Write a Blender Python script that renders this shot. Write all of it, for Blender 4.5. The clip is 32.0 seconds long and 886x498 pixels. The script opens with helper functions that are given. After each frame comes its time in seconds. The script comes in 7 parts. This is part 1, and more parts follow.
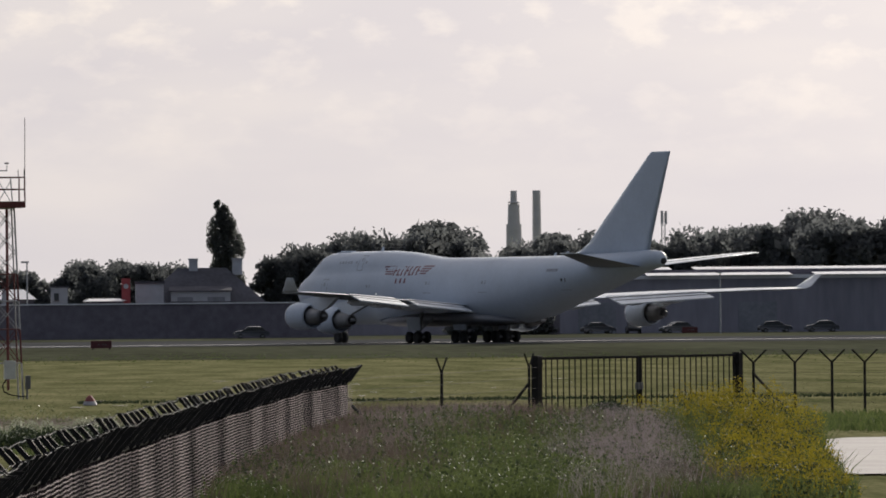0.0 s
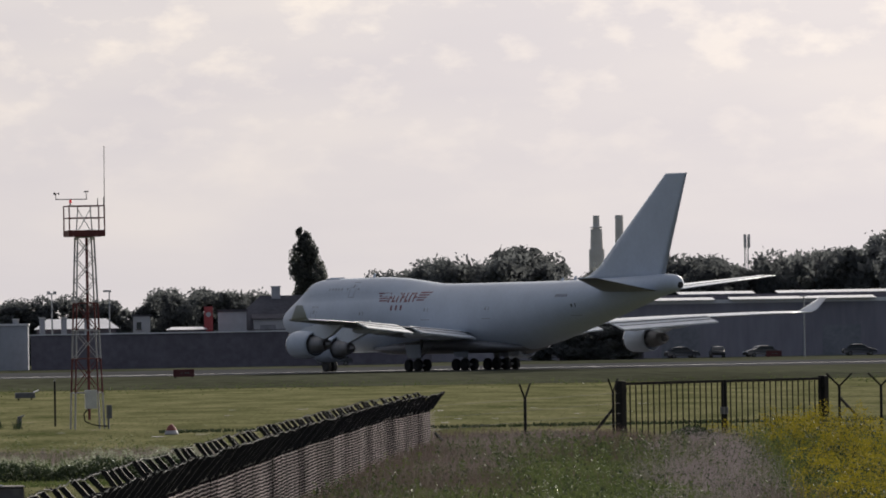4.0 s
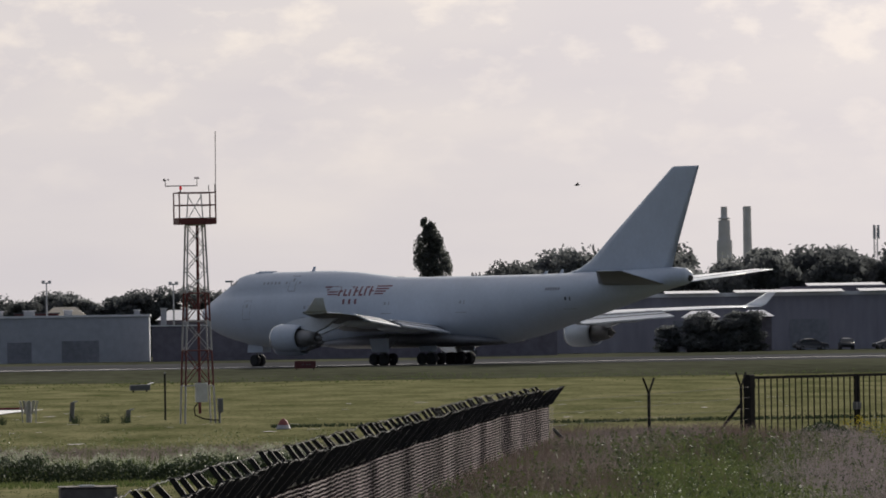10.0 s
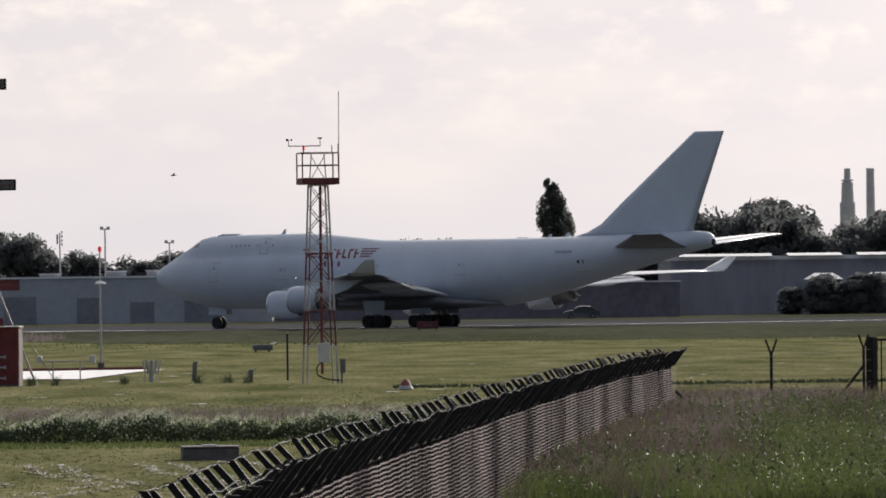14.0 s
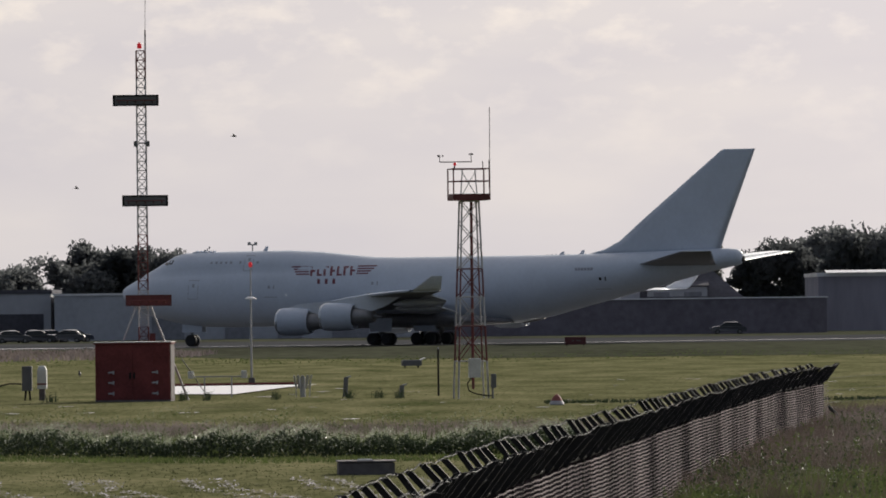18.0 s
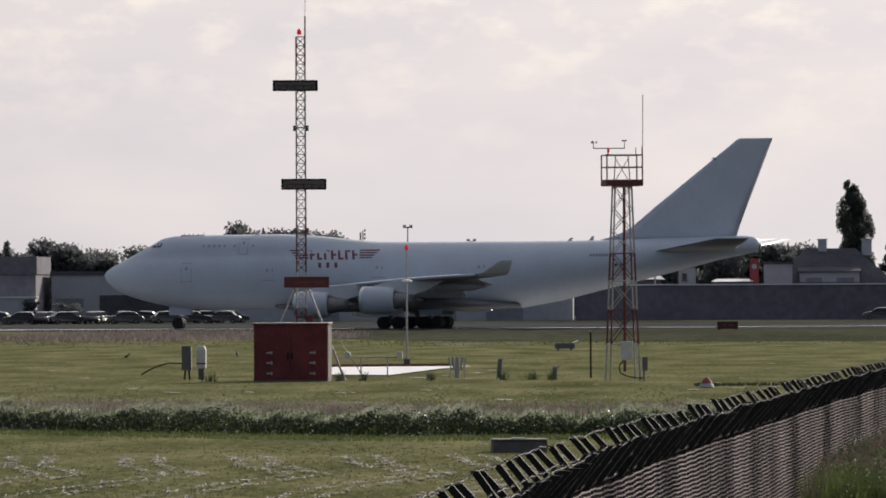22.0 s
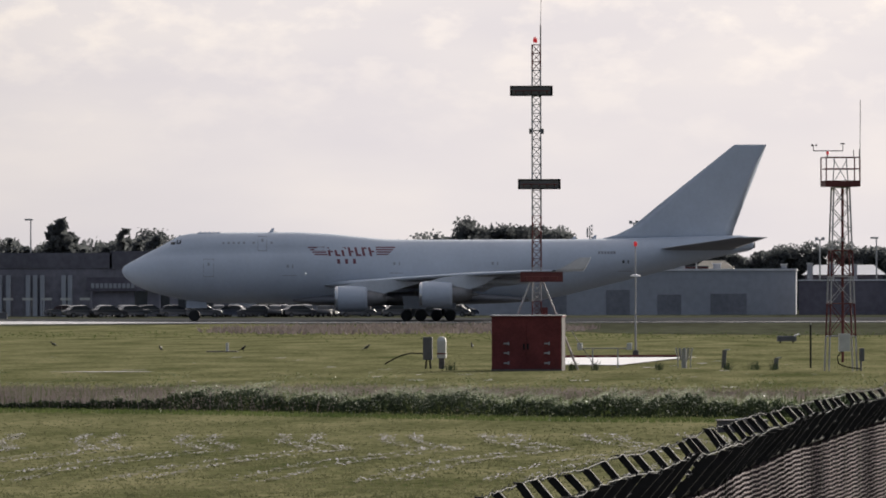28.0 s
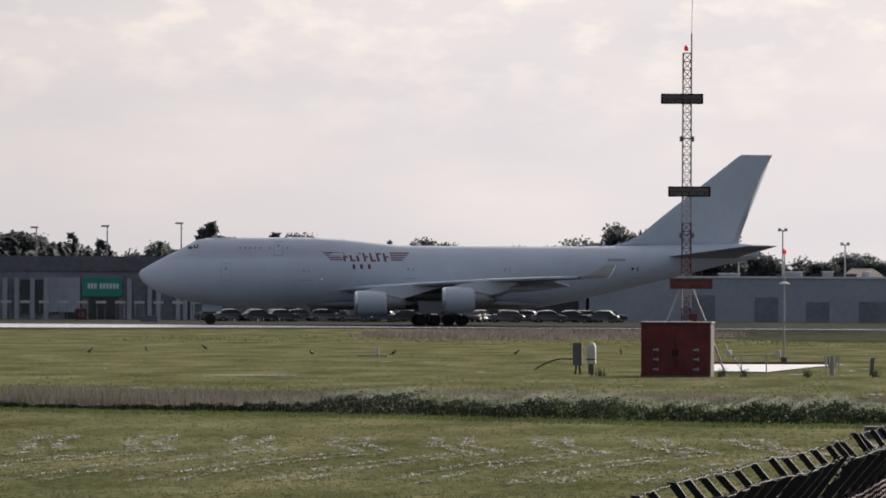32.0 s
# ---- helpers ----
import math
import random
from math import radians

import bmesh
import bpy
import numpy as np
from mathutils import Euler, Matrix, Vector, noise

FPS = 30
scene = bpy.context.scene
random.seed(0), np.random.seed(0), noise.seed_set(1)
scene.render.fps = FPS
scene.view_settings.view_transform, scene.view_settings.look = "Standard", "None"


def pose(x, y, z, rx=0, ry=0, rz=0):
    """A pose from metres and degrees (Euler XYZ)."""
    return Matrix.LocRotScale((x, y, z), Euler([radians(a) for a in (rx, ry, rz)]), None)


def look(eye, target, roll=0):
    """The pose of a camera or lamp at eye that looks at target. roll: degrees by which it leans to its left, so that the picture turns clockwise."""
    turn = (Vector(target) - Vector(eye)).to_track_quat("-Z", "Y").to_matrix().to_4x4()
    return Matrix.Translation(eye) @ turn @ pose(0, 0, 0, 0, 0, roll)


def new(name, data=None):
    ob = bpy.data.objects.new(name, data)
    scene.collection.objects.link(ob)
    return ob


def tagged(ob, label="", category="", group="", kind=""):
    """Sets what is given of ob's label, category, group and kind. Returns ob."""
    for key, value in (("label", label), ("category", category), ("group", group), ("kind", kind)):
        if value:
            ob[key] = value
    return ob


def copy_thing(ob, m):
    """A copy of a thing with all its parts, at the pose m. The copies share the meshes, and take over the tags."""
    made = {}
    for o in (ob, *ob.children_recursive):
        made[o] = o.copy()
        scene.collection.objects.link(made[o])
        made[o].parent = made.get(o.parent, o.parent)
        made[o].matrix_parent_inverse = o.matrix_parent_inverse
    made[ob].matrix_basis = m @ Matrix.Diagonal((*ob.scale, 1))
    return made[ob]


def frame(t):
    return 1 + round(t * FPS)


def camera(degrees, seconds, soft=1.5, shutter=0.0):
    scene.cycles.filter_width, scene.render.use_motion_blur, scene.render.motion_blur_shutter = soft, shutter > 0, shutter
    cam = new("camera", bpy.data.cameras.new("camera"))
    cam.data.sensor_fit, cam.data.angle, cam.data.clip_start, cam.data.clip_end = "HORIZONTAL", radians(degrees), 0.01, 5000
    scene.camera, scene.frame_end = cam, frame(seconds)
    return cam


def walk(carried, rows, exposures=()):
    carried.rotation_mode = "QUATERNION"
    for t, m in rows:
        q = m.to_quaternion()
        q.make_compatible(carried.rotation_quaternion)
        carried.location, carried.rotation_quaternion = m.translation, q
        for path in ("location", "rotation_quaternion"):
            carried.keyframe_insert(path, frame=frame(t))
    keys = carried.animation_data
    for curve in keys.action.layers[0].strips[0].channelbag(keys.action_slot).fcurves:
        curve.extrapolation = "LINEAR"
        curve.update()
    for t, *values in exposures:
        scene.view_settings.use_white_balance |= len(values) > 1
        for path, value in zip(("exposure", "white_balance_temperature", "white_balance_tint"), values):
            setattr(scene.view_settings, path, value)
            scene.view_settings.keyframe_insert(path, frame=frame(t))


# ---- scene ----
cam = camera(6.374, 32.0, soft=1.8)


def aim(x, y, z, pan, tilt, roll):
    """A pose of the camera at x, y, z that looks pan degrees to the right of north and tilt degrees up."""
    a, b = radians(pan), radians(tilt)
    eye = Vector((x, y, z))
    return look(eye, eye + Vector((math.sin(a) * math.cos(b), math.cos(a) * math.cos(b), math.sin(b))), roll)


walk(cam, [
    (0, aim(-0.65, -8.63, 4.00, 3.274, 0.398, -0.51)),
    (0.5, aim(-0.65, -8.63, 4.00, 3.265, 0.319, -0.31)),
    (1, aim(-0.65, -8.63, 4.00, 3.064, 0.413, -0.40)),
    (1.5, aim(-0.65, -8.63, 4.00, 2.944, 0.422, -0.60)),
    (2, aim(-0.65, -8.63, 4.00, 2.891, 0.460, -0.92)),
    (2.5, aim(-0.65, -8.63, 4.00, 2.838, 0.527, -1.06)),
    (3, aim(-0.65, -8.63, 4.00, 2.705, 0.551, -0.98)),
    (3.5, aim(-0.65, -8.63, 4.00, 2.692, 0.594, -0.96)),
    (5.5, aim(0.24, 4.63, 4.00, 2.764, 0.500, -1.22)),
    (6, aim(0.24, 4.63, 4.00, 2.992, 0.426, -1.22)),
    (6.5, aim(0.24, 4.63, 4.00, 3.003, 0.432, -1.20)),
    (7, aim(0.24, 4.63, 4.00, 2.848, 0.463, -1.14)),
    (7.5, aim(0.24, 4.63, 4.00, 2.785, 0.464, -1.22)),
    (8, aim(0.24, 4.63, 4.00, 2.696, 0.520, -1.33)),
    (8.5, aim(0.24, 4.63, 4.00, 2.435, 0.606, -1.29)),
    (9, aim(0.24, 4.63, 4.00, 1.856, 0.485, -1.22)),
    (9.5, aim(0.24, 4.63, 4.00, 1.813, 0.543, -0.99)),
    (10, aim(0.24, 4.63, 4.00, 1.759, 0.544, -0.91)),
    (10.5, aim(0.24, 4.63, 4.00, 1.673, 0.493, -1.00)),
    (11, aim(0.24, 4.63, 4.00, 1.577, 0.466, -1.00)),
    (11.5, aim(0.24, 4.63, 4.00, 1.547, 0.502, -1.11)),
    (12, aim(0.24, 4.63, 4.00, 1.435, 0.516, -1.04)),
    (12.5, aim(0.24, 4.63, 4.00, 1.355, 0.585, -1.09)),
    (13, aim(0.24, 4.63, 4.00, 1.215, 0.420, -0.93)),
    (13.5, aim(0.24, 4.63, 4.00, 1.048, 0.301, -0.80)),
    (14, aim(0.24, 4.63, 4.00, 0.871, 0.274, -0.71)),
    (14.5, aim(0.24, 4.63, 4.00, 0.684, 0.382, -0.79)),
    (16.5, aim(-0.00, 3.63, 4.00, 0.450, 0.554, -1.06)),
    (17, aim(-0.00, 3.63, 4.00, 0.023, 0.519, -0.84)),
    (17.5, aim(-0.00, 3.63, 4.00, -0.170, 0.445, -0.66)),
    (18, aim(-0.00, 3.63, 4.00, -0.174, 0.399, -0.67)),
    (18.5, aim(-0.00, 3.63, 4.00, -0.282, 0.425, -0.45)),
    (19, aim(-0.00, 3.63, 4.00, -0.585, 0.422, -0.44)),
    (19.5, aim(-0.00, 3.63, 4.00, -0.671, 0.376, -0.41)),
    (20, aim(-0.00, 3.63, 4.00, -0.754, 0.357, -0.49)),
    (20.5, aim(-0.00, 3.63, 4.00, -0.893, 0.400, -0.40)),
    (21, aim(0.07, -2.35, 4.00, -1.083, 0.399, -0.14)),
    (21.5, aim(0.07, -2.35, 4.00, -1.116, 0.312, -0.07)),
    (22, aim(0.07, -2.35, 4.00, -1.286, 0.287, -0.26)),
    (22.5, aim(0.07, -2.35, 4.00, -1.476, 0.279, -0.23)),
    (23, aim(0.07, -2.35, 4.00, -1.669, 0.285, -0.21)),
    (23.5, aim(0.07, -2.35, 4.00, -1.751, 0.308, -0.22)),
    (24, aim(0.09, -5.82, 4.00, -1.718, 0.204, -0.00)),
    (24.5, aim(0.11, -9.46, 4.00, -1.858, 0.213, -0.07)),
    (25, aim(0.13, -8.85, 4.00, -2.045, 0.238, -0.15)),
    (25.5, aim(0.13, -8.85, 4.00, -2.261, 0.224, -0.32)),
    (26, aim(0.13, -8.85, 4.00, -2.504, 0.260, -0.16)),
    (26.5, aim(0.13, -8.85, 4.00, -2.662, 0.282, -0.08)),
    (28.5, aim(0.38, -24.72, 4.00, -3.022, 0.230, -0.02)),
    (29, aim(0.38, -24.72, 4.00, -3.091, 0.209, 0.19)),
    (29.5, aim(0.38, -24.72, 4.00, -3.157, 0.208, 0.16)),
    (30, aim(0.38, -24.72, 4.00, -3.278, 0.223, -0.06)),
    (30.5, aim(0.38, -24.72, 4.00, -3.484, 0.220, 0.06)),
    (31, aim(0.38, -24.72, 4.00, -3.685, 0.237, 0.36)),
    (31.5, aim(0.38, -24.72, 4.00, -3.905, 0.209, 0.44)),
    (32, aim(0.38, -24.72, 4.00, -3.968, 0.291, 0.27)),
], exposures=[(0, 0.0), (1, 0.08), (3, -0.04), (7, 0.03), (10, -0.06), (13, 0.02), (14, 0.22), (16.5, 0.0), (17, -0.13), (18, -0.04), (19, 0.04), (22, 0.1), (24, 0.11), (25, 0.22), (26, 0.19), (32, 0.18)])

# ---- light ----
SUN_AZ, SUN_EL = radians(28), radians(21)
TO_SUN = Vector((math.sin(SUN_AZ) * math.cos(SUN_EL), math.cos(SUN_AZ) * math.cos(SUN_EL), math.sin(SUN_EL)))


def make_sky():
    world = bpy.data.worlds.new("sky")
    scene.world = world
    world.use_nodes = True
    nt = world.node_tree
    nt.nodes.clear()
    n, l = nt.nodes.new, nt.links.new
    out, bg = n("ShaderNodeOutputWorld"), n("ShaderNodeBackground")
    sky = n("ShaderNodeTexSky")
    sky.sky_type, sky.sun_disc = "NISHITA", False
    sky.sun_elevation, sky.sun_rotation = SUN_EL, SUN_AZ
    sky.dust_density = 3.0
    # thin cloud veil, brighter towards the sun
    co = n("ShaderNodeTexCoord")
    dot = n("ShaderNodeVectorMath")
    dot.operation = "DOT_PRODUCT"
    dot.inputs[1].default_value = TO_SUN
    l(co.outputs["Generated"], dot.inputs[0])
    ramp = n("ShaderNodeMapRange")
    ramp.inputs["From Min"].default_value, ramp.inputs["From Max"].default_value = -1.0, 1.0
    ramp.inputs["To Min"].default_value, ramp.inputs["To Max"].default_value = 0.0, 1.0
    l(dot.outputs["Value"], ramp.inputs["Value"])
    veil = n("ShaderNodeValToRGB")
    veil.color_ramp.elements[0].color = (0.135, 0.165, 0.225, 1)
    veil.color_ramp.elements[1].color = (0.98, 0.92, 0.915, 1)
    e = veil.color_ramp.elements.new(0.5)
    e.color = (0.225, 0.262, 0.335, 1)
    for at, k in ((0.886, 0.655), (0.901, 0.745), (0.922, 0.775), (0.945, 0.885)):
        e = veil.color_ramp.elements.new(at)
        e.color = (k, 0.945 * k, 0.965 * k, 1)
    l(ramp.outputs["Result"], veil.inputs["Fac"])
    # cloud texture: long soft streaks with small bright heads
    mp = n("ShaderNodeMapping")
    mp.inputs["Scale"].default_value = (26, 26, 105)
    l(co.outputs["Generated"], mp.inputs["Vector"])
    big = n("ShaderNodeTexNoise")
    big.inputs["Scale"].default_value, big.inputs["Detail"].default_value, big.inputs["Roughness"].default_value = 1.0, 4, 0.45
    l(mp.outputs["Vector"], big.inputs["Vector"])
    cr = n("ShaderNodeValToRGB")
    cr.color_ramp.elements[0].position, cr.color_ramp.elements[0].color = 0.34, (0.945, 0.945, 0.965, 1)
    cr.color_ramp.elements[1].position, cr.color_ramp.elements[1].color = 0.72, (1.065, 1.05, 1.015, 1)
    e = cr.color_ramp.elements.new(0.55)
    e.color = (1.0, 0.995, 0.99, 1)
    l(big.outputs["Fac"], cr.inputs["Fac"])
    # small lit cloud heads, in patches, higher up
    mp2 = n("ShaderNodeMapping")
    mp2.inputs["Scale"].default_value = (120, 120, 230)
    l(co.outputs["Generated"], mp2.inputs["Vector"])
    puff = n("ShaderNodeTexNoise")
    puff.inputs["Scale"].default_value, puff.inputs["Detail"].default_value, puff.inputs["Roughness"].default_value = 1.0, 5, 0.55
    l(mp2.outputs["Vector"], puff.inputs["Vector"])
    sep = n("ShaderNodeSeparateXYZ")
    l(co.outputs["Generated"], sep.inputs["Vector"])
    high = n("ShaderNodeMapRange")
    high.inputs["From Min"].default_value, high.inputs["From Max"].default_value = 0.014, 0.038
    l(sep.outputs["Z"], high.inputs["Value"])
    heads = n("ShaderNodeMapRange")
    heads.inputs["From Min"].default_value, heads.inputs["From Max"].default_value = 0.49, 0.66
    l(puff.outputs["Fac"], heads.inputs["Value"])
    patchy = n("ShaderNodeMath")
    patchy.operation = "MULTIPLY"
    l(heads.outputs["Result"], patchy.inputs[0])
    l(high.outputs["Result"], patchy.inputs[1])
    lit = n("ShaderNodeMix")
    lit.data_type, lit.blend_type = "RGBA", "MULTIPLY"
    lit.inputs[7].default_value = (1.2, 1.17, 1.09, 1)
    l(patchy.outputs[0], lit.inputs[0])
    l(cr.outputs["Color"], lit.inputs[6])
    mul = n("ShaderNodeMix")
    mul.data_type, mul.blend_type = "RGBA", "MULTIPLY"
    mul.inputs[0].default_value = 1.0
    l(veil.outputs["Color"], mul.inputs[6])
    l(lit.outputs[2], mul.inputs[7])
    dim = n("ShaderNodeMix")
    dim.data_type, dim.blend_type = "RGBA", "MULTIPLY"
    dim.inputs[0].default_value = 1.0
    dim.inputs[7].default_value = (0.06, 0.06, 0.06, 1)
    l(sky.outputs["Color"], dim.inputs[6])
    add = n("ShaderNodeMix")
    add.data_type = "RGBA"
    add.inputs[0].default_value = 0.92
    l(dim.outputs[2], add.inputs[6])
    l(mul.outputs[2], add.inputs[7])
    l(add.outputs[2], bg.inputs["Color"])
    bg.inputs["Strength"].default_value = 1.0
    l(bg.outputs[0], out.inputs["Surface"])


make_sky()
sun = new("sun", bpy.data.lights.new("sun", "SUN"))
sun.data.energy, sun.data.angle, sun.data.color = 5.0, radians(2.0), (1.0, 0.93, 0.82)
sun.matrix_world = look((0, 0, 60), Vector((0, 0, 60)) - TO_SUN)
scene.view_settings.exposure = 0.0

# ---- materials ----
def material(name, colour, rough=0.7, metal=0.0, vary=0.25, scale=1.0, fine=12.0, bump=0.0, colour2=None, spec=0.5,
             stretch=(1, 1, 1), rnd=0.0, coat=0.0, world_space=True):
    """Two scales of noise over a base colour, with bump; sizes in metres."""
    m = bpy.data.materials.new(name)
    m.use_nodes = True
    nt = m.node_tree
    n, l = nt.nodes.new, nt.links.new
    b = nt.nodes["Principled BSDF"]
    co = n("ShaderNodeTexCoord")
    mp = n("ShaderNodeMapping")
    mp.inputs["Scale"].default_value = stretch
    if world_space:
        geo = n("ShaderNodeNewGeometry")
        l(geo.outputs["Position"], mp.inputs["Vector"])
    else:
        l(co.outputs["Object"], mp.inputs["Vector"])
    a, c = n("ShaderNodeTexNoise"), n("ShaderNodeTexNoise")
    a.inputs["Scale"].default_value, a.inputs["Detail"].default_value = scale, 4
    c.inputs["Scale"].default_value, c.inputs["Detail"].default_value = fine, 5
    l(mp.outputs["Vector"], a.inputs["Vector"])
    l(mp.outputs["Vector"], c.inputs["Vector"])
    mean = n("ShaderNodeMath")
    mean.operation = "MULTIPLY_ADD"
    mean.inputs[1].default_value = 0.45
    l(c.outputs["Fac"], mean.inputs[0])
    half = n("ShaderNodeMath")
    half.operation = "MULTIPLY"
    half.inputs[1].default_value = 0.55
    l(a.outputs["Fac"], half.inputs[0])
    l(half.outputs[0], mean.inputs[2])
    fac = mean.outputs[0]
    if rnd:
        oi = n("ShaderNodeObjectInfo")
        r = n("ShaderNodeMath")
        r.operation = "MULTIPLY_ADD"
        r.inputs[1].default_value = rnd
        l(oi.outputs["Random"], r.inputs[0])
        l(fac, r.inputs[2])
        s = n("ShaderNodeMath")
        s.operation = "SUBTRACT"
        s.inputs[1].default_value = rnd / 2
        l(r.outputs[0], s.inputs[0])
        fac = s.outputs[0]
    ramp = n("ShaderNodeValToRGB")
    ramp.color_ramp.elements[0].position, ramp.color_ramp.elements[1].position = 0.34, 0.66
    lo = [v * (1 - vary) for v in colour]
    hi = colour2 if colour2 else [min(1, v * (1 + vary)) for v in colour]
    ramp.color_ramp.elements[0].color, ramp.color_ramp.elements[1].color = (*lo, 1), (*hi, 1)
    l(fac, ramp.inputs["Fac"])
    l(ramp.outputs["Color"], b.inputs["Base Color"])
    b.inputs["Roughness"].default_value, b.inputs["Metallic"].default_value = rough, metal
    b.inputs["Specular IOR Level"].default_value = spec
    b.inputs["Coat Weight"].default_value = coat
    if bump:
        bp = n("ShaderNodeBump")
        bp.inputs["Strength"].default_value, bp.inputs["Distance"].default_value = 0.6, bump
        l(c.outputs["Fac"], bp.inputs["Height"])
        l(bp.outputs["Normal"], b.inputs["Normal"])
    return m


def glow(name, colour, strength):
    m = material(name, colour, 0.4)
    b = m.node_tree.nodes["Principled BSDF"]
    b.inputs["Emission Color"].default_value, b.inputs["Emission Strength"].default_value = (*colour, 1), strength
    return m


def leafy(name, colour, colour2, rnd=0.0, scale=0.25, fine=1.5, rough=0.75, spec=0.15, through_light=0.35):
    """Leaves: rough, and some of the light comes through them."""
    m = material(name, colour, rough, vary=0.35, scale=scale, fine=fine, colour2=colour2, spec=spec, rnd=rnd)
    nt = m.node_tree
    b, out = nt.nodes["Principled BSDF"], nt.nodes["Material Output"]
    tr, mix = nt.nodes.new("ShaderNodeBsdfTranslucent"), nt.nodes.new("ShaderNodeMixShader")
    mix.inputs[0].default_value = through_light
    ramp = b.inputs["Base Color"].links[0].from_socket
    nt.links.new(ramp, tr.inputs["Color"])
    nt.links.new(b.outputs[0], mix.inputs[1])
    nt.links.new(tr.outputs[0], mix.inputs[2])
    nt.links.new(mix.outputs[0], out.inputs["Surface"])
    return m


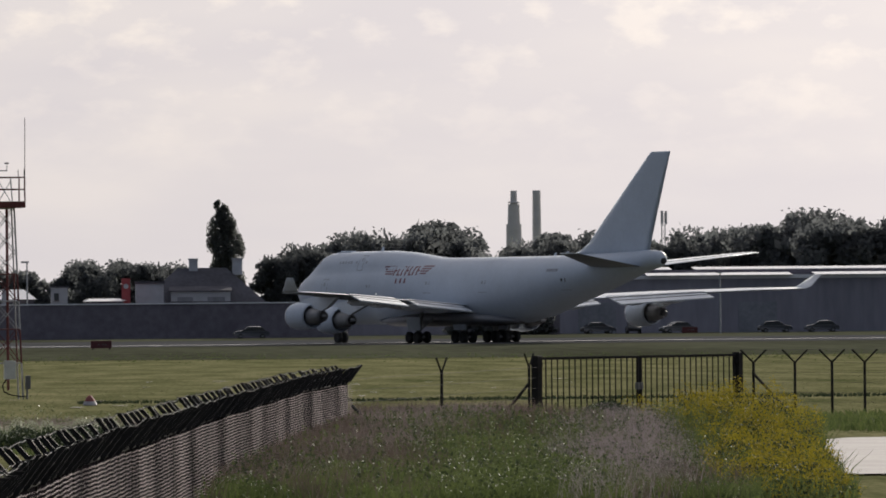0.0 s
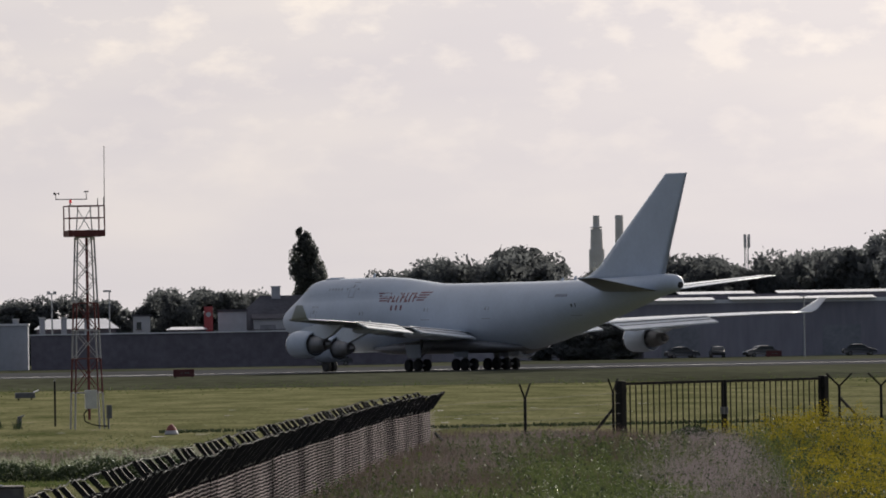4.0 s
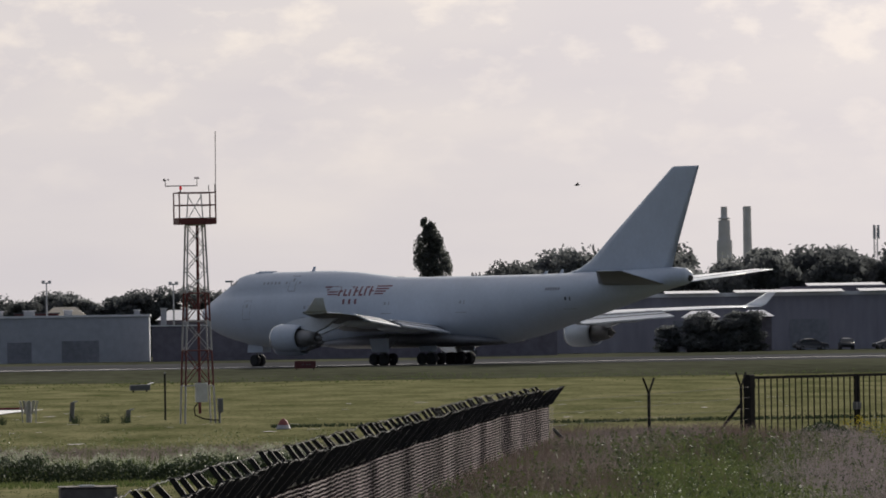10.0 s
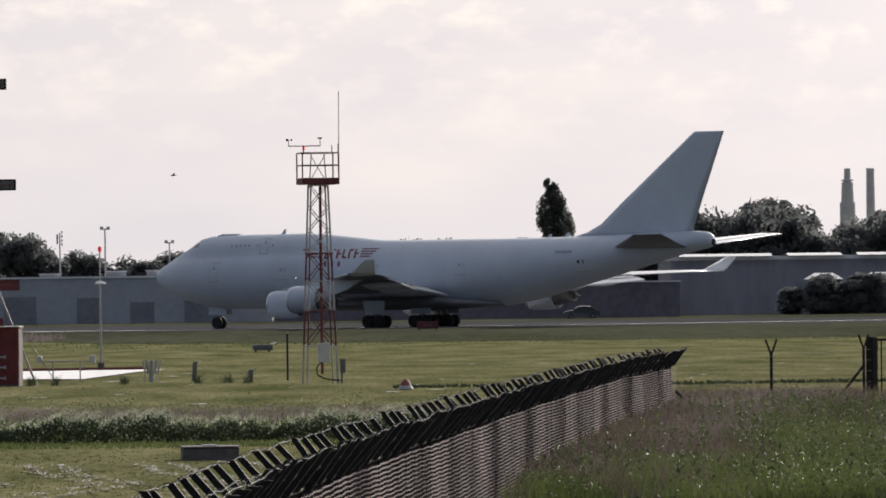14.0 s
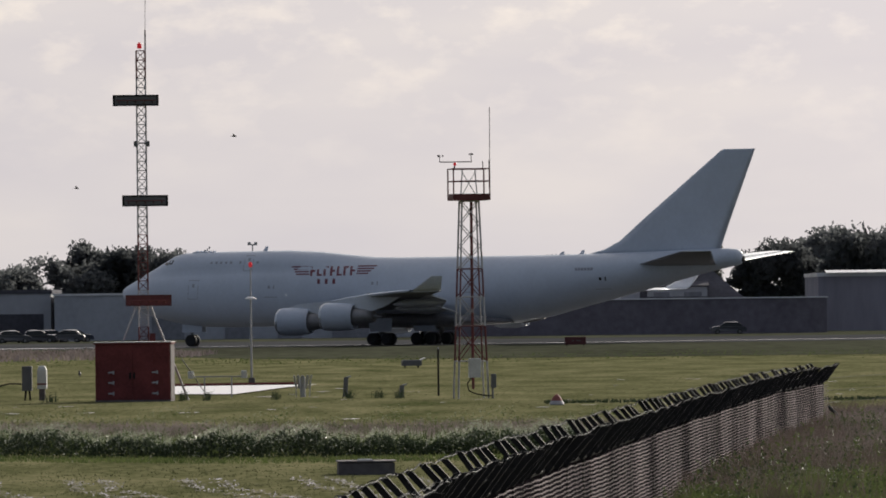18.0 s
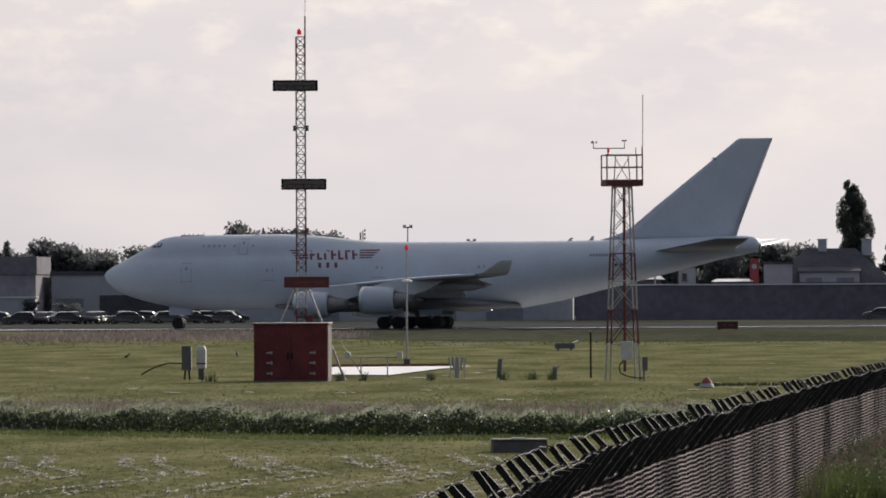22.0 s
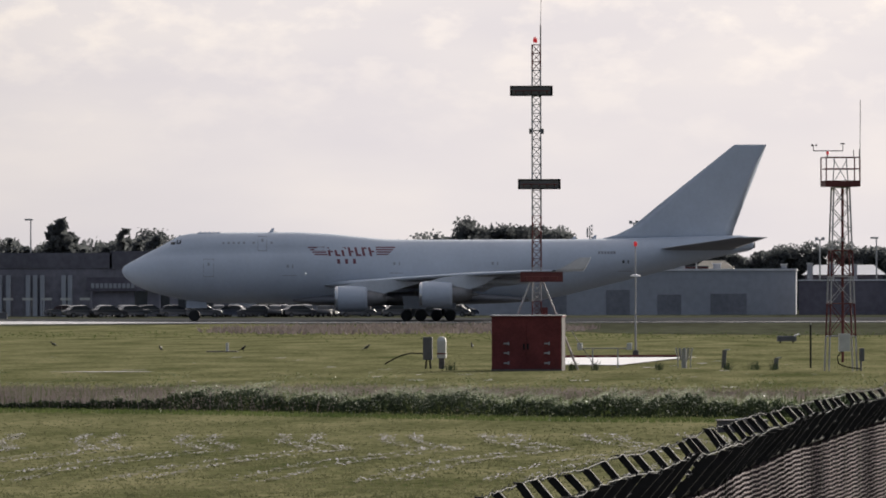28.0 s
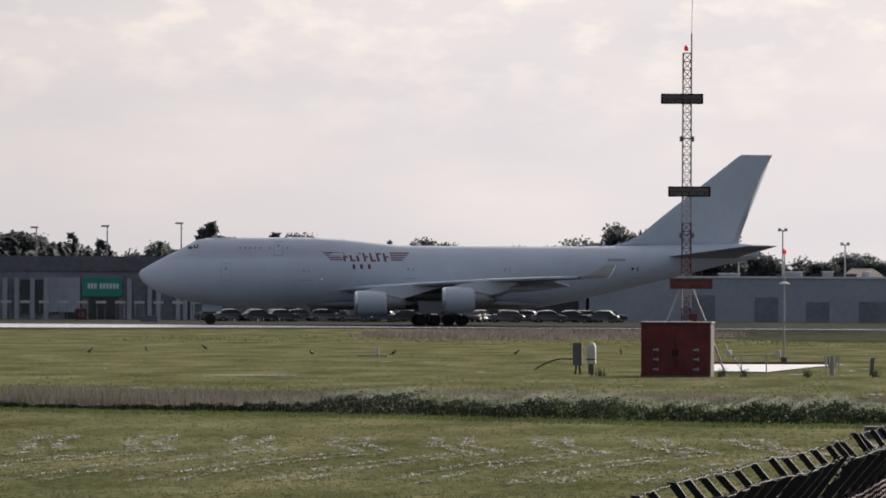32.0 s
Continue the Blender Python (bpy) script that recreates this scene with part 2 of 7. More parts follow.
M = dict(
    field=material("mown grass", (0.102, 0.125, 0.047), 1.0, vary=0.5, scale=0.3, fine=3.6, colour2=(0.21, 0.196, 0.108), spec=0.0, stretch=(1, 0.2, 1)),
    asphalt=material("dark asphalt", (0.07, 0.071, 0.074), 1.0, vary=0.3, scale=0.03, fine=2.0, spec=0.0),
    # wet asphalt, its base colour raised to stand in for reflected sky
    wet=material("wet asphalt strip with painted sky glare", (0.42, 0.42, 0.42), 0.22, vary=0.2, scale=0.05, fine=3.0, spec=0.6),
    verge=material("rough shaded turf", (0.056, 0.06, 0.042), 1.0, vary=0.3, scale=0.05, fine=0.6, colour2=(0.088, 0.092, 0.064), spec=0.0, stretch=(1, 0.12, 1)),
    water=material("rain water on mud", (0.15, 0.135, 0.12), 0.13, vary=0.35, scale=0.5, fine=4.0, spec=0.9, bump=0.03),
    concrete=material("weathered concrete", (0.125, 0.113, 0.115), 0.9, spec=0.2, vary=0.35, scale=0.6, fine=6.0, bump=0.01),
    # concrete colour raised towards white to stand in for sky glare
    pad=material("wet pale concrete", (0.8, 0.79, 0.78), 0.28, vary=0.08, scale=0.4, fine=5.0),
    path=material("damp pale gravel path", (0.3, 0.275, 0.265), 0.7, vary=0.2, scale=0.4, fine=5.0),
    white=material("white aircraft paint", (0.51, 0.556, 0.628), 0.5, vary=0.06, scale=0.35, fine=3.0, world_space=False, spec=0.3),
    wing=material("pale grey wing paint", (0.62, 0.645, 0.68), 0.36, vary=0.09, scale=0.4, fine=3.0, world_space=False),
    under=material("dull grey underside", (0.19, 0.187, 0.2), 0.5, vary=0.12, scale=0.4, fine=3.0, world_space=False),
    bare=material("bare polished metal", (0.62, 0.62, 0.63), 0.25, 0.9, vary=0.1, world_space=False),
    # stained metal, its colour lifted a little for haze
    soot=material("heat-stained metal", (0.24, 0.232, 0.232), 0.5, 0.5, vary=0.3, world_space=False),
    dark=material("dark opening", (0.02, 0.02, 0.022), 0.8, vary=0.2, world_space=False),
    seam=material("grey seam", (0.30, 0.315, 0.35), 0.6, vary=0.1, world_space=False),
    glass=material("dark cockpit glass", (0.02, 0.024, 0.03), 0.08, vary=0.1, spec=0.6, world_space=False),
    rubber=material("black rubber", (0.022, 0.022, 0.022), 0.8, vary=0.3, world_space=False),
    hub=material("grey wheel hub", (0.16, 0.16, 0.165), 0.5, 0.3, vary=0.2, world_space=False),
    gear=material("grey gear leg", (0.24, 0.245, 0.25), 0.45, 0.3, vary=0.2, world_space=False),
    logo=material("dark red lettering paint", (0.15, 0.03, 0.045), 0.4, vary=0.1, world_space=False),
    ink=material("dark blue-grey marking", (0.22, 0.225, 0.26), 0.5, vary=0.1, world_space=False),
    red=material("faded red paint", (0.145, 0.032, 0.033), 0.6, spec=0.25, vary=0.3, scale=1.2, fine=9.0, bump=0.004),
    mastred=material("dull red steel", (0.115, 0.033, 0.034), 0.6, spec=0.3, vary=0.3, scale=1.0, fine=9.0),
    signred=material("dark red sign face", (0.105, 0.037, 0.038), 0.6, spec=0.2, vary=0.2, scale=1.0, fine=9.0),
    mastwhite=material("off-white steel", (0.36, 0.355, 0.37), 0.6, spec=0.3, vary=0.15, scale=1.0, fine=9.0),
    steel=material("galvanised steel", (0.36, 0.37, 0.38), 0.45, 0.6, vary=0.2, scale=2.0, fine=14.0),
    black=material("black coated steel", (0.021, 0.02, 0.021), 0.7, spec=0.06, vary=0.3, scale=2.0, fine=14.0),
    wire=material("worn fence wire", (0.09, 0.085, 0.085), 0.9, spec=0.1, vary=0.3, scale=3.0, fine=20.0),
    # matte wire; the pinkish pale colour stands in for sun glints along it
    meshwire=material("mesh wire with painted glints", (0.185, 0.145, 0.157), 0.8, spec=0.12, vary=0.6, scale=0.7, fine=5.0),
    screen=material("dark screening cloth", (0.016, 0.014, 0.017), 1.0, vary=0.3, scale=1.0, fine=8.0, spec=0.0),
    cabinet=material("pale grey cabinet", (0.52, 0.52, 0.50), 0.5, vary=0.15, scale=2.0, fine=12.0),
    darkbox=material("dark grey cabinet", (0.12, 0.12, 0.125), 0.6, vary=0.2, scale=2.0, fine=12.0),
    barb=material("dull barbed wire", (0.13, 0.127, 0.125), 0.8, spec=0.2, vary=0.4, scale=3.0, fine=20.0),
    cement=material("grey rendered wall", (0.385, 0.4, 0.44), 0.9, spec=0.1, vary=0.15, scale=0.12, fine=1.2),
    brown=material("dark mauve brick wall", (0.16, 0.147, 0.172), 0.9, spec=0.05, vary=0.25, scale=0.1, fine=1.5),
    # shop wall, felt and hall wall colours are raised for the distant haze
    shopwall=material("grey-brown shop front", (0.245, 0.232, 0.26), 0.9, spec=0.05, vary=0.25, scale=0.1, fine=1.5),
    felt=material("grey roofing felt", (0.17, 0.162, 0.185), 0.9, spec=0.05, vary=0.25, scale=0.15, fine=1.5),
    hallwall=material("grey profiled sheet wall", (0.275, 0.265, 0.305), 0.85, spec=0.1, vary=0.2, scale=0.1, fine=1.0, stretch=(1, 1, 0.2)),
    hall_door=material("grey sheet door", (0.23, 0.235, 0.26), 0.8, spec=0.1, vary=0.2, scale=0.3, fine=2.0),
    whitewall=material("white painted wall", (0.38, 0.39, 0.42), 0.8, vary=0.1, scale=0.2, fine=1.0),
    slate=material("dark slate roof", (0.085, 0.084, 0.098), 0.85, spec=0.05, vary=0.25, scale=0.3, fine=2.0),
    # sheet colour raised towards white to stand in for glare on wet roofs
    tinroof=material("pale sheet roof", (0.68, 0.68, 0.70), 0.3, 0.1, vary=0.1, scale=0.2, fine=2.0),
    tan_roof=material("pale tan roof tiles", (0.25, 0.225, 0.19), 0.8, vary=0.25, scale=0.4, fine=3.0),
    teal=material("green shop front", (0.03, 0.28, 0.20), 0.5, vary=0.1),
    flag=material("red banner", (0.30, 0.05, 0.055), 0.6, vary=0.1),
    sign=material("white sign lettering", (0.75, 0.75, 0.73), 0.6, vary=0.05),
    window=material("dark window", (0.03, 0.035, 0.04), 0.15, vary=0.2, spec=0.6),
    # stack colour is lightened to stand in for haze
    chimney=material("pale concrete stack", (0.55, 0.54, 0.56), 0.9, vary=0.12, scale=0.02, fine=0.3),
    bark=material("bark", (0.07, 0.055, 0.045), 0.95, vary=0.3, scale=1.0, fine=6.0),
    # distant leaves: haze is mixed into the colour, paler and greyer than foliage
    leaf=leafy("hazed tree leaves", (0.135, 0.145, 0.15), (0.165, 0.175, 0.178), rnd=0.3, scale=0.15, through_light=0.58, rough=0.9, spec=0.05),
    poplar=leafy("hazed poplar leaves", (0.14, 0.15, 0.145), (0.19, 0.2, 0.185), scale=0.2, through_light=0.58, rough=0.9, spec=0.05),
    hedge=leafy("hedge leaves", (0.030, 0.046, 0.024), (0.062, 0.085, 0.045), scale=0.5, fine=3.0, rough=0.7, spec=0.2, through_light=0.12),
    # tips far paler than the leaves, so that their colour gives the sparkle
    glossy=leafy("leaf tips with painted glints", (0.24, 0.28, 0.18), (0.44, 0.47, 0.36), scale=0.5, fine=3.0, rough=0.3, spec=0.7, through_light=0.5),
    mud=material("trodden wet mud", (0.1, 0.086, 0.066), 0.85, vary=0.4, scale=2.0, fine=12.0, colour2=(0.155, 0.135, 0.11), spec=0.3),
    reed=leafy("dry weeds", (0.165, 0.135, 0.128), (0.315, 0.265, 0.255), scale=0.15, fine=1.2, through_light=0.25),
    weed=leafy("green weeds", (0.046, 0.074, 0.022), (0.115, 0.142, 0.05), scale=0.3, fine=1.6, rough=0.6, spec=0.3, through_light=0.45),
    tuft=leafy("short grass tufts", (0.112, 0.125, 0.056), (0.185, 0.178, 0.098), scale=0.1, fine=1.0),
    mustard=leafy("yellow blossom", (0.175, 0.148, 0.014), (0.36, 0.3, 0.03), scale=0.4, fine=3.0),
    lilac=leafy("lilac-grey dry weeds", (0.165, 0.14, 0.145), (0.32, 0.277, 0.287), scale=0.3, fine=1.6, through_light=0.35),
    brush=leafy("brown dry stems", (0.08, 0.06, 0.053), (0.17, 0.134, 0.118), scale=0.3, fine=1.6, through_light=0.3),
    carroof=material("wet car lacquer", (0.1, 0.103, 0.11), 0.16, vary=0.1, spec=0.6, coat=0.6, world_space=False),
    orange=material("faded orange plastic", (0.22, 0.06, 0.055), 0.7, vary=0.15),
    bird=material("black feathers", (0.015, 0.015, 0.016), 0.6, vary=0.2),
    beacon=glow("red lamp", (0.62, 0.02, 0.03), 0.35),
    lamp=glow("white lamp", (1.0, 0.95, 0.85), 3.0),
    carpaint=[material("car paint %d" % i, c, 0.45, vary=0.05, coat=0.1) for i, c in enumerate(
        ((0.07, 0.07, 0.075), (0.03, 0.03, 0.034), (0.05, 0.052, 0.06), (0.09, 0.09, 0.095), (0.035, 0.042, 0.065)))],
)


# ---- shaping helpers ----
def mesh_of(bm, name, mat, smooth=False):
    me = bpy.data.meshes.new(name)
    bmesh.ops.recalc_face_normals(bm, faces=bm.faces)
    bm.to_mesh(me)
    bm.free()
    for m in (mat if isinstance(mat, (list, tuple)) else [mat]):
        me.materials.append(m)
    if smooth:
        for f in me.polygons:
            f.use_smooth = True
    return me


def part(name, bm, mat, parent=None, label="", smooth=False):
    ob = new(name, mesh_of(bm, name, mat, smooth))
    ob.parent = parent
    if label:
        ob["label"] = label
    return ob


def share(name, mesh, parent, m):
    ob = new(name, mesh)
    ob.parent = parent
    ob.matrix_basis = m
    return ob


def thing(name, m, label, category, group="", kind=""):
    ob = new(name)
    ob.matrix_basis = m
    return tagged(ob, label, category, group, kind)


def box(bm, x0, x1, y0, y1, z0, z1, m=None):
    v = [bm.verts.new((x, y, z)) for z in (z0, z1) for x, y in ((x0, y0), (x1, y0), (x1, y1), (x0, y1))]
    for f in ((3, 2, 1, 0), (4, 5, 6, 7), (0, 1, 5, 4), (1, 2, 6, 5), (2, 3, 7, 6), (3, 0, 4, 7)):
        bm.faces.new([v[i] for i in f])
    if m is not None:
        for q in v:
            q.co = m @ q.co
    return v


def bevelled(bm, x0, x1, y0, y1, z0, z1, w, m=None):
    """A box with its upright and top edges chamfered by w."""
    rings = [(x0 + w, x1 - w, y0 + w, y1 - w, z0, 0), (x0, x1, y0, y1, z0, w), (x0, x1, y0, y1, z1 - w, w), (x0 + w, x1 - w, y0 + w, y1 - w, z1, 0)]
    loops = []
    for a, b, c, d, z, k in rings[1:]:
        k = w * 0.7 if k else 0.0
        pts = [(a + k, c), (b - k, c), (b, c + k), (b, d - k), (b - k, d), (a + k, d), (a, d - k), (a, c + k)] if k else \
            [(a, c), (b, c), (b, c), (b, d), (b, d), (a, d), (a, d), (a, c)]
        loops.append([Vector((x, y, z)) for x, y in pts])
    if m is not None:
        loops = [[m @ p for p in lp] for lp in loops]
    loft(bm, loops)


def tube(bm, p0, p1, r, seg=6, r1=None):
    p0, p1 = Vector(p0), Vector(p1)
    q = (p1 - p0).to_track_quat("Z", "Y")
    a, b = [], []
    for i in range(seg):
        d = q @ Vector((math.cos(2 * math.pi * i / seg), math.sin(2 * math.pi * i / seg), 0))
        a.append(bm.verts.new(p0 + d * r))
        b.append(bm.verts.new(p1 + d * (r if r1 is None else r1)))
    for i in range(seg):
        bm.faces.new((a[i], a[(i + 1) % seg], b[(i + 1) % seg], b[i]))
    bm.faces.new(a[::-1])
    bm.faces.new(b)


def loft(bm, rings, cap=True):
    vs = [[bm.verts.new(p) for p in r] for r in rings]
    n = len(vs[0])
    for a, b in zip(vs, vs[1:]):
        for i in range(n):
            bm.faces.new((a[i], a[(i + 1) % n], b[(i + 1) % n], b[i]))
    if cap:
        bm.faces.new(vs[0][::-1])
        bm.faces.new(vs[-1])
    return vs


def turned(bm, profile, seg=24, m=None):
    """A body turned about the x axis: profile of (x, radius)."""
    rings = [[Vector((x, r * math.cos(2 * math.pi * i / seg), r * math.sin(2 * math.pi * i / seg))) for i in range(seg)] for x, r in profile]
    if m is not None:
        rings = [[m @ p for p in r] for r in rings]
    loft(bm, rings)


def prism(bm, pts, y0, y1):
    """A flat outline in x, z drawn out along y."""
    a = [bm.verts.new((x, y0, z)) for x, z in pts]
    b = [bm.verts.new((x, y1, z)) for x, z in pts]
    n = len(pts)
    bm.faces.new(a)
    bm.faces.new(b[::-1])
    for i in range(n):
        bm.faces.new((a[i], b[i], b[(i + 1) % n], a[(i + 1) % n]))


def sheet(bm, pts, z=0.0):
    return bm.faces.new([bm.verts.new((x, y, z)) for x, y in pts])


def from_arrays(name, verts, faces, mat):
    """A mesh of many small quads or triangles, all of one size of face."""
    me = bpy.data.meshes.new(name)
    k = faces.shape[1]
    me.vertices.add(len(verts))
    me.vertices.foreach_set("co", np.asarray(verts, dtype=np.float32).ravel())
    me.loops.add(faces.size)
    me.loops.foreach_set("vertex_index", faces.astype(np.int32).ravel())
    me.polygons.add(len(faces))
    me.polygons.foreach_set("loop_start", np.arange(0, faces.size, k, dtype=np.int32))
    me.polygons.foreach_set("loop_total", np.full(len(faces), k, dtype=np.int32))
    me.update(calc_edges=True)
    me.validate()
    for m in (mat if isinstance(mat, (list, tuple)) else [mat]):
        me.materials.append(m)
    return me


def blades(rng, centres, height, width, lean=0.35):
    """Upright tapering blades, one triangle pair each, at the given feet."""
    n = len(centres)
    a = rng.uniform(0, 2 * math.pi, n)
    h = height * rng.uniform(0.55, 1.15, n)
    w = width * rng.uniform(0.6, 1.3, n)
    side = np.stack([np.cos(a), np.sin(a) * 0.4, np.zeros(n)], 1)
    tip = np.stack([rng.normal(0, lean, n) * h, rng.normal(0, lean, n) * h, h], 1)
    mid = tip * np.array([0.35, 0.35, 0.55])
    v = np.concatenate([centres - side * w[:, None], centres + side * w[:, None],
                        centres + mid + side * (0.7 * w)[:, None], centres + mid - side * (0.7 * w)[:, None], centres + tip], 0)
    i = np.arange(n)
    f = np.concatenate([np.stack([i, i + n, i + 2 * n], 1), np.stack([i, i + 2 * n, i + 3 * n], 1), np.stack([i + 3 * n, i + 2 * n, i + 4 * n], 1)], 0)
    return v, f


def leaves(rng, centres, size):
    """Small tilted leaf quads at the given places."""
    n = len(centres)
    u = rng.normal(0, 1, (n, 3))
    u /= np.linalg.norm(u, axis=1)[:, None]
    w = np.cross(u, rng.normal(0, 1, (n, 3)))
    w /= np.linalg.norm(w, axis=1)[:, None]
    s = (size * rng.uniform(0.5, 1.3, n))[:, None]
    v = np.concatenate([centres - u * s, centres + w * s * 0.55, centres + u * s, centres - w * s * 0.55], 0)
    i = np.arange(n)
    return v, np.stack([i, i + n, i + 2 * n, i + 3 * n], 1)


# ---- ground ----
def build_ground():
    bm = bmesh.new()
    xs = [-2500, -900, -420, -220, -140, -90, -60, -40, -25, -12, 0, 12, 25, 40, 60, 90, 140, 220, 420, 900, 2500]
    ys = [-600, -120, -40, 20, 60, 100, 140, 180, 220, 270, 320, 380, 460, 560, 700, 900, 1200, 1800, 3000, 4800]
    grid = [[bm.verts.new((x, y, 0)) for x in xs] for y in ys]
    for r, s in zip(grid, grid[1:]):
        for i in range(len(xs) - 1):
            bm.faces.new((r[i], r[i + 1], s[i + 1], s[i]))
    tagged(part("ground", bm, M["field"]), "flat airfield of mown green and straw-coloured grass", "ground", kind="structure")
    bm = bmesh.new()
    sheet(bm, [(-420, 772), (-60, 779), (0, 776), (420, 812), (420, 905), (-420, 905)], 0.03)
    tagged(part("road", bm, M["asphalt"]), "broad dark asphalt runway with wet joints", "runway", kind="structure")
    bm = bmesh.new()
    sheet(bm, [(-420, 906), (420, 906), (420, 1100), (-420, 1100)], 0.02)
    tagged(part("far_verge", bm, M["verge"]), "dark rough turf between runway and buildings", "grass", kind="structure")
    bm = bmesh.new()
    sheet(bm, [(420, 600), (110, 590), (38, 582), (0, 588), (-16, 606), (-36, 700), (-48, 750), (-60, 782), (-72, 752), (-93, 722),
               (-420, 640), (-420, 780), (420, 816)], 0.02)
    tagged(part("verge", bm, M["verge"]), "dark rough turf along the near side of the runway", "grass", kind="structure")
    # the standing wet along the far side of the pad; pale colour paints sky glare
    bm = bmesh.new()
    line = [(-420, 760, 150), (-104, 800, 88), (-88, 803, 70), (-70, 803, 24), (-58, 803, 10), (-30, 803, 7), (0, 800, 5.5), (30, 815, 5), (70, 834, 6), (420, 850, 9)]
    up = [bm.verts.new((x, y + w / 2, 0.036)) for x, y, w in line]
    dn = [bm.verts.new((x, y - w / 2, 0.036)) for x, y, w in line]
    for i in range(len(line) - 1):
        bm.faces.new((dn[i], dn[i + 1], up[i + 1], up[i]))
    tagged(part("runway_strip", bm, M["wet"]), "rain-wet asphalt strip with sky glare in its pale colour", "runway", kind="structure")


build_ground()

# ---- the freighter: x forward from the main wheels, y to its left, z up ----
NOSE = 33.0


def lerp_table(table, s):
    for a, b in zip(table, table[1:]):
        if s <= b[0]:
            k = (s - a[0]) / (b[0] - a[0])
            return [p + (q - p) * k for p, q in zip(a[1:], b[1:])]
    return list(table[-1][1:])


# station, belly, crown of the main lobe, half width, crown of the upper deck, half width of the upper deck
HULL = [(0.0, 5.35, 5.65, 0.12, 5.65, 0.1), (0.25, 4.85, 6.0, 0.55, 6.0, 0.4), (0.8, 4.35, 6.35, 0.98, 6.35, 0.7), (1.6, 3.82, 6.75, 1.45, 6.78, 1.0),
        (2.7, 3.35, 7.2, 1.95, 7.38, 1.3), (4.0, 2.95, 7.6, 2.4, 8.05, 1.5), (5.2, 2.65, 7.9, 2.72, 8.7, 1.7), (6.2, 2.45, 8.05, 2.92, 9.27, 1.9), (7.4, 2.2, 8.2, 3.08, 9.52, 2.1),
        (9.5, 2.0, 8.35, 3.2, 9.6, 2.3), (12.5, 1.95, 8.5, 3.25, 9.63, 2.35), (19.0, 1.95, 8.6, 3.25, 9.65, 2.35), (22.6, 1.95, 8.65, 3.25, 9.46, 2.3), (26.0, 1.95, 8.72, 3.25, 9.1, 2.15),
        (28.5, 1.95, 8.78, 3.25, 8.85, 2.0), (31.0, 1.95, 8.8, 3.25, 8.8, 2.0), (44.0, 2.05, 8.8, 3.25, 8.8, 2.0), (48.0, 2.75, 8.82, 3.2, 8.82, 2.0), (52.0, 3.75, 8.87, 3.02, 8.87, 1.9),
        (57.0, 4.95, 8.98, 2.55, 8.98, 1.6), (61.0, 5.95, 9.1, 2.0, 9.1, 1.3), (64.5, 6.85, 9.2, 1.38, 9.2, 0.9), (66.8, 7.32, 9.22, 1.0, 9.22, 0.7), (67.8, 7.5, 9.12, 0.8, 9.12, 0.5), (68.2, 7.66, 8.9, 0.6, 8.9, 0.35), (68.4, 7.85, 8.6, 0.32, 8.6, 0.18)]


def hull_ring(s, n=48):
    lo, hi, w, up, uw = lerp_table(HULL, s)
    cz, rz = (lo + hi) / 2, (hi - lo) / 2
    uz = up - uw
    ring = []
    for i in range(n):
        a = 2 * math.pi * i / n
        dy, dz = math.sin(a), math.cos(a)
        r = 1 / math.sqrt((dy / w) ** 2 + (dz / rz) ** 2)
        # the upper lobe, where it stands above the main one
        k = uz - cz
        disc = (dz * k) ** 2 - (k * k - uw * uw)
        r2 = dz * k + math.sqrt(disc) if disc > 0 else 0
        r = max(r, r2) if r2 > 0 else r
        ring.append(Vector((NOSE - s, dy * r, cz + dz * r)))
    return ring


def hull_side(s, z):
    """Half width of the hull at a station and height, a little proud."""
    best = 0
    ring = hull_ring(s, 160)
    for p, q in zip(ring, ring[1:]):
        if (p.z - z) * (q.z - z) <= 0 and p.y > 0:
            k = 0 if abs(q.z - p.z) < 1e-6 else (z - p.z) / (q.z - p.z)
            best = max(best, p.y + (q.y - p.y) * k)
    return best


def patch(bm, s0, s1, z0, z1, side=1, out=0.012, skew=0.0, n=3):
    """A thin plate that hugs the hull's side between two stations and two heights."""
    rows = []
    for j in range(n + 1):
        z = z0 + (z1 - z0) * j / n
        rows.append([(s0 + skew * (z - z0), z), (s1 + skew * (z - z0), z)])
    outer = [[bm.verts.new((NOSE - s, side * (hull_side(s, z) + out), z)) for s, z in r] for r in rows]
    inner = [[bm.verts.new((NOSE - s, side * (hull_side(s, z) - 0.05), z)) for s, z in r] for r in rows]
    for a, b, c, d in zip(outer, outer[1:], inner, inner[1:]):
        bm.faces.new((a[0], a[1], b[1], b[0]))
        bm.faces.new((a[0], b[0], d[0], c[0]))
        bm.faces.new((a[1], c[1], d[1], b[1]))
    bm.faces.new((outer[-1][0], outer[-1][1], inner[-1][1], inner[-1][0]))
    bm.faces.new((outer[0][0], inner[0][0], inner[0][1], outer[0][1]))


def frame_patch(bm, s0, s1, z0, z1, side=1, w=0.06):
    patch(bm, s0, s1, z0, z0 + w, side, n=1)
    patch(bm, s0, s1, z1 - w, z1, side, n=1)
    patch(bm, s0, s0 + w, z0, z1, side)
    patch(bm, s1 - w, s1, z0, z1, side)


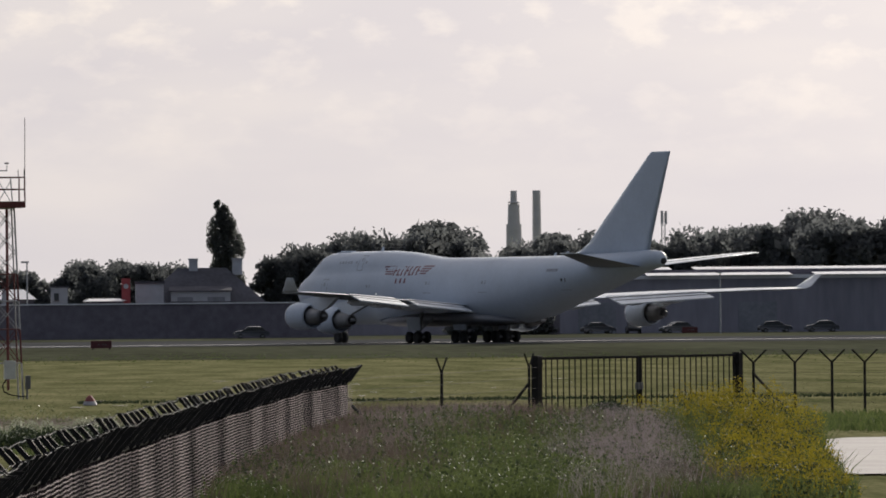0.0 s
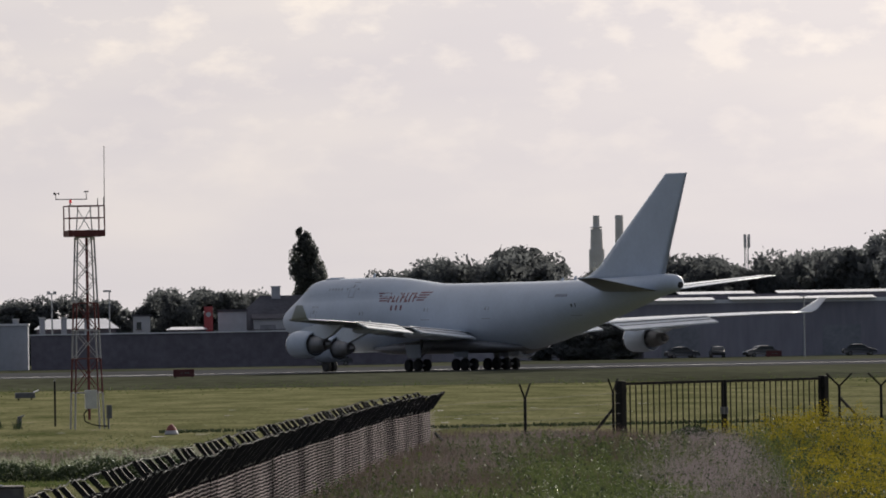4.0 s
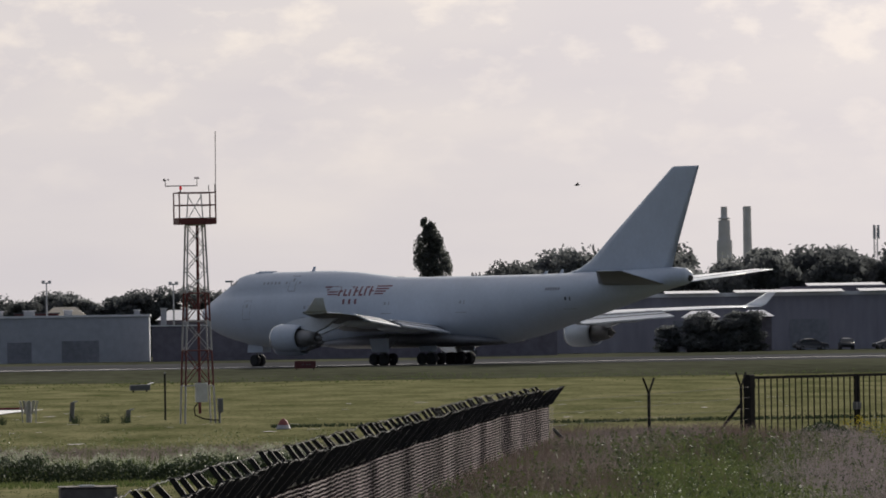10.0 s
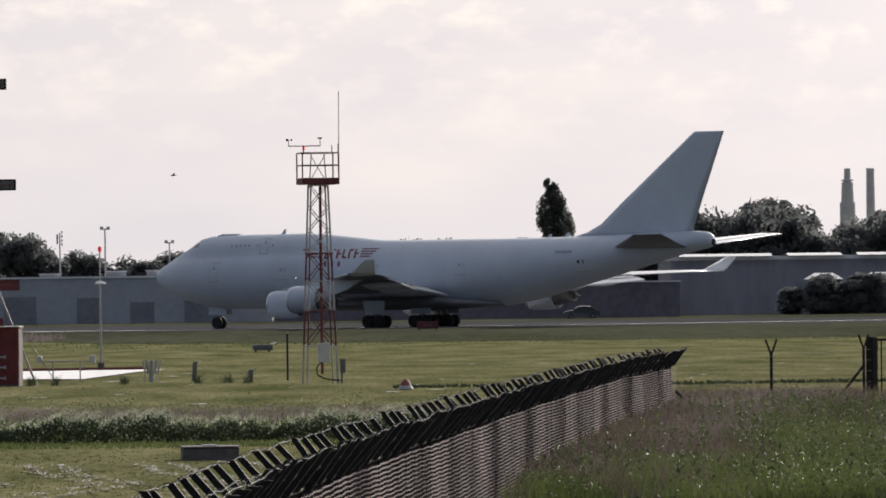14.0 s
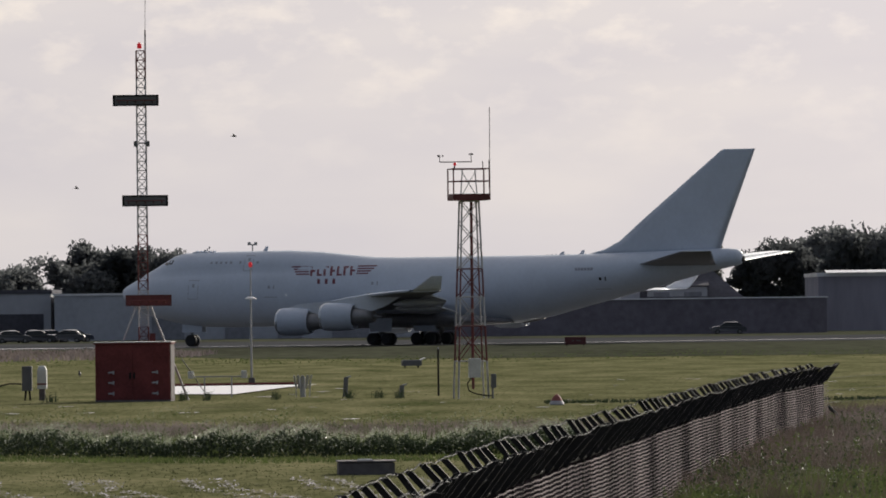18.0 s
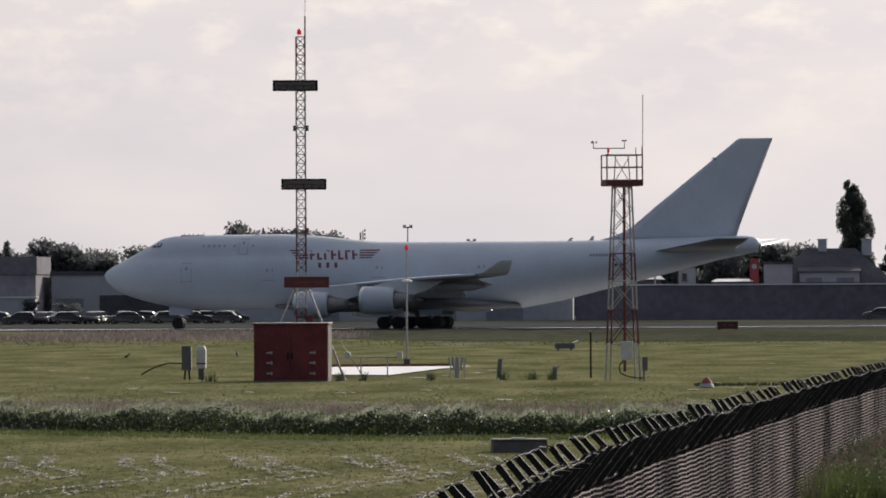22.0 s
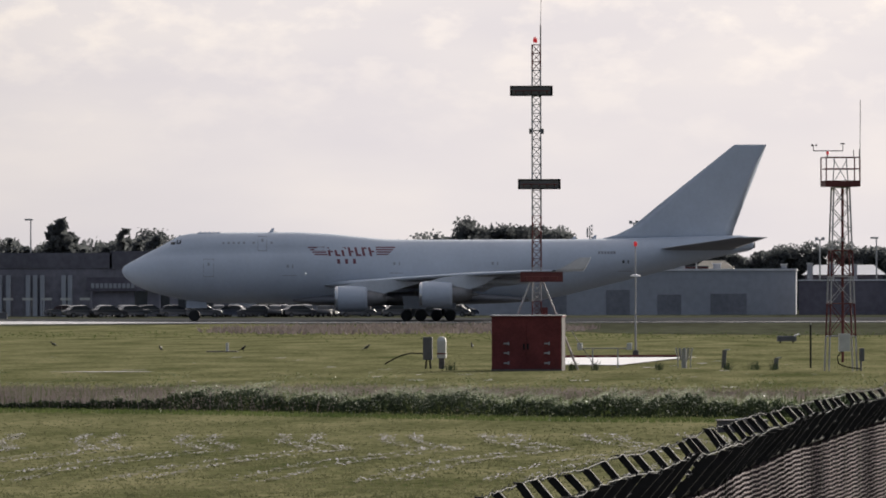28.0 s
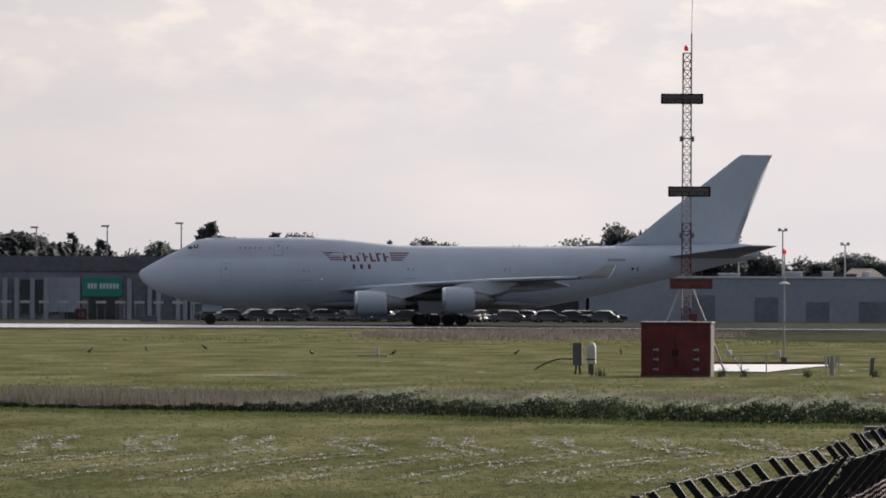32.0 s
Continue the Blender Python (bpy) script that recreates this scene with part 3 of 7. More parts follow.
def foil(le, te, y, z, thick, n=10):
    """A wing section from its leading to its trailing edge, at a span and height."""
    pts = []
    c = te - le
    for i in range(n + 1):
        k = i / n
        t = thick * (1.48 * math.sqrt(k) - 0.63 * k - 1.76 * k * k + 1.42 * k ** 3 - 0.51 * k ** 4) * 1.0
        pts.append((NOSE - le - c * k, y, z + t * 0.62 + 0.004))
    for i in range(n - 1, 0, -1):
        k = i / n
        t = thick * (1.48 * math.sqrt(k) - 0.63 * k - 1.76 * k * k + 1.42 * k ** 3 - 0.51 * k ** 4)
        pts.append((NOSE - le - c * k, y, z - t * 0.42))
    return [Vector(p) for p in pts]


WING = [(0.0, 19.6, 36.6, 3.6, 2.0), (3.1, 22.0, 37.0, 3.85, 1.9), (7.5, 25.8, 37.9, 4.15, 1.4), (12.4, 29.9, 39.3, 4.5, 1.05), (20.0, 36.3, 43.6, 4.92, 0.9), (27.0, 42.5, 47.7, 5.2, 0.72), (30.9, 46.0, 49.7, 5.3, 0.5)]


def wing_at(y):
    return lerp_table([(r[0], *r[1:]) for r in WING], y)


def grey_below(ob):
    """Faces that look down take the second, darker material."""
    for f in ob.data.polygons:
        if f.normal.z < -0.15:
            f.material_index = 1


def plate(bm, pts, thick):
    """A slab over four corners, thickened along its own normal."""
    p = [Vector(q) for q in pts]
    n = (p[1] - p[0]).cross(p[3] - p[0]).normalized() * thick / 2
    loft(bm, [[q - n for q in p], [q + n for q in p]])


def build_engine(parent, y, inlet, zc):
    side = 1 if y > 0 else -1
    ax = NOSE - inlet
    bm = bmesh.new()
    turned(bm, [(0.02, 1.16), (0.0, 1.2), (-0.12, 1.3), (-0.5, 1.36), (-1.5, 1.39), (-2.4, 1.36), (-3.1, 1.27), (-3.45, 1.2), (-3.43, 1.14), (-3.0, 1.1), (-2.3, 1.05), (-2.29, 0.3)], 32, pose(ax, y, zc))
    eng = part("engine", bm, M["white"], parent, "white turbofan nacelle under the wing", True)
    bm = bmesh.new()
    turned(bm, [(0.03, 1.15), (0.05, 1.2), (0.0, 1.26), (-0.26, 1.335), (-0.27, 1.30), (-0.2, 1.13)], 32, pose(ax, y, zc))
    part("intake_lip", bm, M["bare"], eng, "polished metal intake lip", True)
    bm = bmesh.new()
    turned(bm, [(-2.6, 0.9), (-3.6, 0.88), (-4.6, 0.72), (-5.5, 0.52), (-5.48, 0.46), (-5.2, 0.3)], 24, pose(ax, y, zc))
    part("core_nozzle", bm, M["soot"], eng, "dark heat-stained core nozzle", True)
    bm = bmesh.new()
    turned(bm, [(-5.1, 0.3), (-5.6, 0.25), (-6.3, 0.04)], 16, pose(ax, y, zc))
    part("exhaust_plug", bm, M["soot"], eng, "", True)
    bm = bmesh.new()
    turned(bm, [(-0.45, 0.2), (-0.55, 1.15), (-0.62, 1.15), (-0.63, 0.2)], 28, pose(ax, y, zc))
    part("fan", bm, M["dark"], eng, "dark fan face")
    bm = bmesh.new()
    turned(bm, [(0.02, 0.02), (-0.2, 0.22), (-0.5, 0.34), (-0.55, 0.3)], 16, pose(ax, y, zc))
    part("spinner", bm, M["gear"], eng, "", True)
    # pylon up to the wing
    le, te, wz, th = wing_at(abs(y))
    bm = bmesh.new()
    prism(bm, [(ax - 0.8, zc + 1.32), (ax - 2.2, zc + 1.75), (NOSE - le - 0.5, wz + 0.1), (NOSE - le - 3.8, wz - 0.1), (ax - 6.6, zc + 0.95), (ax - 5.0, zc + 0.45), (ax - 3.6, zc + 0.9)], y - 0.2, y + 0.2)
    part("pylon", bm, M["wing"], eng)
    return eng


def wheel_meshes():
    bm = bmesh.new()
    prof = [(-0.22, 0.30), (-0.24, 0.42), (-0.22, 0.56), (-0.14, 0.615), (0.14, 0.615), (0.22, 0.56), (0.24, 0.42), (0.22, 0.30)]
    turned(bm, prof, 22, pose(0, 0, 0, 0, 0, 90))
    tyre = mesh_of(bm, "tyre", M["rubber"], True)
    bm = bmesh.new()
    turned(bm, [(-0.17, 0.06), (-0.2, 0.28), (-0.12, 0.31), (0.12, 0.31), (0.2, 0.28), (0.17, 0.06)], 16, pose(0, 0, 0, 0, 0, 90))
    hub = mesh_of(bm, "hub", M["hub"])
    return tyre, hub


WHEELS = []


def add_wheel(parent, x, y, tyre, hub):
    w = share("wheel", tyre, parent, pose(x, y, 0.615))
    share("hub", hub, w, Matrix.Identity(4))
    WHEELS.append((w, x, y))


def build_bogie(parent, s, y, tyre, hub):
    x = NOSE - s
    bm = bmesh.new()
    tube(bm, (x, y, 0.6), (x - 0.2, y * 0.93, 3.2), 0.19, 12)
    tube(bm, (x, y, 0.9), (x, y, 2.2), 0.25, 12)
    part("gear_leg", bm, M["gear"], parent, "grey landing gear leg", True)
    bm = bmesh.new()
    box(bm, x - 0.95, x + 0.95, y - 0.13, y + 0.13, 0.5, 0.76)
    for dx in (-0.75, 0.75):
        tube(bm, (x + dx, y - 0.62, 0.615), (x + dx, y + 0.62, 0.615), 0.09, 8)
    part("bogie_beam", bm, M["gear"], parent)
    bm = bmesh.new()
    tube(bm, (x, y, 1.3), (x + 1.5, y * 0.85, 2.9), 0.09, 8)
    tube(bm, (x, y, 1.1), (x - 0.3, y * 0.7, 2.6), 0.08, 8)
    part("drag_brace", bm, M["gear"], parent)
    bm = bmesh.new()
    sgn = 1 if y > 0 else -1
    plate(bm, [(x - 1.3, y + sgn * 0.55, 1.35), (x + 1.0, y + sgn * 0.55, 1.35), (x + 1.2, y + sgn * 0.75, 2.7), (x - 1.5, y + sgn * 0.75, 2.7)], 0.05)
    part("gear_door", bm, M["white"], parent)
    for dx in (-0.75, 0.75):
        for dy in (-0.56, 0.56):
            add_wheel(parent, x + dx, y + dy, tyre, hub)


def build_aircraft():
    top = thing("freighter_aircraft", Matrix.Identity(4), "large white four-engined cargo jet with red markings taxiing on the runway", "aircraft")
    bm = bmesh.new()
    ss = []
    for a, b in zip(HULL, HULL[1:]):
        k = max(1, int((b[0] - a[0]) / 1.6))
        ss += [a[0] + (b[0] - a[0]) * i / k for i in range(k)]
    ss.append(HULL[-1][0])
    loft(bm, [hull_ring(s) for s in ss])
    hull = part("fuselage", bm, M["white"], top, "white fuselage with a raised upper deck", True)
    # wing root fairing along the belly
    bm = bmesh.new()
    rings = []
    for s, h, w, zt in ((18.5, 0.3, 1.9, 2.7), (21, 0.75, 2.7, 3.1), (25, 1.0, 3.2, 3.5), (30, 1.1, 3.42, 3.7), (36, 1.05, 3.36, 3.65), (41, 0.7, 2.8, 3.2), (44, 0.3, 2.0, 2.7)):
        ring = []
        for i in range(24):
            a = 2 * math.pi * i / 24
            ca, sa = math.cos(a), math.sin(a)
            ring.append(Vector((NOSE - s, w * math.copysign(abs(sa) ** 0.7, sa), zt - h - 0.1 + 0.72 * h * math.copysign(abs(ca) ** 0.8, ca))))
        rings.append(ring)
    loft(bm, rings)
    part("belly_fairing", bm, M["under"], top, "dull grey belly fairing", True)
    bm = bmesh.new()
    turned(bm, [(NOSE - 68.1, 0.34), (NOSE - 68.52, 0.3), (NOSE - 68.54, 0.1)], 16, pose(0, 0, 8.12))
    part("exhaust_outlet", bm, M["dark"], top, "dark round tail exhaust")
    for side in (1, -1):
        bm = bmesh.new()
        loft(bm, [[Vector((p.x, p.y * side, p.z)) for p in foil(le, te, y, z, th)] for y, le, te, z, th in WING])
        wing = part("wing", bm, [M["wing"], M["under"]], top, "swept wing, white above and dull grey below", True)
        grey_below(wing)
        bm = bmesh.new()
        rings = []
        for y, le, te, z, th in WING[1:]:
            ring = foil(le - 0.015, te, y, z, th * 1.04)
            nose = ring[-1:] + ring[:4]
            rings.append([Vector((p.x, p.y * side, p.z)) for p in nose])
        loft(bm, rings)
        part("leading_edge", bm, M["white"], wing, "bright white leading edge", True)
        # trailing flaps, two panels, slightly lowered
        for y0, y1 in ((3.6, 11.2), (13.0, 21.6)):
            a, b = wing_at(y0), wing_at(y1)
            bm = bmesh.new()
            plate(bm, [(NOSE - a[1] + 0.9, side * y0, a[2] + 0.13), (NOSE - a[1] - 2.0, side * y0, a[2] - 0.72), (NOSE - b[1] - 1.5, side * y1, b[2] - 0.55), (NOSE - b[1] + 0.7, side * y1, b[2] + 0.11)], 0.14)
            flap = part("flap", bm, M["wing"], wing, "lowered flap panel")
            for k, w in ((0.2, 0.05), (0.58, 0.035)):
                bm = bmesh.new()
                p = lambda y, q, sx, j: Vector((NOSE - q[1] + 0.9 * sx - (2.9 * sx) * j, side * y, q[2] + 0.13 - 0.85 * sx * j + 0.085))
                plate(bm, [p(y0, a, 1, k), p(y0, a, 1, k + w), p(y1, b, 0.76, k + w), p(y1, b, 0.76, k)], 0.03)
                part("flap_gap", bm, M["dark"], flap, "dark gap between flap segments")
        for y in (6.2, 9.6, 15.4, 19.0):
            le, te, z, th = wing_at(y)
            bm = bmesh.new()
            turned(bm, [(NOSE - te + 3.6, 0.05), (NOSE - te + 2.6, 0.3), (NOSE - te + 0.6, 0.36), (NOSE - te - 0.6, 0.26), (NOSE - te - 1.7, 0.04)], 12, pose(0, side * y, z - 0.62))
            part("flap_fairing", bm, M["wing"], wing, "", True)
        y0, le, te, z0, th = 30.9, 46.0, 49.7, 5.32, 0.3
        bm = bmesh.new()
        tip = [(le + 0.3, te - 0.1, y0, z0 + 0.02, 0.3), (le + 1.0, te + 0.1, y0 + 0.4, z0 + 0.22, 0.22), (le + 3.1, te + 0.65, y0 + 1.25, z0 + 1.42, 0.1)]
        loft(bm, [[Vector((p.x, p.y * side, p.z)) for p in foil(a, b, y, z, t)] for a, b, y, z, t in tip])
        part("winglet", bm, M["wing"], wing, "upturned winglet", True)
        bm = bmesh.new()
        loft(bm, [[Vector((p.x, p.y * side, p.z)) for p in foil(a, b, y, z, t)] for a, b, y, z, t in
                  ((56.6, 65.8, 0.6, 7.55, 0.85), (58.2, 66.3, 2.2, 7.75, 0.75), (66.3, 69.5, 11.0, 8.9, 0.25))])
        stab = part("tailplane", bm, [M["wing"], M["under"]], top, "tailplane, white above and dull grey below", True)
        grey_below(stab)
        bm = bmesh.new()
        plate(bm, [(NOSE - 64.3, side * 2.4, 7.98), (NOSE - 64.2, side * 2.4, 7.97), (NOSE - 68.4, side * 10.4, 8.92), (NOSE - 68.5, side * 10.4, 8.93)], 0.05)
        part("elevator_seam", bm, M["seam"], stab)
        bm = bmesh.new()
        tube(bm, (NOSE - 46.3, side * 30.95, 5.36), (NOSE - 46.7, side * 31.0, 5.38), 0.07, 6)
        part("tip_lamp", bm, M["glass"], wing, "small dark tip lamp")
    bm = bmesh.new()
    fin = []
    for le, te, z, th in ((51.5, 66.1, 8.75, 0.35), (53.6, 66.1, 9.3, 0.7), (55.2, 66.35, 10.1, 0.85), (57.6, 67.1, 12.1, 0.75), (66.1, 69.75, 18.85, 0.3), (66.4, 69.8, 19.02, 0.16)):
        ring = [Vector((p.x, p.z, z)) for p in foil(le, te, 0, 0, th)]
        mean = [Vector((q.x, (q.y) * (0.5 / 0.62 if q.y > 0 else 0.5 / 0.42), q.z)) for q in ring]
        fin.append(mean)
    loft(bm, fin)
    part("fin", bm, M["white"], top, "tall white tail fin", True)
    for y, inlet, zc in ((11.75, 23.3, 2.45), (20.85, 32.4, 2.9)):
        build_engine(top, y, inlet, zc)
        build_engine(top, -y, inlet, zc)
    tyre, hub = wheel_meshes()
    x = NOSE - 7.85
    bm = bmesh.new()
    tube(bm, (x, 0, 0.6), (x + 0.25, 0, 3.0), 0.13, 12)
    tube(bm, (x, -0.46, 0.615), (x, 0.46, 0.615), 0.08, 8)
    tube(bm, (x + 0.05, 0, 1.4), (x - 1.5, 0, 2.6), 0.07, 8)
    part("nose_gear_leg", bm, M["gear"], top, "grey nose gear leg", True)
    for side in (1, -1):
        bm = bmesh.new()
        plate(bm, [(x + 0.9, side * 0.6, 1.45), (x - 1.3, side * 0.6, 1.45), (x - 1.3, side * 0.5, 2.25), (x + 0.9, side * 0.5, 2.25)], 0.04)
        part("gear_door", bm, M["white"], top)
        add_wheel(top, x, side * 0.38, tyre, hub)
        build_bogie(top, 31.6, side * 5.5, tyre, hub)
        build_bogie(top, 34.8, side * 1.95, tyre, hub)
    bm = bmesh.new()
    tube(bm, (x + 0.25, 0.2, 1.55), (x + 0.3, 0.2, 1.55), 0.09, 8)
    part("taxi_lamp", bm, M["lamp"], top, "lit taxi lamp")
    # windows, doors and markings of both sides
    for side in (1, -1):
        for s0, s1, z0, z1 in ((5.3, 5.8, 8.32, 8.6), (5.9, 6.4, 8.38, 8.8)):
            bm = bmesh.new()
            patch(bm, s0, s1, z0, z1, side, 0.02, 0.25)
            part("cockpit_window", bm, M["glass"], hull, "dark cockpit window")
        for s in (10.95, 11.5, 12.05, 12.6, 13.15, 14.2, 16.15):
            bm = bmesh.new()
            patch(bm, s, s + 0.22, 8.36, 8.6, side, 0.015)
            part("cabin_window", bm, M["seam"], hull)
        for s0, s1, z0, z1 in ((8.9, 10.05, 4.8, 6.75), (14.75, 15.75, 7.6, 9.2)):
            bm = bmesh.new()
            frame_patch(bm, s0, s1, z0, z1, side)
            part("door_outline", bm, M["seam"], hull, "outline of a closed door")
            bm = bmesh.new()
            patch(bm, (s0 + s1) / 2 - 0.13, (s0 + s1) / 2 + 0.13, z0 + (z1 - z0) * 0.62, z0 + (z1 - z0) * 0.62 + 0.34, side, 0.015)
            part("door_window", bm, M["seam"], hull)
        bm = bmesh.new()
        patch(bm, 19.95, 20.02, 5.08, 5.15, side, 0.02, n=1)
        part("side_light", bm, M["lamp"], hull, "small lit side light")
        for s, z in ((18.2, 4.95), (29.7, 5.2), (40.3, 5.2), (54.4, 5.35)):
            bm = bmesh.new()
            patch(bm, s - 0.75, s + 0.75, z - 0.05, z + 0.02, side, n=1)
            part("door_sill", bm, M["seam"], hull)
            bm = bmesh.new()
            patch(bm, s - 0.3, s - 0.05, z + 0.85, z + 1.15, side)
            part("door_window", bm, M["dark"] if s > 50 else M["seam"], hull)
            bm = bmesh.new()
            patch(bm, s + 0.3, s + 0.42, z + 0.8, z + 1.2, side)
            part("door_handle", bm, M["dark"] if s > 50 else M["seam"], hull)
        # the airline's mark as plain bars: a striped wing at either end of slanted strokes
        bm = bmesh.new()
        base, hgt = 7.02, 0.95
        for k in range(4):
            z = base + 0.12 + k * 0.25
            for s0, s1 in ((20.2 + 0.22 * (3 - k), 22.3 - 0.1 * k), (27.6 - 0.04 * k, 29.6 - 0.24 * (3 - k))):
                bm = bmesh.new()
                patch(bm, s0, s1, z, z + 0.14, side, 0.014, n=1)
                part("wing_stripe", bm, M["logo"], hull)
        for k in range(7):
            s = 22.45 + k * 0.74
            bm = bmesh.new()
            patch(bm, s, s + 0.25, base, base + hgt, side, 0.014, -0.25)
            part("name_bar", bm, M["logo"], hull)
            bm = bmesh.new()
            z = base + hgt * (0.42, 0.0, 0.8)[k % 3]
            patch(bm, s + 0.26 - 0.25 * (z - base), s + 0.56 - 0.25 * (z - base), z, z + 0.2, side, 0.014, -0.25, 1)
            part("name_bar", bm, M["logo"], hull)
        for k in range(3):
            s = 23.4 + k * 0.85
            bm = bmesh.new()
            patch(bm, s, s + 0.3, 6.2, 6.72, side, 0.014, -0.12)
            part("name_bar", bm, M["logo"], hull)
        for k in range(6):
            bm = bmesh.new()
            patch(bm, 51.5 + k * 0.33, 51.74 + k * 0.33, 7.2, 7.48, side, 0.014, 0, 1)
            part("registration_bar", bm, M["ink"], hull)
    for s, h in ((15.9, 0.45), (50.8, 0.4), (48.6, 0.3), (52.6, 0.22)):
        zt = lerp_table(HULL, s)[3]
        bm = bmesh.new()
        prism(bm, [(NOSE - s, zt - 0.06), (NOSE - s - 0.5, zt - 0.06), (NOSE - s - 0.6, zt + h), (NOSE - s - 0.35, zt + h)], -0.04, 0.04)
        part("blade_antenna", bm, M["white"], hull)
    zt = lerp_table(HULL, 9.5)[3]
    bm = bmesh.new()
    box(bm, NOSE - 10.7, NOSE - 8.2, -0.5, 0.5, zt - 0.3, zt + 0.02)
    for k in range(5):
        box(bm, NOSE - 10.5 + k * 0.48, NOSE - 10.4 + k * 0.48, -0.3, 0.3, zt + 0.02, zt + 0.13)
    part("antenna_row", bm, M["white"], hull, "low fairing with a row of small blades")
    return top


aircraft = build_aircraft()

# ---- masts, shed and field equipment ----
def lattice(bm_sets, half0, half1, z0, z1, bays, cx, cy, r=0.035, brace=0.02, bands=None):
    """A square lattice column; bm_sets(z) gives the mesh that the stretch at z belongs to."""
    for k in range(bays):
        za, zb = z0 + (z1 - z0) * k / bays, z0 + (z1 - z0) * (k + 1) / bays
        ha, hb = half0 + (half1 - half0) * k / bays, half0 + (half1 - half0) * (k + 1) / bays
        bm = bm_sets((za + zb) / 2)
        ca = [Vector((cx + sx * ha, cy + sy * ha, za)) for sx, sy in ((-1, -1), (1, -1), (1, 1), (-1, 1))]
        cb = [Vector((cx + sx * hb, cy + sy * hb, zb)) for sx, sy in ((-1, -1), (1, -1), (1, 1), (-1, 1))]
        for i in range(4):
            j = (i + 1) % 4
            tube(bm, ca[i], cb[i], r, 6)
            tube(bm, cb[i], cb[j], brace, 5)
            if k % 2:
                tube(bm, ca[i], cb[j], brace, 5)
            else:
                tube(bm, ca[j], cb[i], brace, 5)


def build_glide_mast():
    top = thing("antenna_mast", pose(-14.0, 347, 0, 0, 0, 3), "red and white lattice mast with three dark antenna panels", "antenna mast")
    bands = [(0, 3.0, "mastred"), (3.0, 4.6, "mastwhite"), (4.6, 7.0, "mastred"), (7.0, 10.2, "mastwhite"), (10.2, 11.2, "mastwhite"), (11.2, 14.0, "mastwhite"), (14.0, 15.3, "mastred")]
    sets = {}

    def pick(z):
        for a, b, c in bands:
            if a <= z < b:
                return sets.setdefault((a, c), bmesh.new())
        return sets.setdefault((14.0, "mastred"), bmesh.new())

    lattice(pick, 0.21, 0.19, 0, 15.1, 38, 0, 0, 0.035, 0.018)
    for (a, c), bm in sets.items():
        part("mast_section", bm, M[c], top, "red lattice stretch" if c == "mastred" else "white lattice stretch")
    for z, dx in ((12.95, -0.24), (8.62, 0.12), (4.32, 0.22)):
        bm = bmesh.new()
        box(bm, dx - 0.98, dx + 0.98, -0.42, -0.36, z - 0.22, z + 0.22)
        panel = part("antenna_panel", bm, M["mastred"] if z < 5 else M["darkbox"], top, "dark red reflector panel" if z < 5 else "dark reflector panel")
        bm = bmesh.new()
        box(bm, dx - 0.99, dx + 0.99, -0.45, -0.33, z + 0.18, z + 0.24)
        box(bm, dx - 0.99, dx + 0.99, -0.45, -0.33, z - 0.24, z - 0.18)
        box(bm, dx - 0.99, dx - 0.9, -0.44, -0.34, z - 0.18, z + 0.18)
        box(bm, dx + 0.9, dx + 0.99, -0.44, -0.34, z - 0.18, z + 0.18)
        part("panel_frame", bm, M["signred"] if z < 5 else M["black"], panel)
        bm = bmesh.new()
        for i in range(5):
            tube(bm, (dx - 0.72 + i * 0.36, -0.44, z - 0.12), (dx - 0.72 + i * 0.36, -0.6, z), 0.02, 6)
        tube(bm, (dx - 0.85, -0.6, z), (dx + 0.85, -0.6, z), 0.025, 6)
        part("dipole", bm, M["mastred"], panel)
    for z in (11.1, 6.6):
        bm = bmesh.new()
        for s in (-1, 1):
            tube(bm, (0, -0.2, z), (s * 0.28, -0.2, z), 0.025, 6)
            box(bm, s * 0.28 - 0.06, s * 0.28 + 0.06, -0.28, -0.14, z - 0.14, z + 0.1)
        part("clamp_bracket", bm, M["darkbox"], top)
    bm = bmesh.new()
    turned(bm, [(0, 0.09), (0.1, 0.1), (0.2, 0.09), (0.26, 0.04)], 12, pose(-0.05, 0, 15.2, 0, -90, 0))
    part("obstruction_lamp", bm, M["beacon"], top, "lit red obstruction lamp")
    bm = bmesh.new()
    tube(bm, (0.2, 0, 14.6), (0.2, 0, 16.0), 0.03, 6)
    tube(bm, (0.2, 0, 16.0), (0.23, 0, 17.6), 0.012, 5)
    part("lightning_rod", bm, M["black"], top)
    for sx in (-1, 1):
        bm = bmesh.new()
        tube(bm, (sx * 0.22, -0.22, 4.3), (sx * 1.9, -0.6, 0.0), 0.04, 6)
        tube(bm, (sx * 0.22, 0.22, 4.3), (sx * 1.9, 1.9, 0.0), 0.04, 6)
        part("stay_leg", bm, M["mastwhite"], top)
    bm = bmesh.new()
    box(bm, 0.25, 0.5, -0.3, 0.1, 2.55, 2.9)
    part("junction_box", bm, M["mastred"], top)
    bm = bmesh.new()
    bevelled(bm, -1.3, 1.3, -1.4, 1.4, 0, 0.25, 0.04)
    part("foundation", bm, M["concrete"], top)


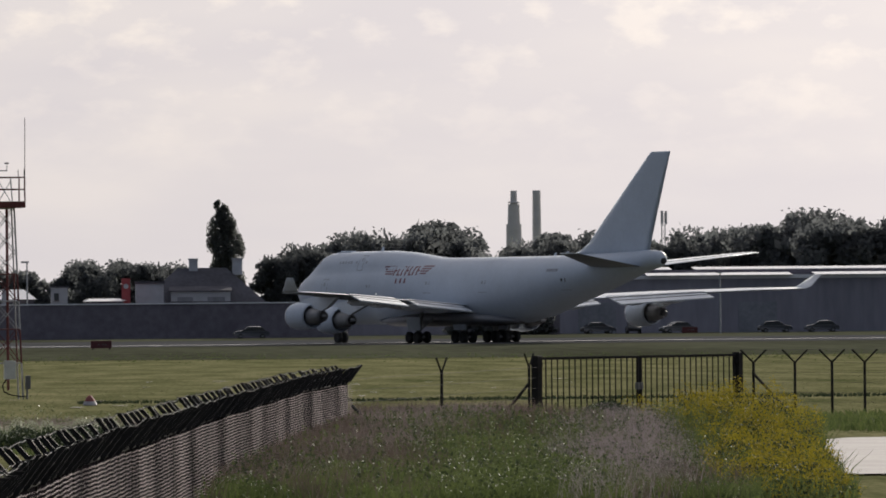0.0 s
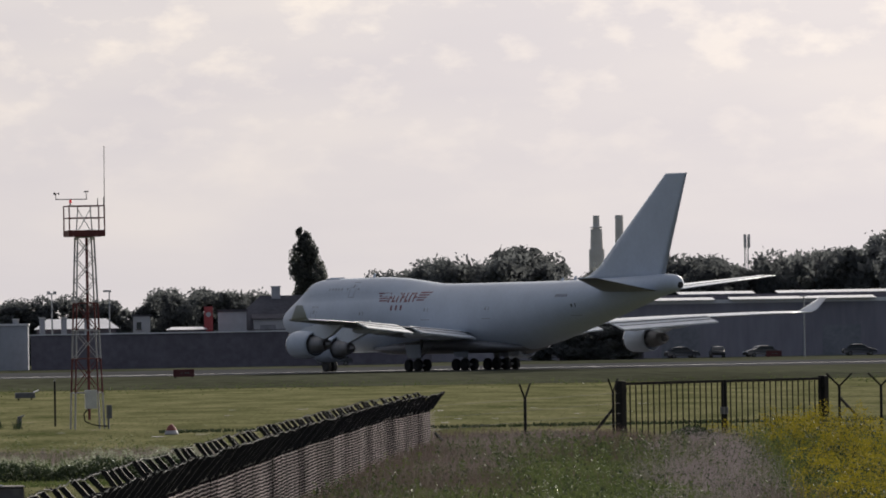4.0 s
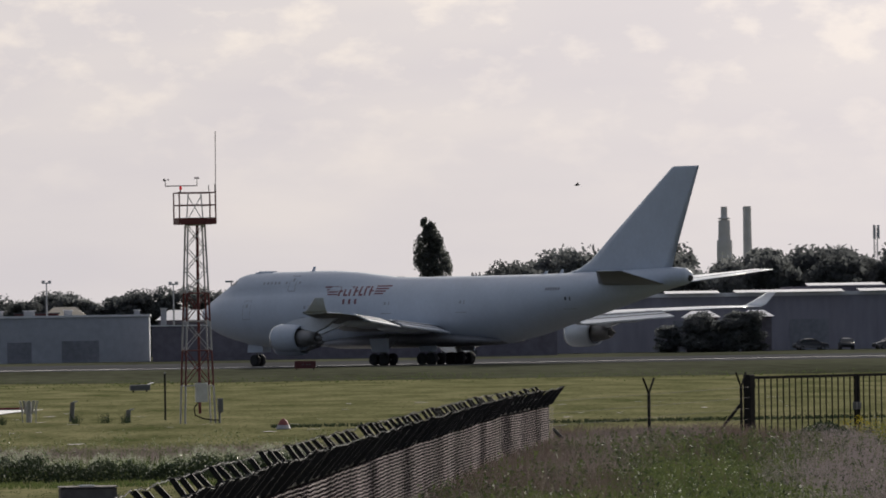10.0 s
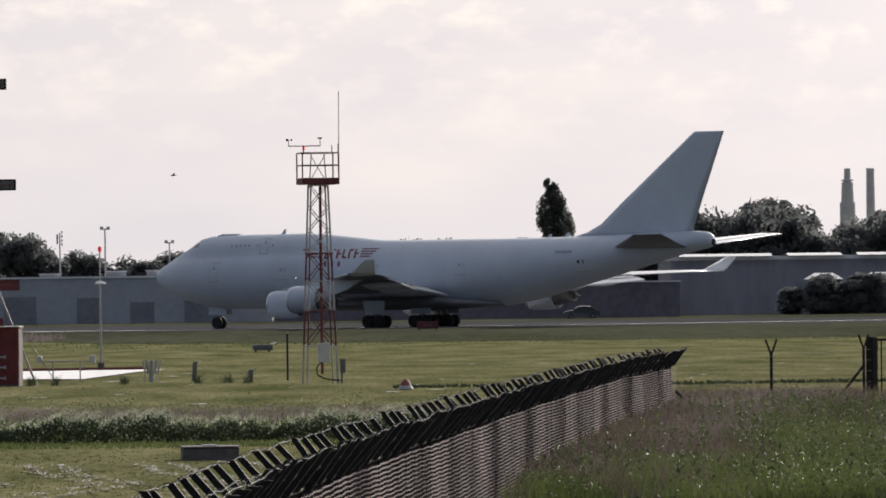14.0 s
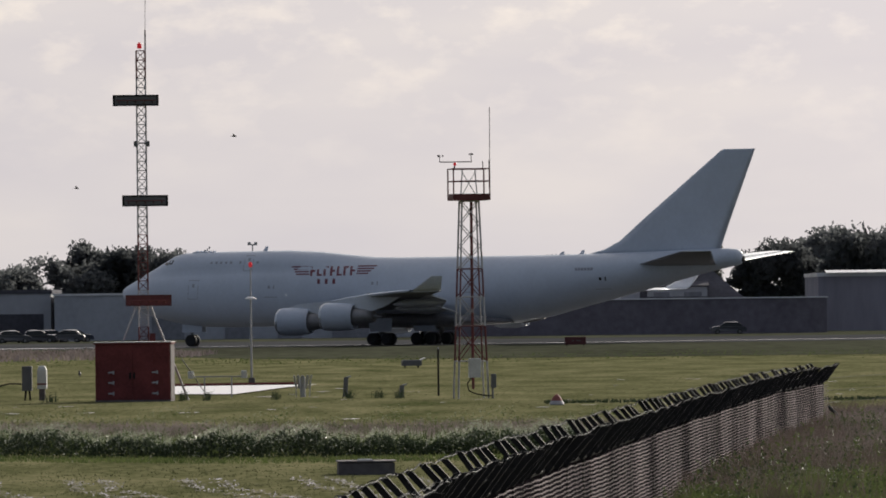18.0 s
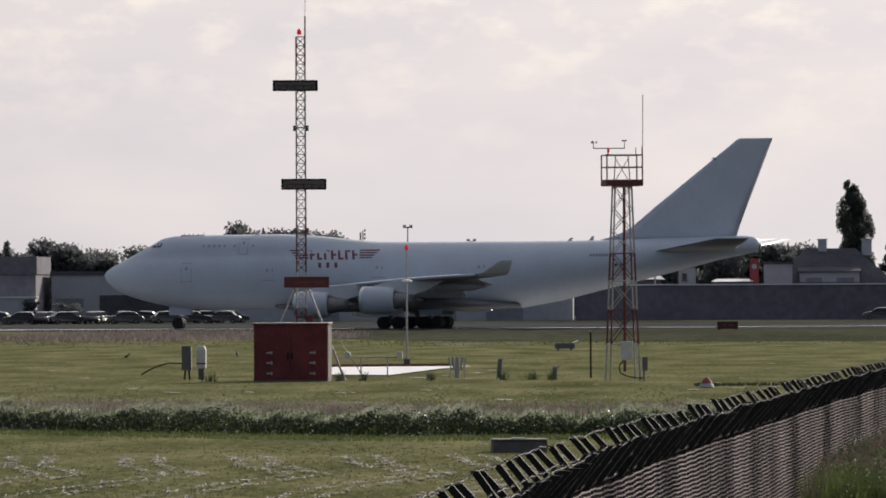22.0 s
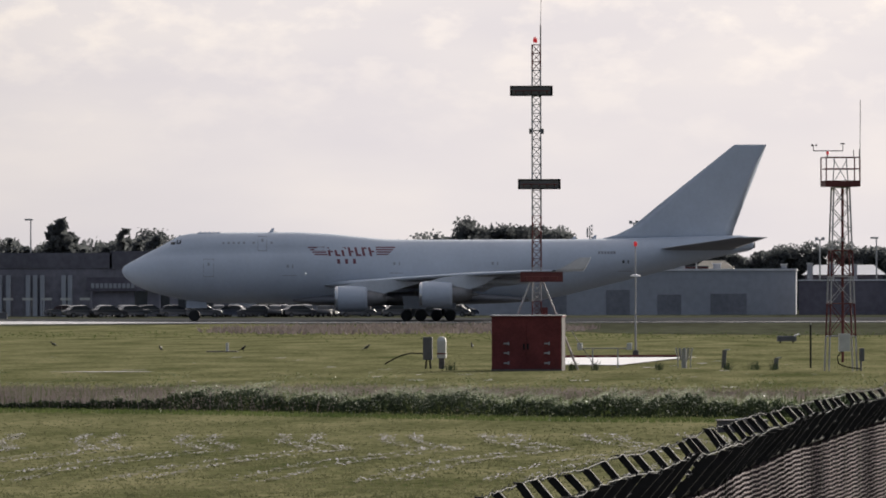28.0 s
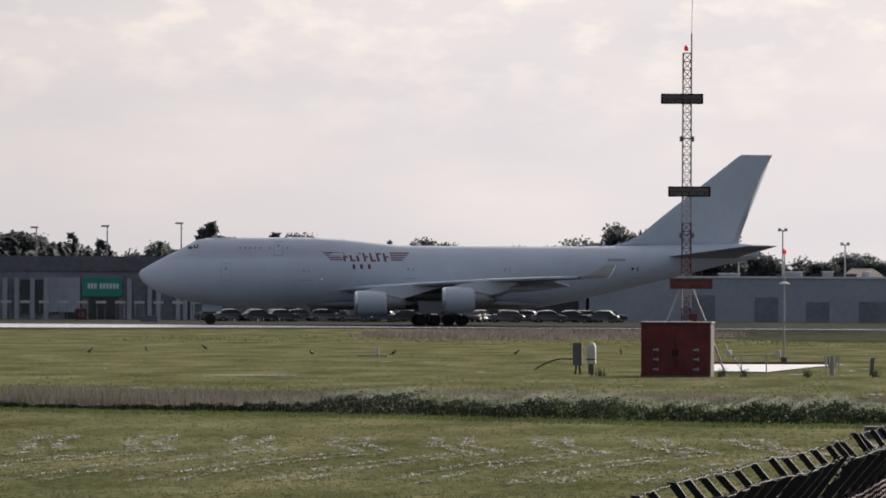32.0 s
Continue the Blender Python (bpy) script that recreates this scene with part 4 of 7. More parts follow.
def build_shed():
    top = thing("equipment_shed", pose(-14.33, 343.1, 0, 0, 0, -1.6), "dark red metal equipment shed with pale hinges on the grass", "shed")
    bm = bmesh.new()
    bevelled(bm, -1.6, 1.6, 0, 2.6, 0.06, 2.46, 0.02)
    body = part("body", bm, M["red"], top, "faded red sheet-metal body")
    bm = bmesh.new()
    box(bm, -1.66, 1.66, -0.06, 2.66, 2.46, 2.53)
    part("roof", bm, M["red"], top)
    bm = bmesh.new()
    box(bm, -1.67, 1.67, -0.07, 2.67, 2.53, 2.56)
    part("roof_edge", bm, M["pad"], top, "pale wet roof sheet")
    for x0, x1 in ((-0.86, -0.01), (0.01, 0.86)):
        bm = bmesh.new()
        box(bm, x0, x1, -0.03, 0.0, 0.15, 2.2)
        d = part("door", bm, M["red"], top, "closed red door leaf")
        bm = bmesh.new()
        box(bm, x0 * 0.2 + 0.02, x0 * 0.2 + 0.1, -0.07, -0.03, 0.98, 1.25)
        part("handle", bm, M["black"], d)
    for x in (-1.05, 0.82):
        for z in (0.32, 0.78, 1.22):
            bm = bmesh.new()
            box(bm, x, x + 0.26, -0.05, -0.004, z, z + 0.07)
            box(bm, x + 0.2, x + 0.26, -0.07, -0.004, z - 0.04, z + 0.11)
            part("hinge", bm, M["mastwhite"], top)
    # a pale sheet over the red side stands in for sunlight on it
    bm = bmesh.new()
    box(bm, 1.604, 1.63, 0.1, 2.5, 0.1, 2.42)
    part("side_panel", bm, M["concrete"], top, "shed side with sunlight put into its pale colour")
    for x in (-1.56, 1.52):
        bm = bmesh.new()
        box(bm, x - 0.03, x + 0.05, -0.025, 0.0, 0.1, 2.44)
        part("corner_post", bm, M["red"], top)
    bm = bmesh.new()
    box(bm, -1.62, 1.62, -0.02, 2.62, 0.0, 0.08)
    part("plinth", bm, M["concrete"], top)


def build_weather_tower():
    top = thing("wind_tower", pose(0.1, 341, 0, 0, 0, 9) @ Matrix.Diagonal((0.9, 0.9, 0.99, 1)), "red and white lattice wind-measuring tower with a railed platform", "tower")
    for k, (z0, z1, c) in enumerate(((0, 1.6, "mastwhite"), (1.6, 3.1, "mastred"), (3.1, 4.35, "mastwhite"), (4.35, 5.55, "mastred"), (5.55, 8.45, "mastwhite"))):
        h = lambda z: 0.72 - 0.32 * z / 8.5
        lab = "red painted" if c == "mastred" else "white painted"
        ca = [Vector((sx * h(z0), sy * h(z0), z0)) for sx, sy in ((-1, -1), (1, -1), (1, 1), (-1, 1))]
        cb = [Vector((sx * h(z1), sy * h(z1), z1)) for sx, sy in ((-1, -1), (1, -1), (1, 1), (-1, 1))]
        n = 1 if k < 4 else 3
        for i in range(4):
            j = (i + 1) % 4
            bm = bmesh.new()
            tube(bm, ca[i], cb[i], 0.045, 6)
            part("leg", bm, M[c], top, lab + " leg")
            bm = bmesh.new()
            tube(bm, cb[i], cb[j], 0.03, 5)
            part("ring_bar", bm, M[c], top)
            if k and i % 2 == 0:
                for q in range(n):
                    a0, a1 = ca[i].lerp(cb[i], q / n), ca[i].lerp(cb[i], (q + 1) / n)
                    b0, b1 = ca[j].lerp(cb[j], q / n), ca[j].lerp(cb[j], (q + 1) / n)
                    for u, w in ((a0, b1), (b0, a1)):
                        bm = bmesh.new()
                        tube(bm, u, w, 0.022, 5)
                        part("cross_brace", bm, M[c], top)
    bm = bmesh.new()
    tube(bm, (0.1, 0, 0.4), (0.1, 0, 8.5), 0.07, 8)
    part("cable_duct", bm, M["mastred"], top)
    bm = bmesh.new()
    box(bm, -0.86, 0.86, -0.86, 0.86, 8.5, 8.56)
    deck = part("platform", bm, M["steel"], top)
    bm = bmesh.new()
    for a, b in (((-0.88, -0.88), (0.88, -0.84)), ((-0.88, 0.84), (0.88, 0.88)), ((-0.88, -0.88), (-0.84, 0.88)), ((0.84, -0.88), (0.88, 0.88))):
        box(bm, a[0], b[0], a[1], b[1], 8.48, 8.76)
    part("toe_board", bm, M["mastred"], deck, "red toe board")
    bm = bmesh.new()
    c = [(-0.86, -0.86), (0.86, -0.86), (0.86, 0.86), (-0.86, 0.86)]
    for i in range(4):
        j = (i + 1) % 4
        tube(bm, (*c[i], 8.5), (*c[i], 9.85), 0.035, 6)
        for z in (9.3, 9.83):
            tube(bm, (*c[i], z), (*c[j], z), 0.028, 6)
    part("railing", bm, M["mastred"], deck, "red railing")
    bm = bmesh.new()
    for s in (-1, 1):
        tube(bm, (s * 0.4, 0, 8.56), (s * 0.3, 0, 9.8), 0.03, 6)
        tube(bm, (s * 0.4, 0, 8.6), (-s * 0.35, 0, 9.75), 0.02, 5)
    part("mast_head", bm, M["steel"], top)
    bm = bmesh.new()
    tube(bm, (0.86, -0.8, 9.0), (0.86, -0.8, 10.2), 0.035, 6)
    tube(bm, (0.88, -0.8, 10.2), (0.9, -0.8, 12.45), 0.018, 6)
    part("whip_antenna", bm, M["black"], top, "tall thin whip antenna")
    bm = bmesh.new()
    tube(bm, (-0.8, -0.8, 9.8), (-0.8, -0.8, 10.12), 0.03, 6)
    tube(bm, (-1.5, -0.8, 10.12), (0.02, -0.8, 10.12), 0.024, 6)
    tube(bm, (-1.5, -0.8, 10.1), (-1.5, -0.8, 10.38), 0.018, 6)
    tube(bm, (0.0, -0.8, 10.1), (0.0, -0.8, 10.4), 0.018, 6)
    tube(bm, (0.55, -0.8, 9.8), (0.55, -0.8, 10.15), 0.02, 6)
    arm = part("sensor_arm", bm, M["black"], top)
    bm = bmesh.new()
    for a in range(3):
        d = Vector((math.cos(a * 2.1), math.sin(a * 2.1), 0)) * 0.14
        tube(bm, (-1.5, -0.8, 10.38), Vector((-1.5, -0.8, 10.38)) + d, 0.008, 4)
        turned(bm, [(-0.03, 0.02), (0.0, 0.05), (0.03, 0.05)], 8, Matrix.Translation(Vector((-1.5, -0.8, 10.38)) + d))
    part("anemometer_cups", bm, M["black"], arm)
    bm = bmesh.new()
    tube(bm, (0.0, -0.8, 10.4), (0.0, -0.8, 10.5), 0.01, 4)
    box(bm, -0.12, 0.1, -0.81, -0.79, 10.42, 10.48)
    part("wind_vane", bm, M["black"], arm)
    bm = bmesh.new()
    turned(bm, [(0, 0.06), (0.1, 0.07), (0.16, 0.03)], 10, pose(-0.78, -0.8, 9.95, 0, -90, 0))
    part("obstruction_lamp", bm, M["beacon"], top, "lit red obstruction lamp")
    bm = bmesh.new()
    bevelled(bm, -0.22, 0.34, -0.95, -0.6, 0.9, 1.72, 0.02)
    part("control_box", bm, M["cabinet"], top, "pale grey control box")
    bm = bmesh.new()
    pts = [Vector((-0.1, -0.8, 0.9)), Vector((-0.3, -0.8, 0.65)), Vector((-0.25, -0.8, 0.35)), Vector((0.1, -0.8, 0.2)), Vector((0.5, -0.8, 0.14)), Vector((0.9, -0.8, 0.12))]
    for a, b in zip(pts, pts[1:]):
        tube(bm, a, b, 0.03, 6)
    part("cable", bm, M["black"], top)
    bm = bmesh.new()
    bevelled(bm, 0.82, 1.06, -0.95, -0.7, 0.45, 1.05, 0.02)
    tube(bm, (0.9, -0.82, 0), (0.9, -0.82, 0.5), 0.05, 6)
    part("side_box", bm, M["darkbox"], top, "dark side box")


build_glide_mast()
build_shed()
build_weather_tower()


# ---- chain-link fence ----
# line of the fence foot from near the viewer to its far corner
FENCE = [(-3.4, 24), (-2.5, 41), (-2.15, 50), (-1.78, 58), (-1.22, 68), (-0.98, 76), (-0.72, 82), (-0.42, 89), (-0.1, 94), (0.72, 108), (2.35, 131), (4.0, 155), (5.6, 176), (7.65, 203), (8.95, 216), (10.1, 228)]
FENCE_TOP = 1.76


def along(path, step):
    """Points every step metres along a line, with its direction."""
    out, left = [], 0.0
    for a, b in zip(path, path[1:]):
        a, b = Vector(a), Vector(b)
        d = (b - a).length
        while left <= d:
            out.append((a + (b - a) * left / d, (b - a).normalized()))
            left += step
        left -= d
    return out


def build_fence():
    top = thing("mesh_fence", Matrix.Identity(4), "dark chain-link security fence with forked arms carrying barbed wire", "fence")
    posts = along(FENCE, 2.05)
    bm = bmesh.new()
    tube(bm, (0, 0, 0), (0, 0, FENCE_TOP), 0.035, 6)
    post = mesh_of(bm, "post", M["black"])
    arms = []
    for s in (-1, 1):
        bm = bmesh.new()
        w = 0.045 if s > 0 else 0.07
        loft(bm, [[Vector((x, s * (y + o), z)) for x, y, z in ((-0.06, 0, -0.06), (0.06, 0, -0.06), (0.05, 0.4, 0.43), (-0.05, 0.4, 0.43))] for o in (-w, w)])
        arms.append(mesh_of(bm, "arm", M["black"]))
    tops = []
    rng = random.Random(4)
    for k, (p, d) in enumerate(posts):
        share("post", post, top, Matrix.Translation((p.x - d.y * 0.05, p.y + d.x * 0.05, 0)))
        yaw = Matrix.Rotation(math.atan2(d.y, d.x), 4, "Z")
        dz = rng.uniform(-0.025, 0.025)
        for a in arms:
            share("arm", a, top, Matrix.Translation((p.x, p.y, FENCE_TOP + dz)) @ yaw @ Matrix.Rotation(radians(rng.uniform(-4, 4)), 4, "X"))
        tops.append((p, Vector((-d.y, d.x)), dz))
    # barbed wires at the tips and half way down the arms, wavering between the posts
    for side in (-1, 1):
        for k in (0.97, 0.5):
            bm = bmesh.new()
            for (p, n, z), (q, m, w) in zip(tops, tops[1:]):
                a = Vector((p.x + side * n.x * 0.4 * k, p.y + side * n.y * 0.4 * k, FENCE_TOP + z + 0.44 * k))
                b = Vector((q.x + side * m.x * 0.4 * k, q.y + side * m.y * 0.4 * k, FENCE_TOP + w + 0.44 * k))
                pts = [a.lerp(b, i / 6) + Vector((0, 0, rng.uniform(-0.016, 0.014) if 0 < i < 6 else 0)) for i in range(7)]
                for u, v in zip(pts, pts[1:]):
                    tube(bm, u, v, 0.0065, 4)
                for i in range(1, 6):
                    c = pts[i]
                    tube(bm, c + Vector((-0.02, 0, -0.03)), c + Vector((0.02, 0, 0.03)), 0.005, 3)
            part("barbed_wire", bm, M["barb"], top, "dull barbed wire")
    # screening cloth behind the mesh, and the top rail
    bm = bmesh.new()
    lo, hi = [], []
    for p, d in along(FENCE, 1.1):
        n = Vector((-d.y, d.x)) * (rng.uniform(-0.02, 0.03) + 0.05)
        lo.append(bm.verts.new((p.x + n.x, p.y + n.y, 0.02)))
        hi.append(bm.verts.new((p.x + n.x, p.y + n.y, FENCE_TOP - 0.02)))
    for i in range(len(lo) - 1):
        bm.faces.new((lo[i], lo[i + 1], hi[i + 1], hi[i]))
    cloth = part("screen_cloth", bm, M["screen"], top, "dark cloth behind the mesh")
    mod = cloth.modifiers.new("thickness", "SOLIDIFY")
    mod.thickness = 0.01
    bm = bmesh.new()
    for (p, n, z), (q, m, w) in zip(tops, tops[1:]):
        tube(bm, (p.x, p.y, FENCE_TOP - 0.04), (q.x, q.y, FENCE_TOP - 0.04), 0.03, 6)
    part("top_rail", bm, M["black"], top)
    # the woven mesh: level wires that waver, and thin uprights
    pts = along(FENCE, 0.3)
    V, F = [], []
    for k in range(26):
        z = 0.06 + k * 0.0632
        for i, (p, d) in enumerate(pts):
            w = 0.007 * math.sin(i * 0.9 + k * 0.35) + (0.010 if i % 2 else -0.010) + 0.010 * math.sin(i * 0.13 + k * 0.2)
            h = 0.0053 * (1 + 0.8 * math.sin(i * 0.21) * math.sin(i * 0.057 + 1.3))
            V += [(p.x + d.y * 0.05, p.y - d.x * 0.05, z + w - h), (p.x + d.y * 0.049, p.y - d.x * 0.049, z + w + h)]
            if i:
                b = len(V)
                F.append((b - 4, b - 2, b - 1, b - 3))
    ob = new("mesh", from_arrays("mesh", np.array(V), np.array(F), M["meshwire"]))
    ob.parent = top
    tagged(ob, "woven wire mesh", kind="stuff")
    mod = ob.modifiers.new("thickness", "SOLIDIFY")
    mod.thickness = 0.006


def build_far_fence():
    """The fence that goes on from the corner to and past the gate, on posts with forked tops."""
    line = [(10.1, 228), (13.75, 244), (18.1, 264)]
    right = [(26.4, 274), (28.9, 272.5), (32, 271), (36, 270), (45, 269), (60, 268)]
    top = thing("forked_post_fence", Matrix.Identity(4), "thin wire fence on dark posts with forked tops", "fence")
    bm = bmesh.new()
    tube(bm, (0, 0, 0), (0, 0, 1.86), 0.05, 6)
    for s in (-1, 1):
        tube(bm, (0, 0, 1.82), (s * 0.46, 0, 2.28), 0.035, 6)
    post = mesh_of(bm, "forked_post", M["black"])
    spots = [(13.75, 244.5), (17.8, 263)] + [(26.55, 273.8), (27.95, 273), (29.2, 272.3), (30.3, 271.7), (31.6, 271.2), (33, 270.8), (34.6, 270.4), (37, 269.9), (40, 269.5)]
    for x, y in spots:
        share("forked_post", post, top, pose(x, y, 0, 0, 0, 4 if x > 20 else 66))
    for a, b in (((17.8, 263, 1.28), (16.72, 262.5, 0.0)), ((10.15, 228.5, 1.0), (11.0, 227.6, 0.1)), ((26.6, 274, 1.4), (27.6, 272, 0.1))):
        bm = bmesh.new()
        tube(bm, a, b, 0.05, 6)
        part("brace", bm, M["black"], top)
    for path in (line, right):
        for z in (0.4, 0.75, 1.1, 1.45, 1.8):
            bm = bmesh.new()
            for a, b in zip(path, path[1:]):
                tube(bm, (*a, z), (*b, z), 0.004, 4)
            part("strand", bm, M["wire"], top)
    for z, o in ((2.28, 0.33), (2.28, -0.33)):
        bm = bmesh.new()
        for a, b in zip(right, right[1:]):
            tube(bm, (a[0] + o, a[1], z), (b[0] + o, b[1], z), 0.005, 4)
        part("strand", bm, M["wire"], top)


def build_gate():
    a, b = Vector((18.2, 265)), Vector((26.1, 275))
    d = b - a
    yaw = math.degrees(math.atan2(d.y, d.x))
    w = d.length
    top = thing("barred_gate", pose(a.x, a.y, 0, 0, 0, yaw), "closed black steel double gate with upright bars", "gate")
    for x in (0.0, w):
        bm = bmesh.new()
        bevelled(bm, x - 0.14, x + 0.14, -0.14, 0.14, 0, 2.2, 0.015)
        part("gate_post", bm, M["black"], top, "square black gate post")
    for x0, x1 in ((0.2, w / 2 - 0.05), (w / 2 + 0.05, w - 0.2)):
        bm = bmesh.new()
        for z in (0.15, 2.05):
            box(bm, x0, x1, -0.035, 0.035, z, z + 0.09)
        for x in (x0, x1 - 0.09):
            box(bm, x, x + 0.09, -0.034, 0.034, 0.15, 2.13)
        leaf = part("gate_leaf", bm, M["black"], top, "barred gate leaf")
        bm = bmesh.new()
        tube(bm, (0, 0, 0.2), (0, 0, 2.08), 0.024, 6)
        bar = mesh_of(bm, "bar", M["black"])
        for z in (0.4, 1.8):
            bm = bmesh.new()
            hx = x0 if x0 < 1 else x1
            tube(bm, (hx, -0.06, z), (hx, -0.06, z + 0.16), 0.05, 8)
            part("hinge", bm, M["black"], leaf)
        bm = bmesh.new()
        cx = x1 - 0.05 if x0 < 1 else x0 + 0.05
        bevelled(bm, cx - 0.06, cx + 0.06, -0.07, 0.07, 0.95, 1.2, 0.01)
        part("lock_box", bm, M["darkbox"], leaf, "grey lock box")
        n = 17
        for i in range(1, n):
            share("bar", bar, leaf, pose(x0 + (x1 - x0) * i / n, 0, 0))


build_fence()
build_far_fence()
build_gate()

# ---- the far side: trees and buildings ----
def crown_points(rng, n, blobs):
    """Places for leaves on the skin and inside of a heap of rounded clumps."""
    out = []
    vol = np.array([b[3] * b[4] * b[5] for b in blobs]) ** 0.7
    pick = rng.choice(len(blobs), n, p=vol / vol.sum())
    B = np.array(blobs)[pick]
    u = rng.normal(0, 1, (n, 3))
    u /= np.linalg.norm(u, axis=1)[:, None]
    r = rng.uniform(0.6, 1.0, n) ** 0.5 * rng.choice([1.0, 1.12, 0.85], n)
    p = B[:, :3] + u * B[:, 3:6] * r[:, None]
    # a few leaves stand on twigs that break the outline
    twig = rng.uniform(0, 1, n) < 0.05
    out = np.stack([rng.normal(0, 0.12, n), rng.normal(0, 0.12, n), rng.uniform(0.0, 0.4, n)], 1) * B[:, 3:4]
    p[twig] += out[twig]
    return p


def build_tree(seed, height, width, shape="broad", n=2600, size=0.42):
    rng = np.random.default_rng(seed)
    blobs = []
    if shape == "poplar":
        # two leaders that part half way up, clad in upright sprays
        for lean, tall, wide, count in ((-0.17, 1.0, 0.30, 58), (0.2, 0.84, 0.29, 46)):
            for k in range(count):
                u = (k + rng.uniform(0, 1)) / count
                z = height * (0.1 + 0.86 * tall * u)
                w = width * wide * (0.8 + 0.28 * math.sin(math.pi * min(1.0, 0.2 + 0.7 * u))) * (1 - 0.5 * max(0.0, u - 0.82) / 0.18)
                a, r = rng.uniform(0, 2 * math.pi), w * math.sqrt(rng.uniform(0.0, 0.75))
                b = w * rng.uniform(0.26, 0.42) + 0.12
                blobs.append((width * lean * (0.55 + 0.3 * u) + r * math.cos(a) - 0.02 * z + 0.3, r * math.sin(a), z, b, b, b * 1.9))
    elif shape == "spired":
        # several upright leaders of uneven height
        for lead in range(6):
            cx, cy = width * rng.uniform(-0.3, 0.3), width * rng.uniform(-0.3, 0.3)
            tall = height * (1.0 if lead == 0 else rng.uniform(0.68, 0.95))
            for k in range(13):
                u = (k + 0.5) / 13
                w = width * 0.24 * (1.05 - u) ** 0.7
                a = rng.uniform(0, 2 * math.pi)
                r = w * rng.uniform(0.2, 0.9)
                b = w * rng.uniform(0.4, 0.7) + 0.1
                blobs.append((cx * (1 - 0.3 * u) + r * math.cos(a), cy + r * math.sin(a), tall * (0.1 + 0.86 * u), b, b, b * 1.2))
    else:
        for k in range(44):
            a, r = rng.uniform(0, 2 * math.pi), width * 0.5 * rng.uniform(0.1, 0.8)
            z = height * rng.uniform(0.08, 0.88)
            lim = 1 - max(0, (z / height - 0.6)) * 1.2
            s = width * rng.uniform(0.09, 0.22)
            blobs.append((r * math.cos(a) * lim, r * math.sin(a) * lim, z, s, s, s * 0.8))
    top = thing("tree", Matrix.Identity(4), "dark broad-crowned tree on the far side of the airfield", "tree", "trees along the far edge")
    bm = bmesh.new()
    h = height * 0.45
    tube(bm, (0, 0, -0.1), (0.1, 0, h), height * 0.022, 8, height * 0.014)
    for k in range(5):
        b = blobs[int(rng.integers(len(blobs)))]
        tube(bm, (0.05, 0, h * rng.uniform(0.6, 1.0)), b[:3], height * 0.011, 5, height * 0.004)
    part("trunk", bm, M["bark"], top)
    c = crown_points(rng, n, blobs)
    v, f = leaves(rng, c, size)
    # larger sprays deep in the crown close it against the light
    B = np.array(blobs)[rng.integers(len(blobs), size=n // 8)]
    v2, f2 = leaves(rng, B[:, :3] + rng.normal(0, 0.3, (len(B), 3)) * B[:, 3:6], size * 2.5)
    v, f = np.concatenate([v, v2]), np.concatenate([f, f2 + len(v)])
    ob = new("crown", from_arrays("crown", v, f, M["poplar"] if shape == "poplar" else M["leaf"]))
    ob.parent = top
    return top


def scaled(x, y, z, rz, s):
    return pose(x, y, z, 0, 0, rz) @ Matrix.Diagonal((*s, 1))


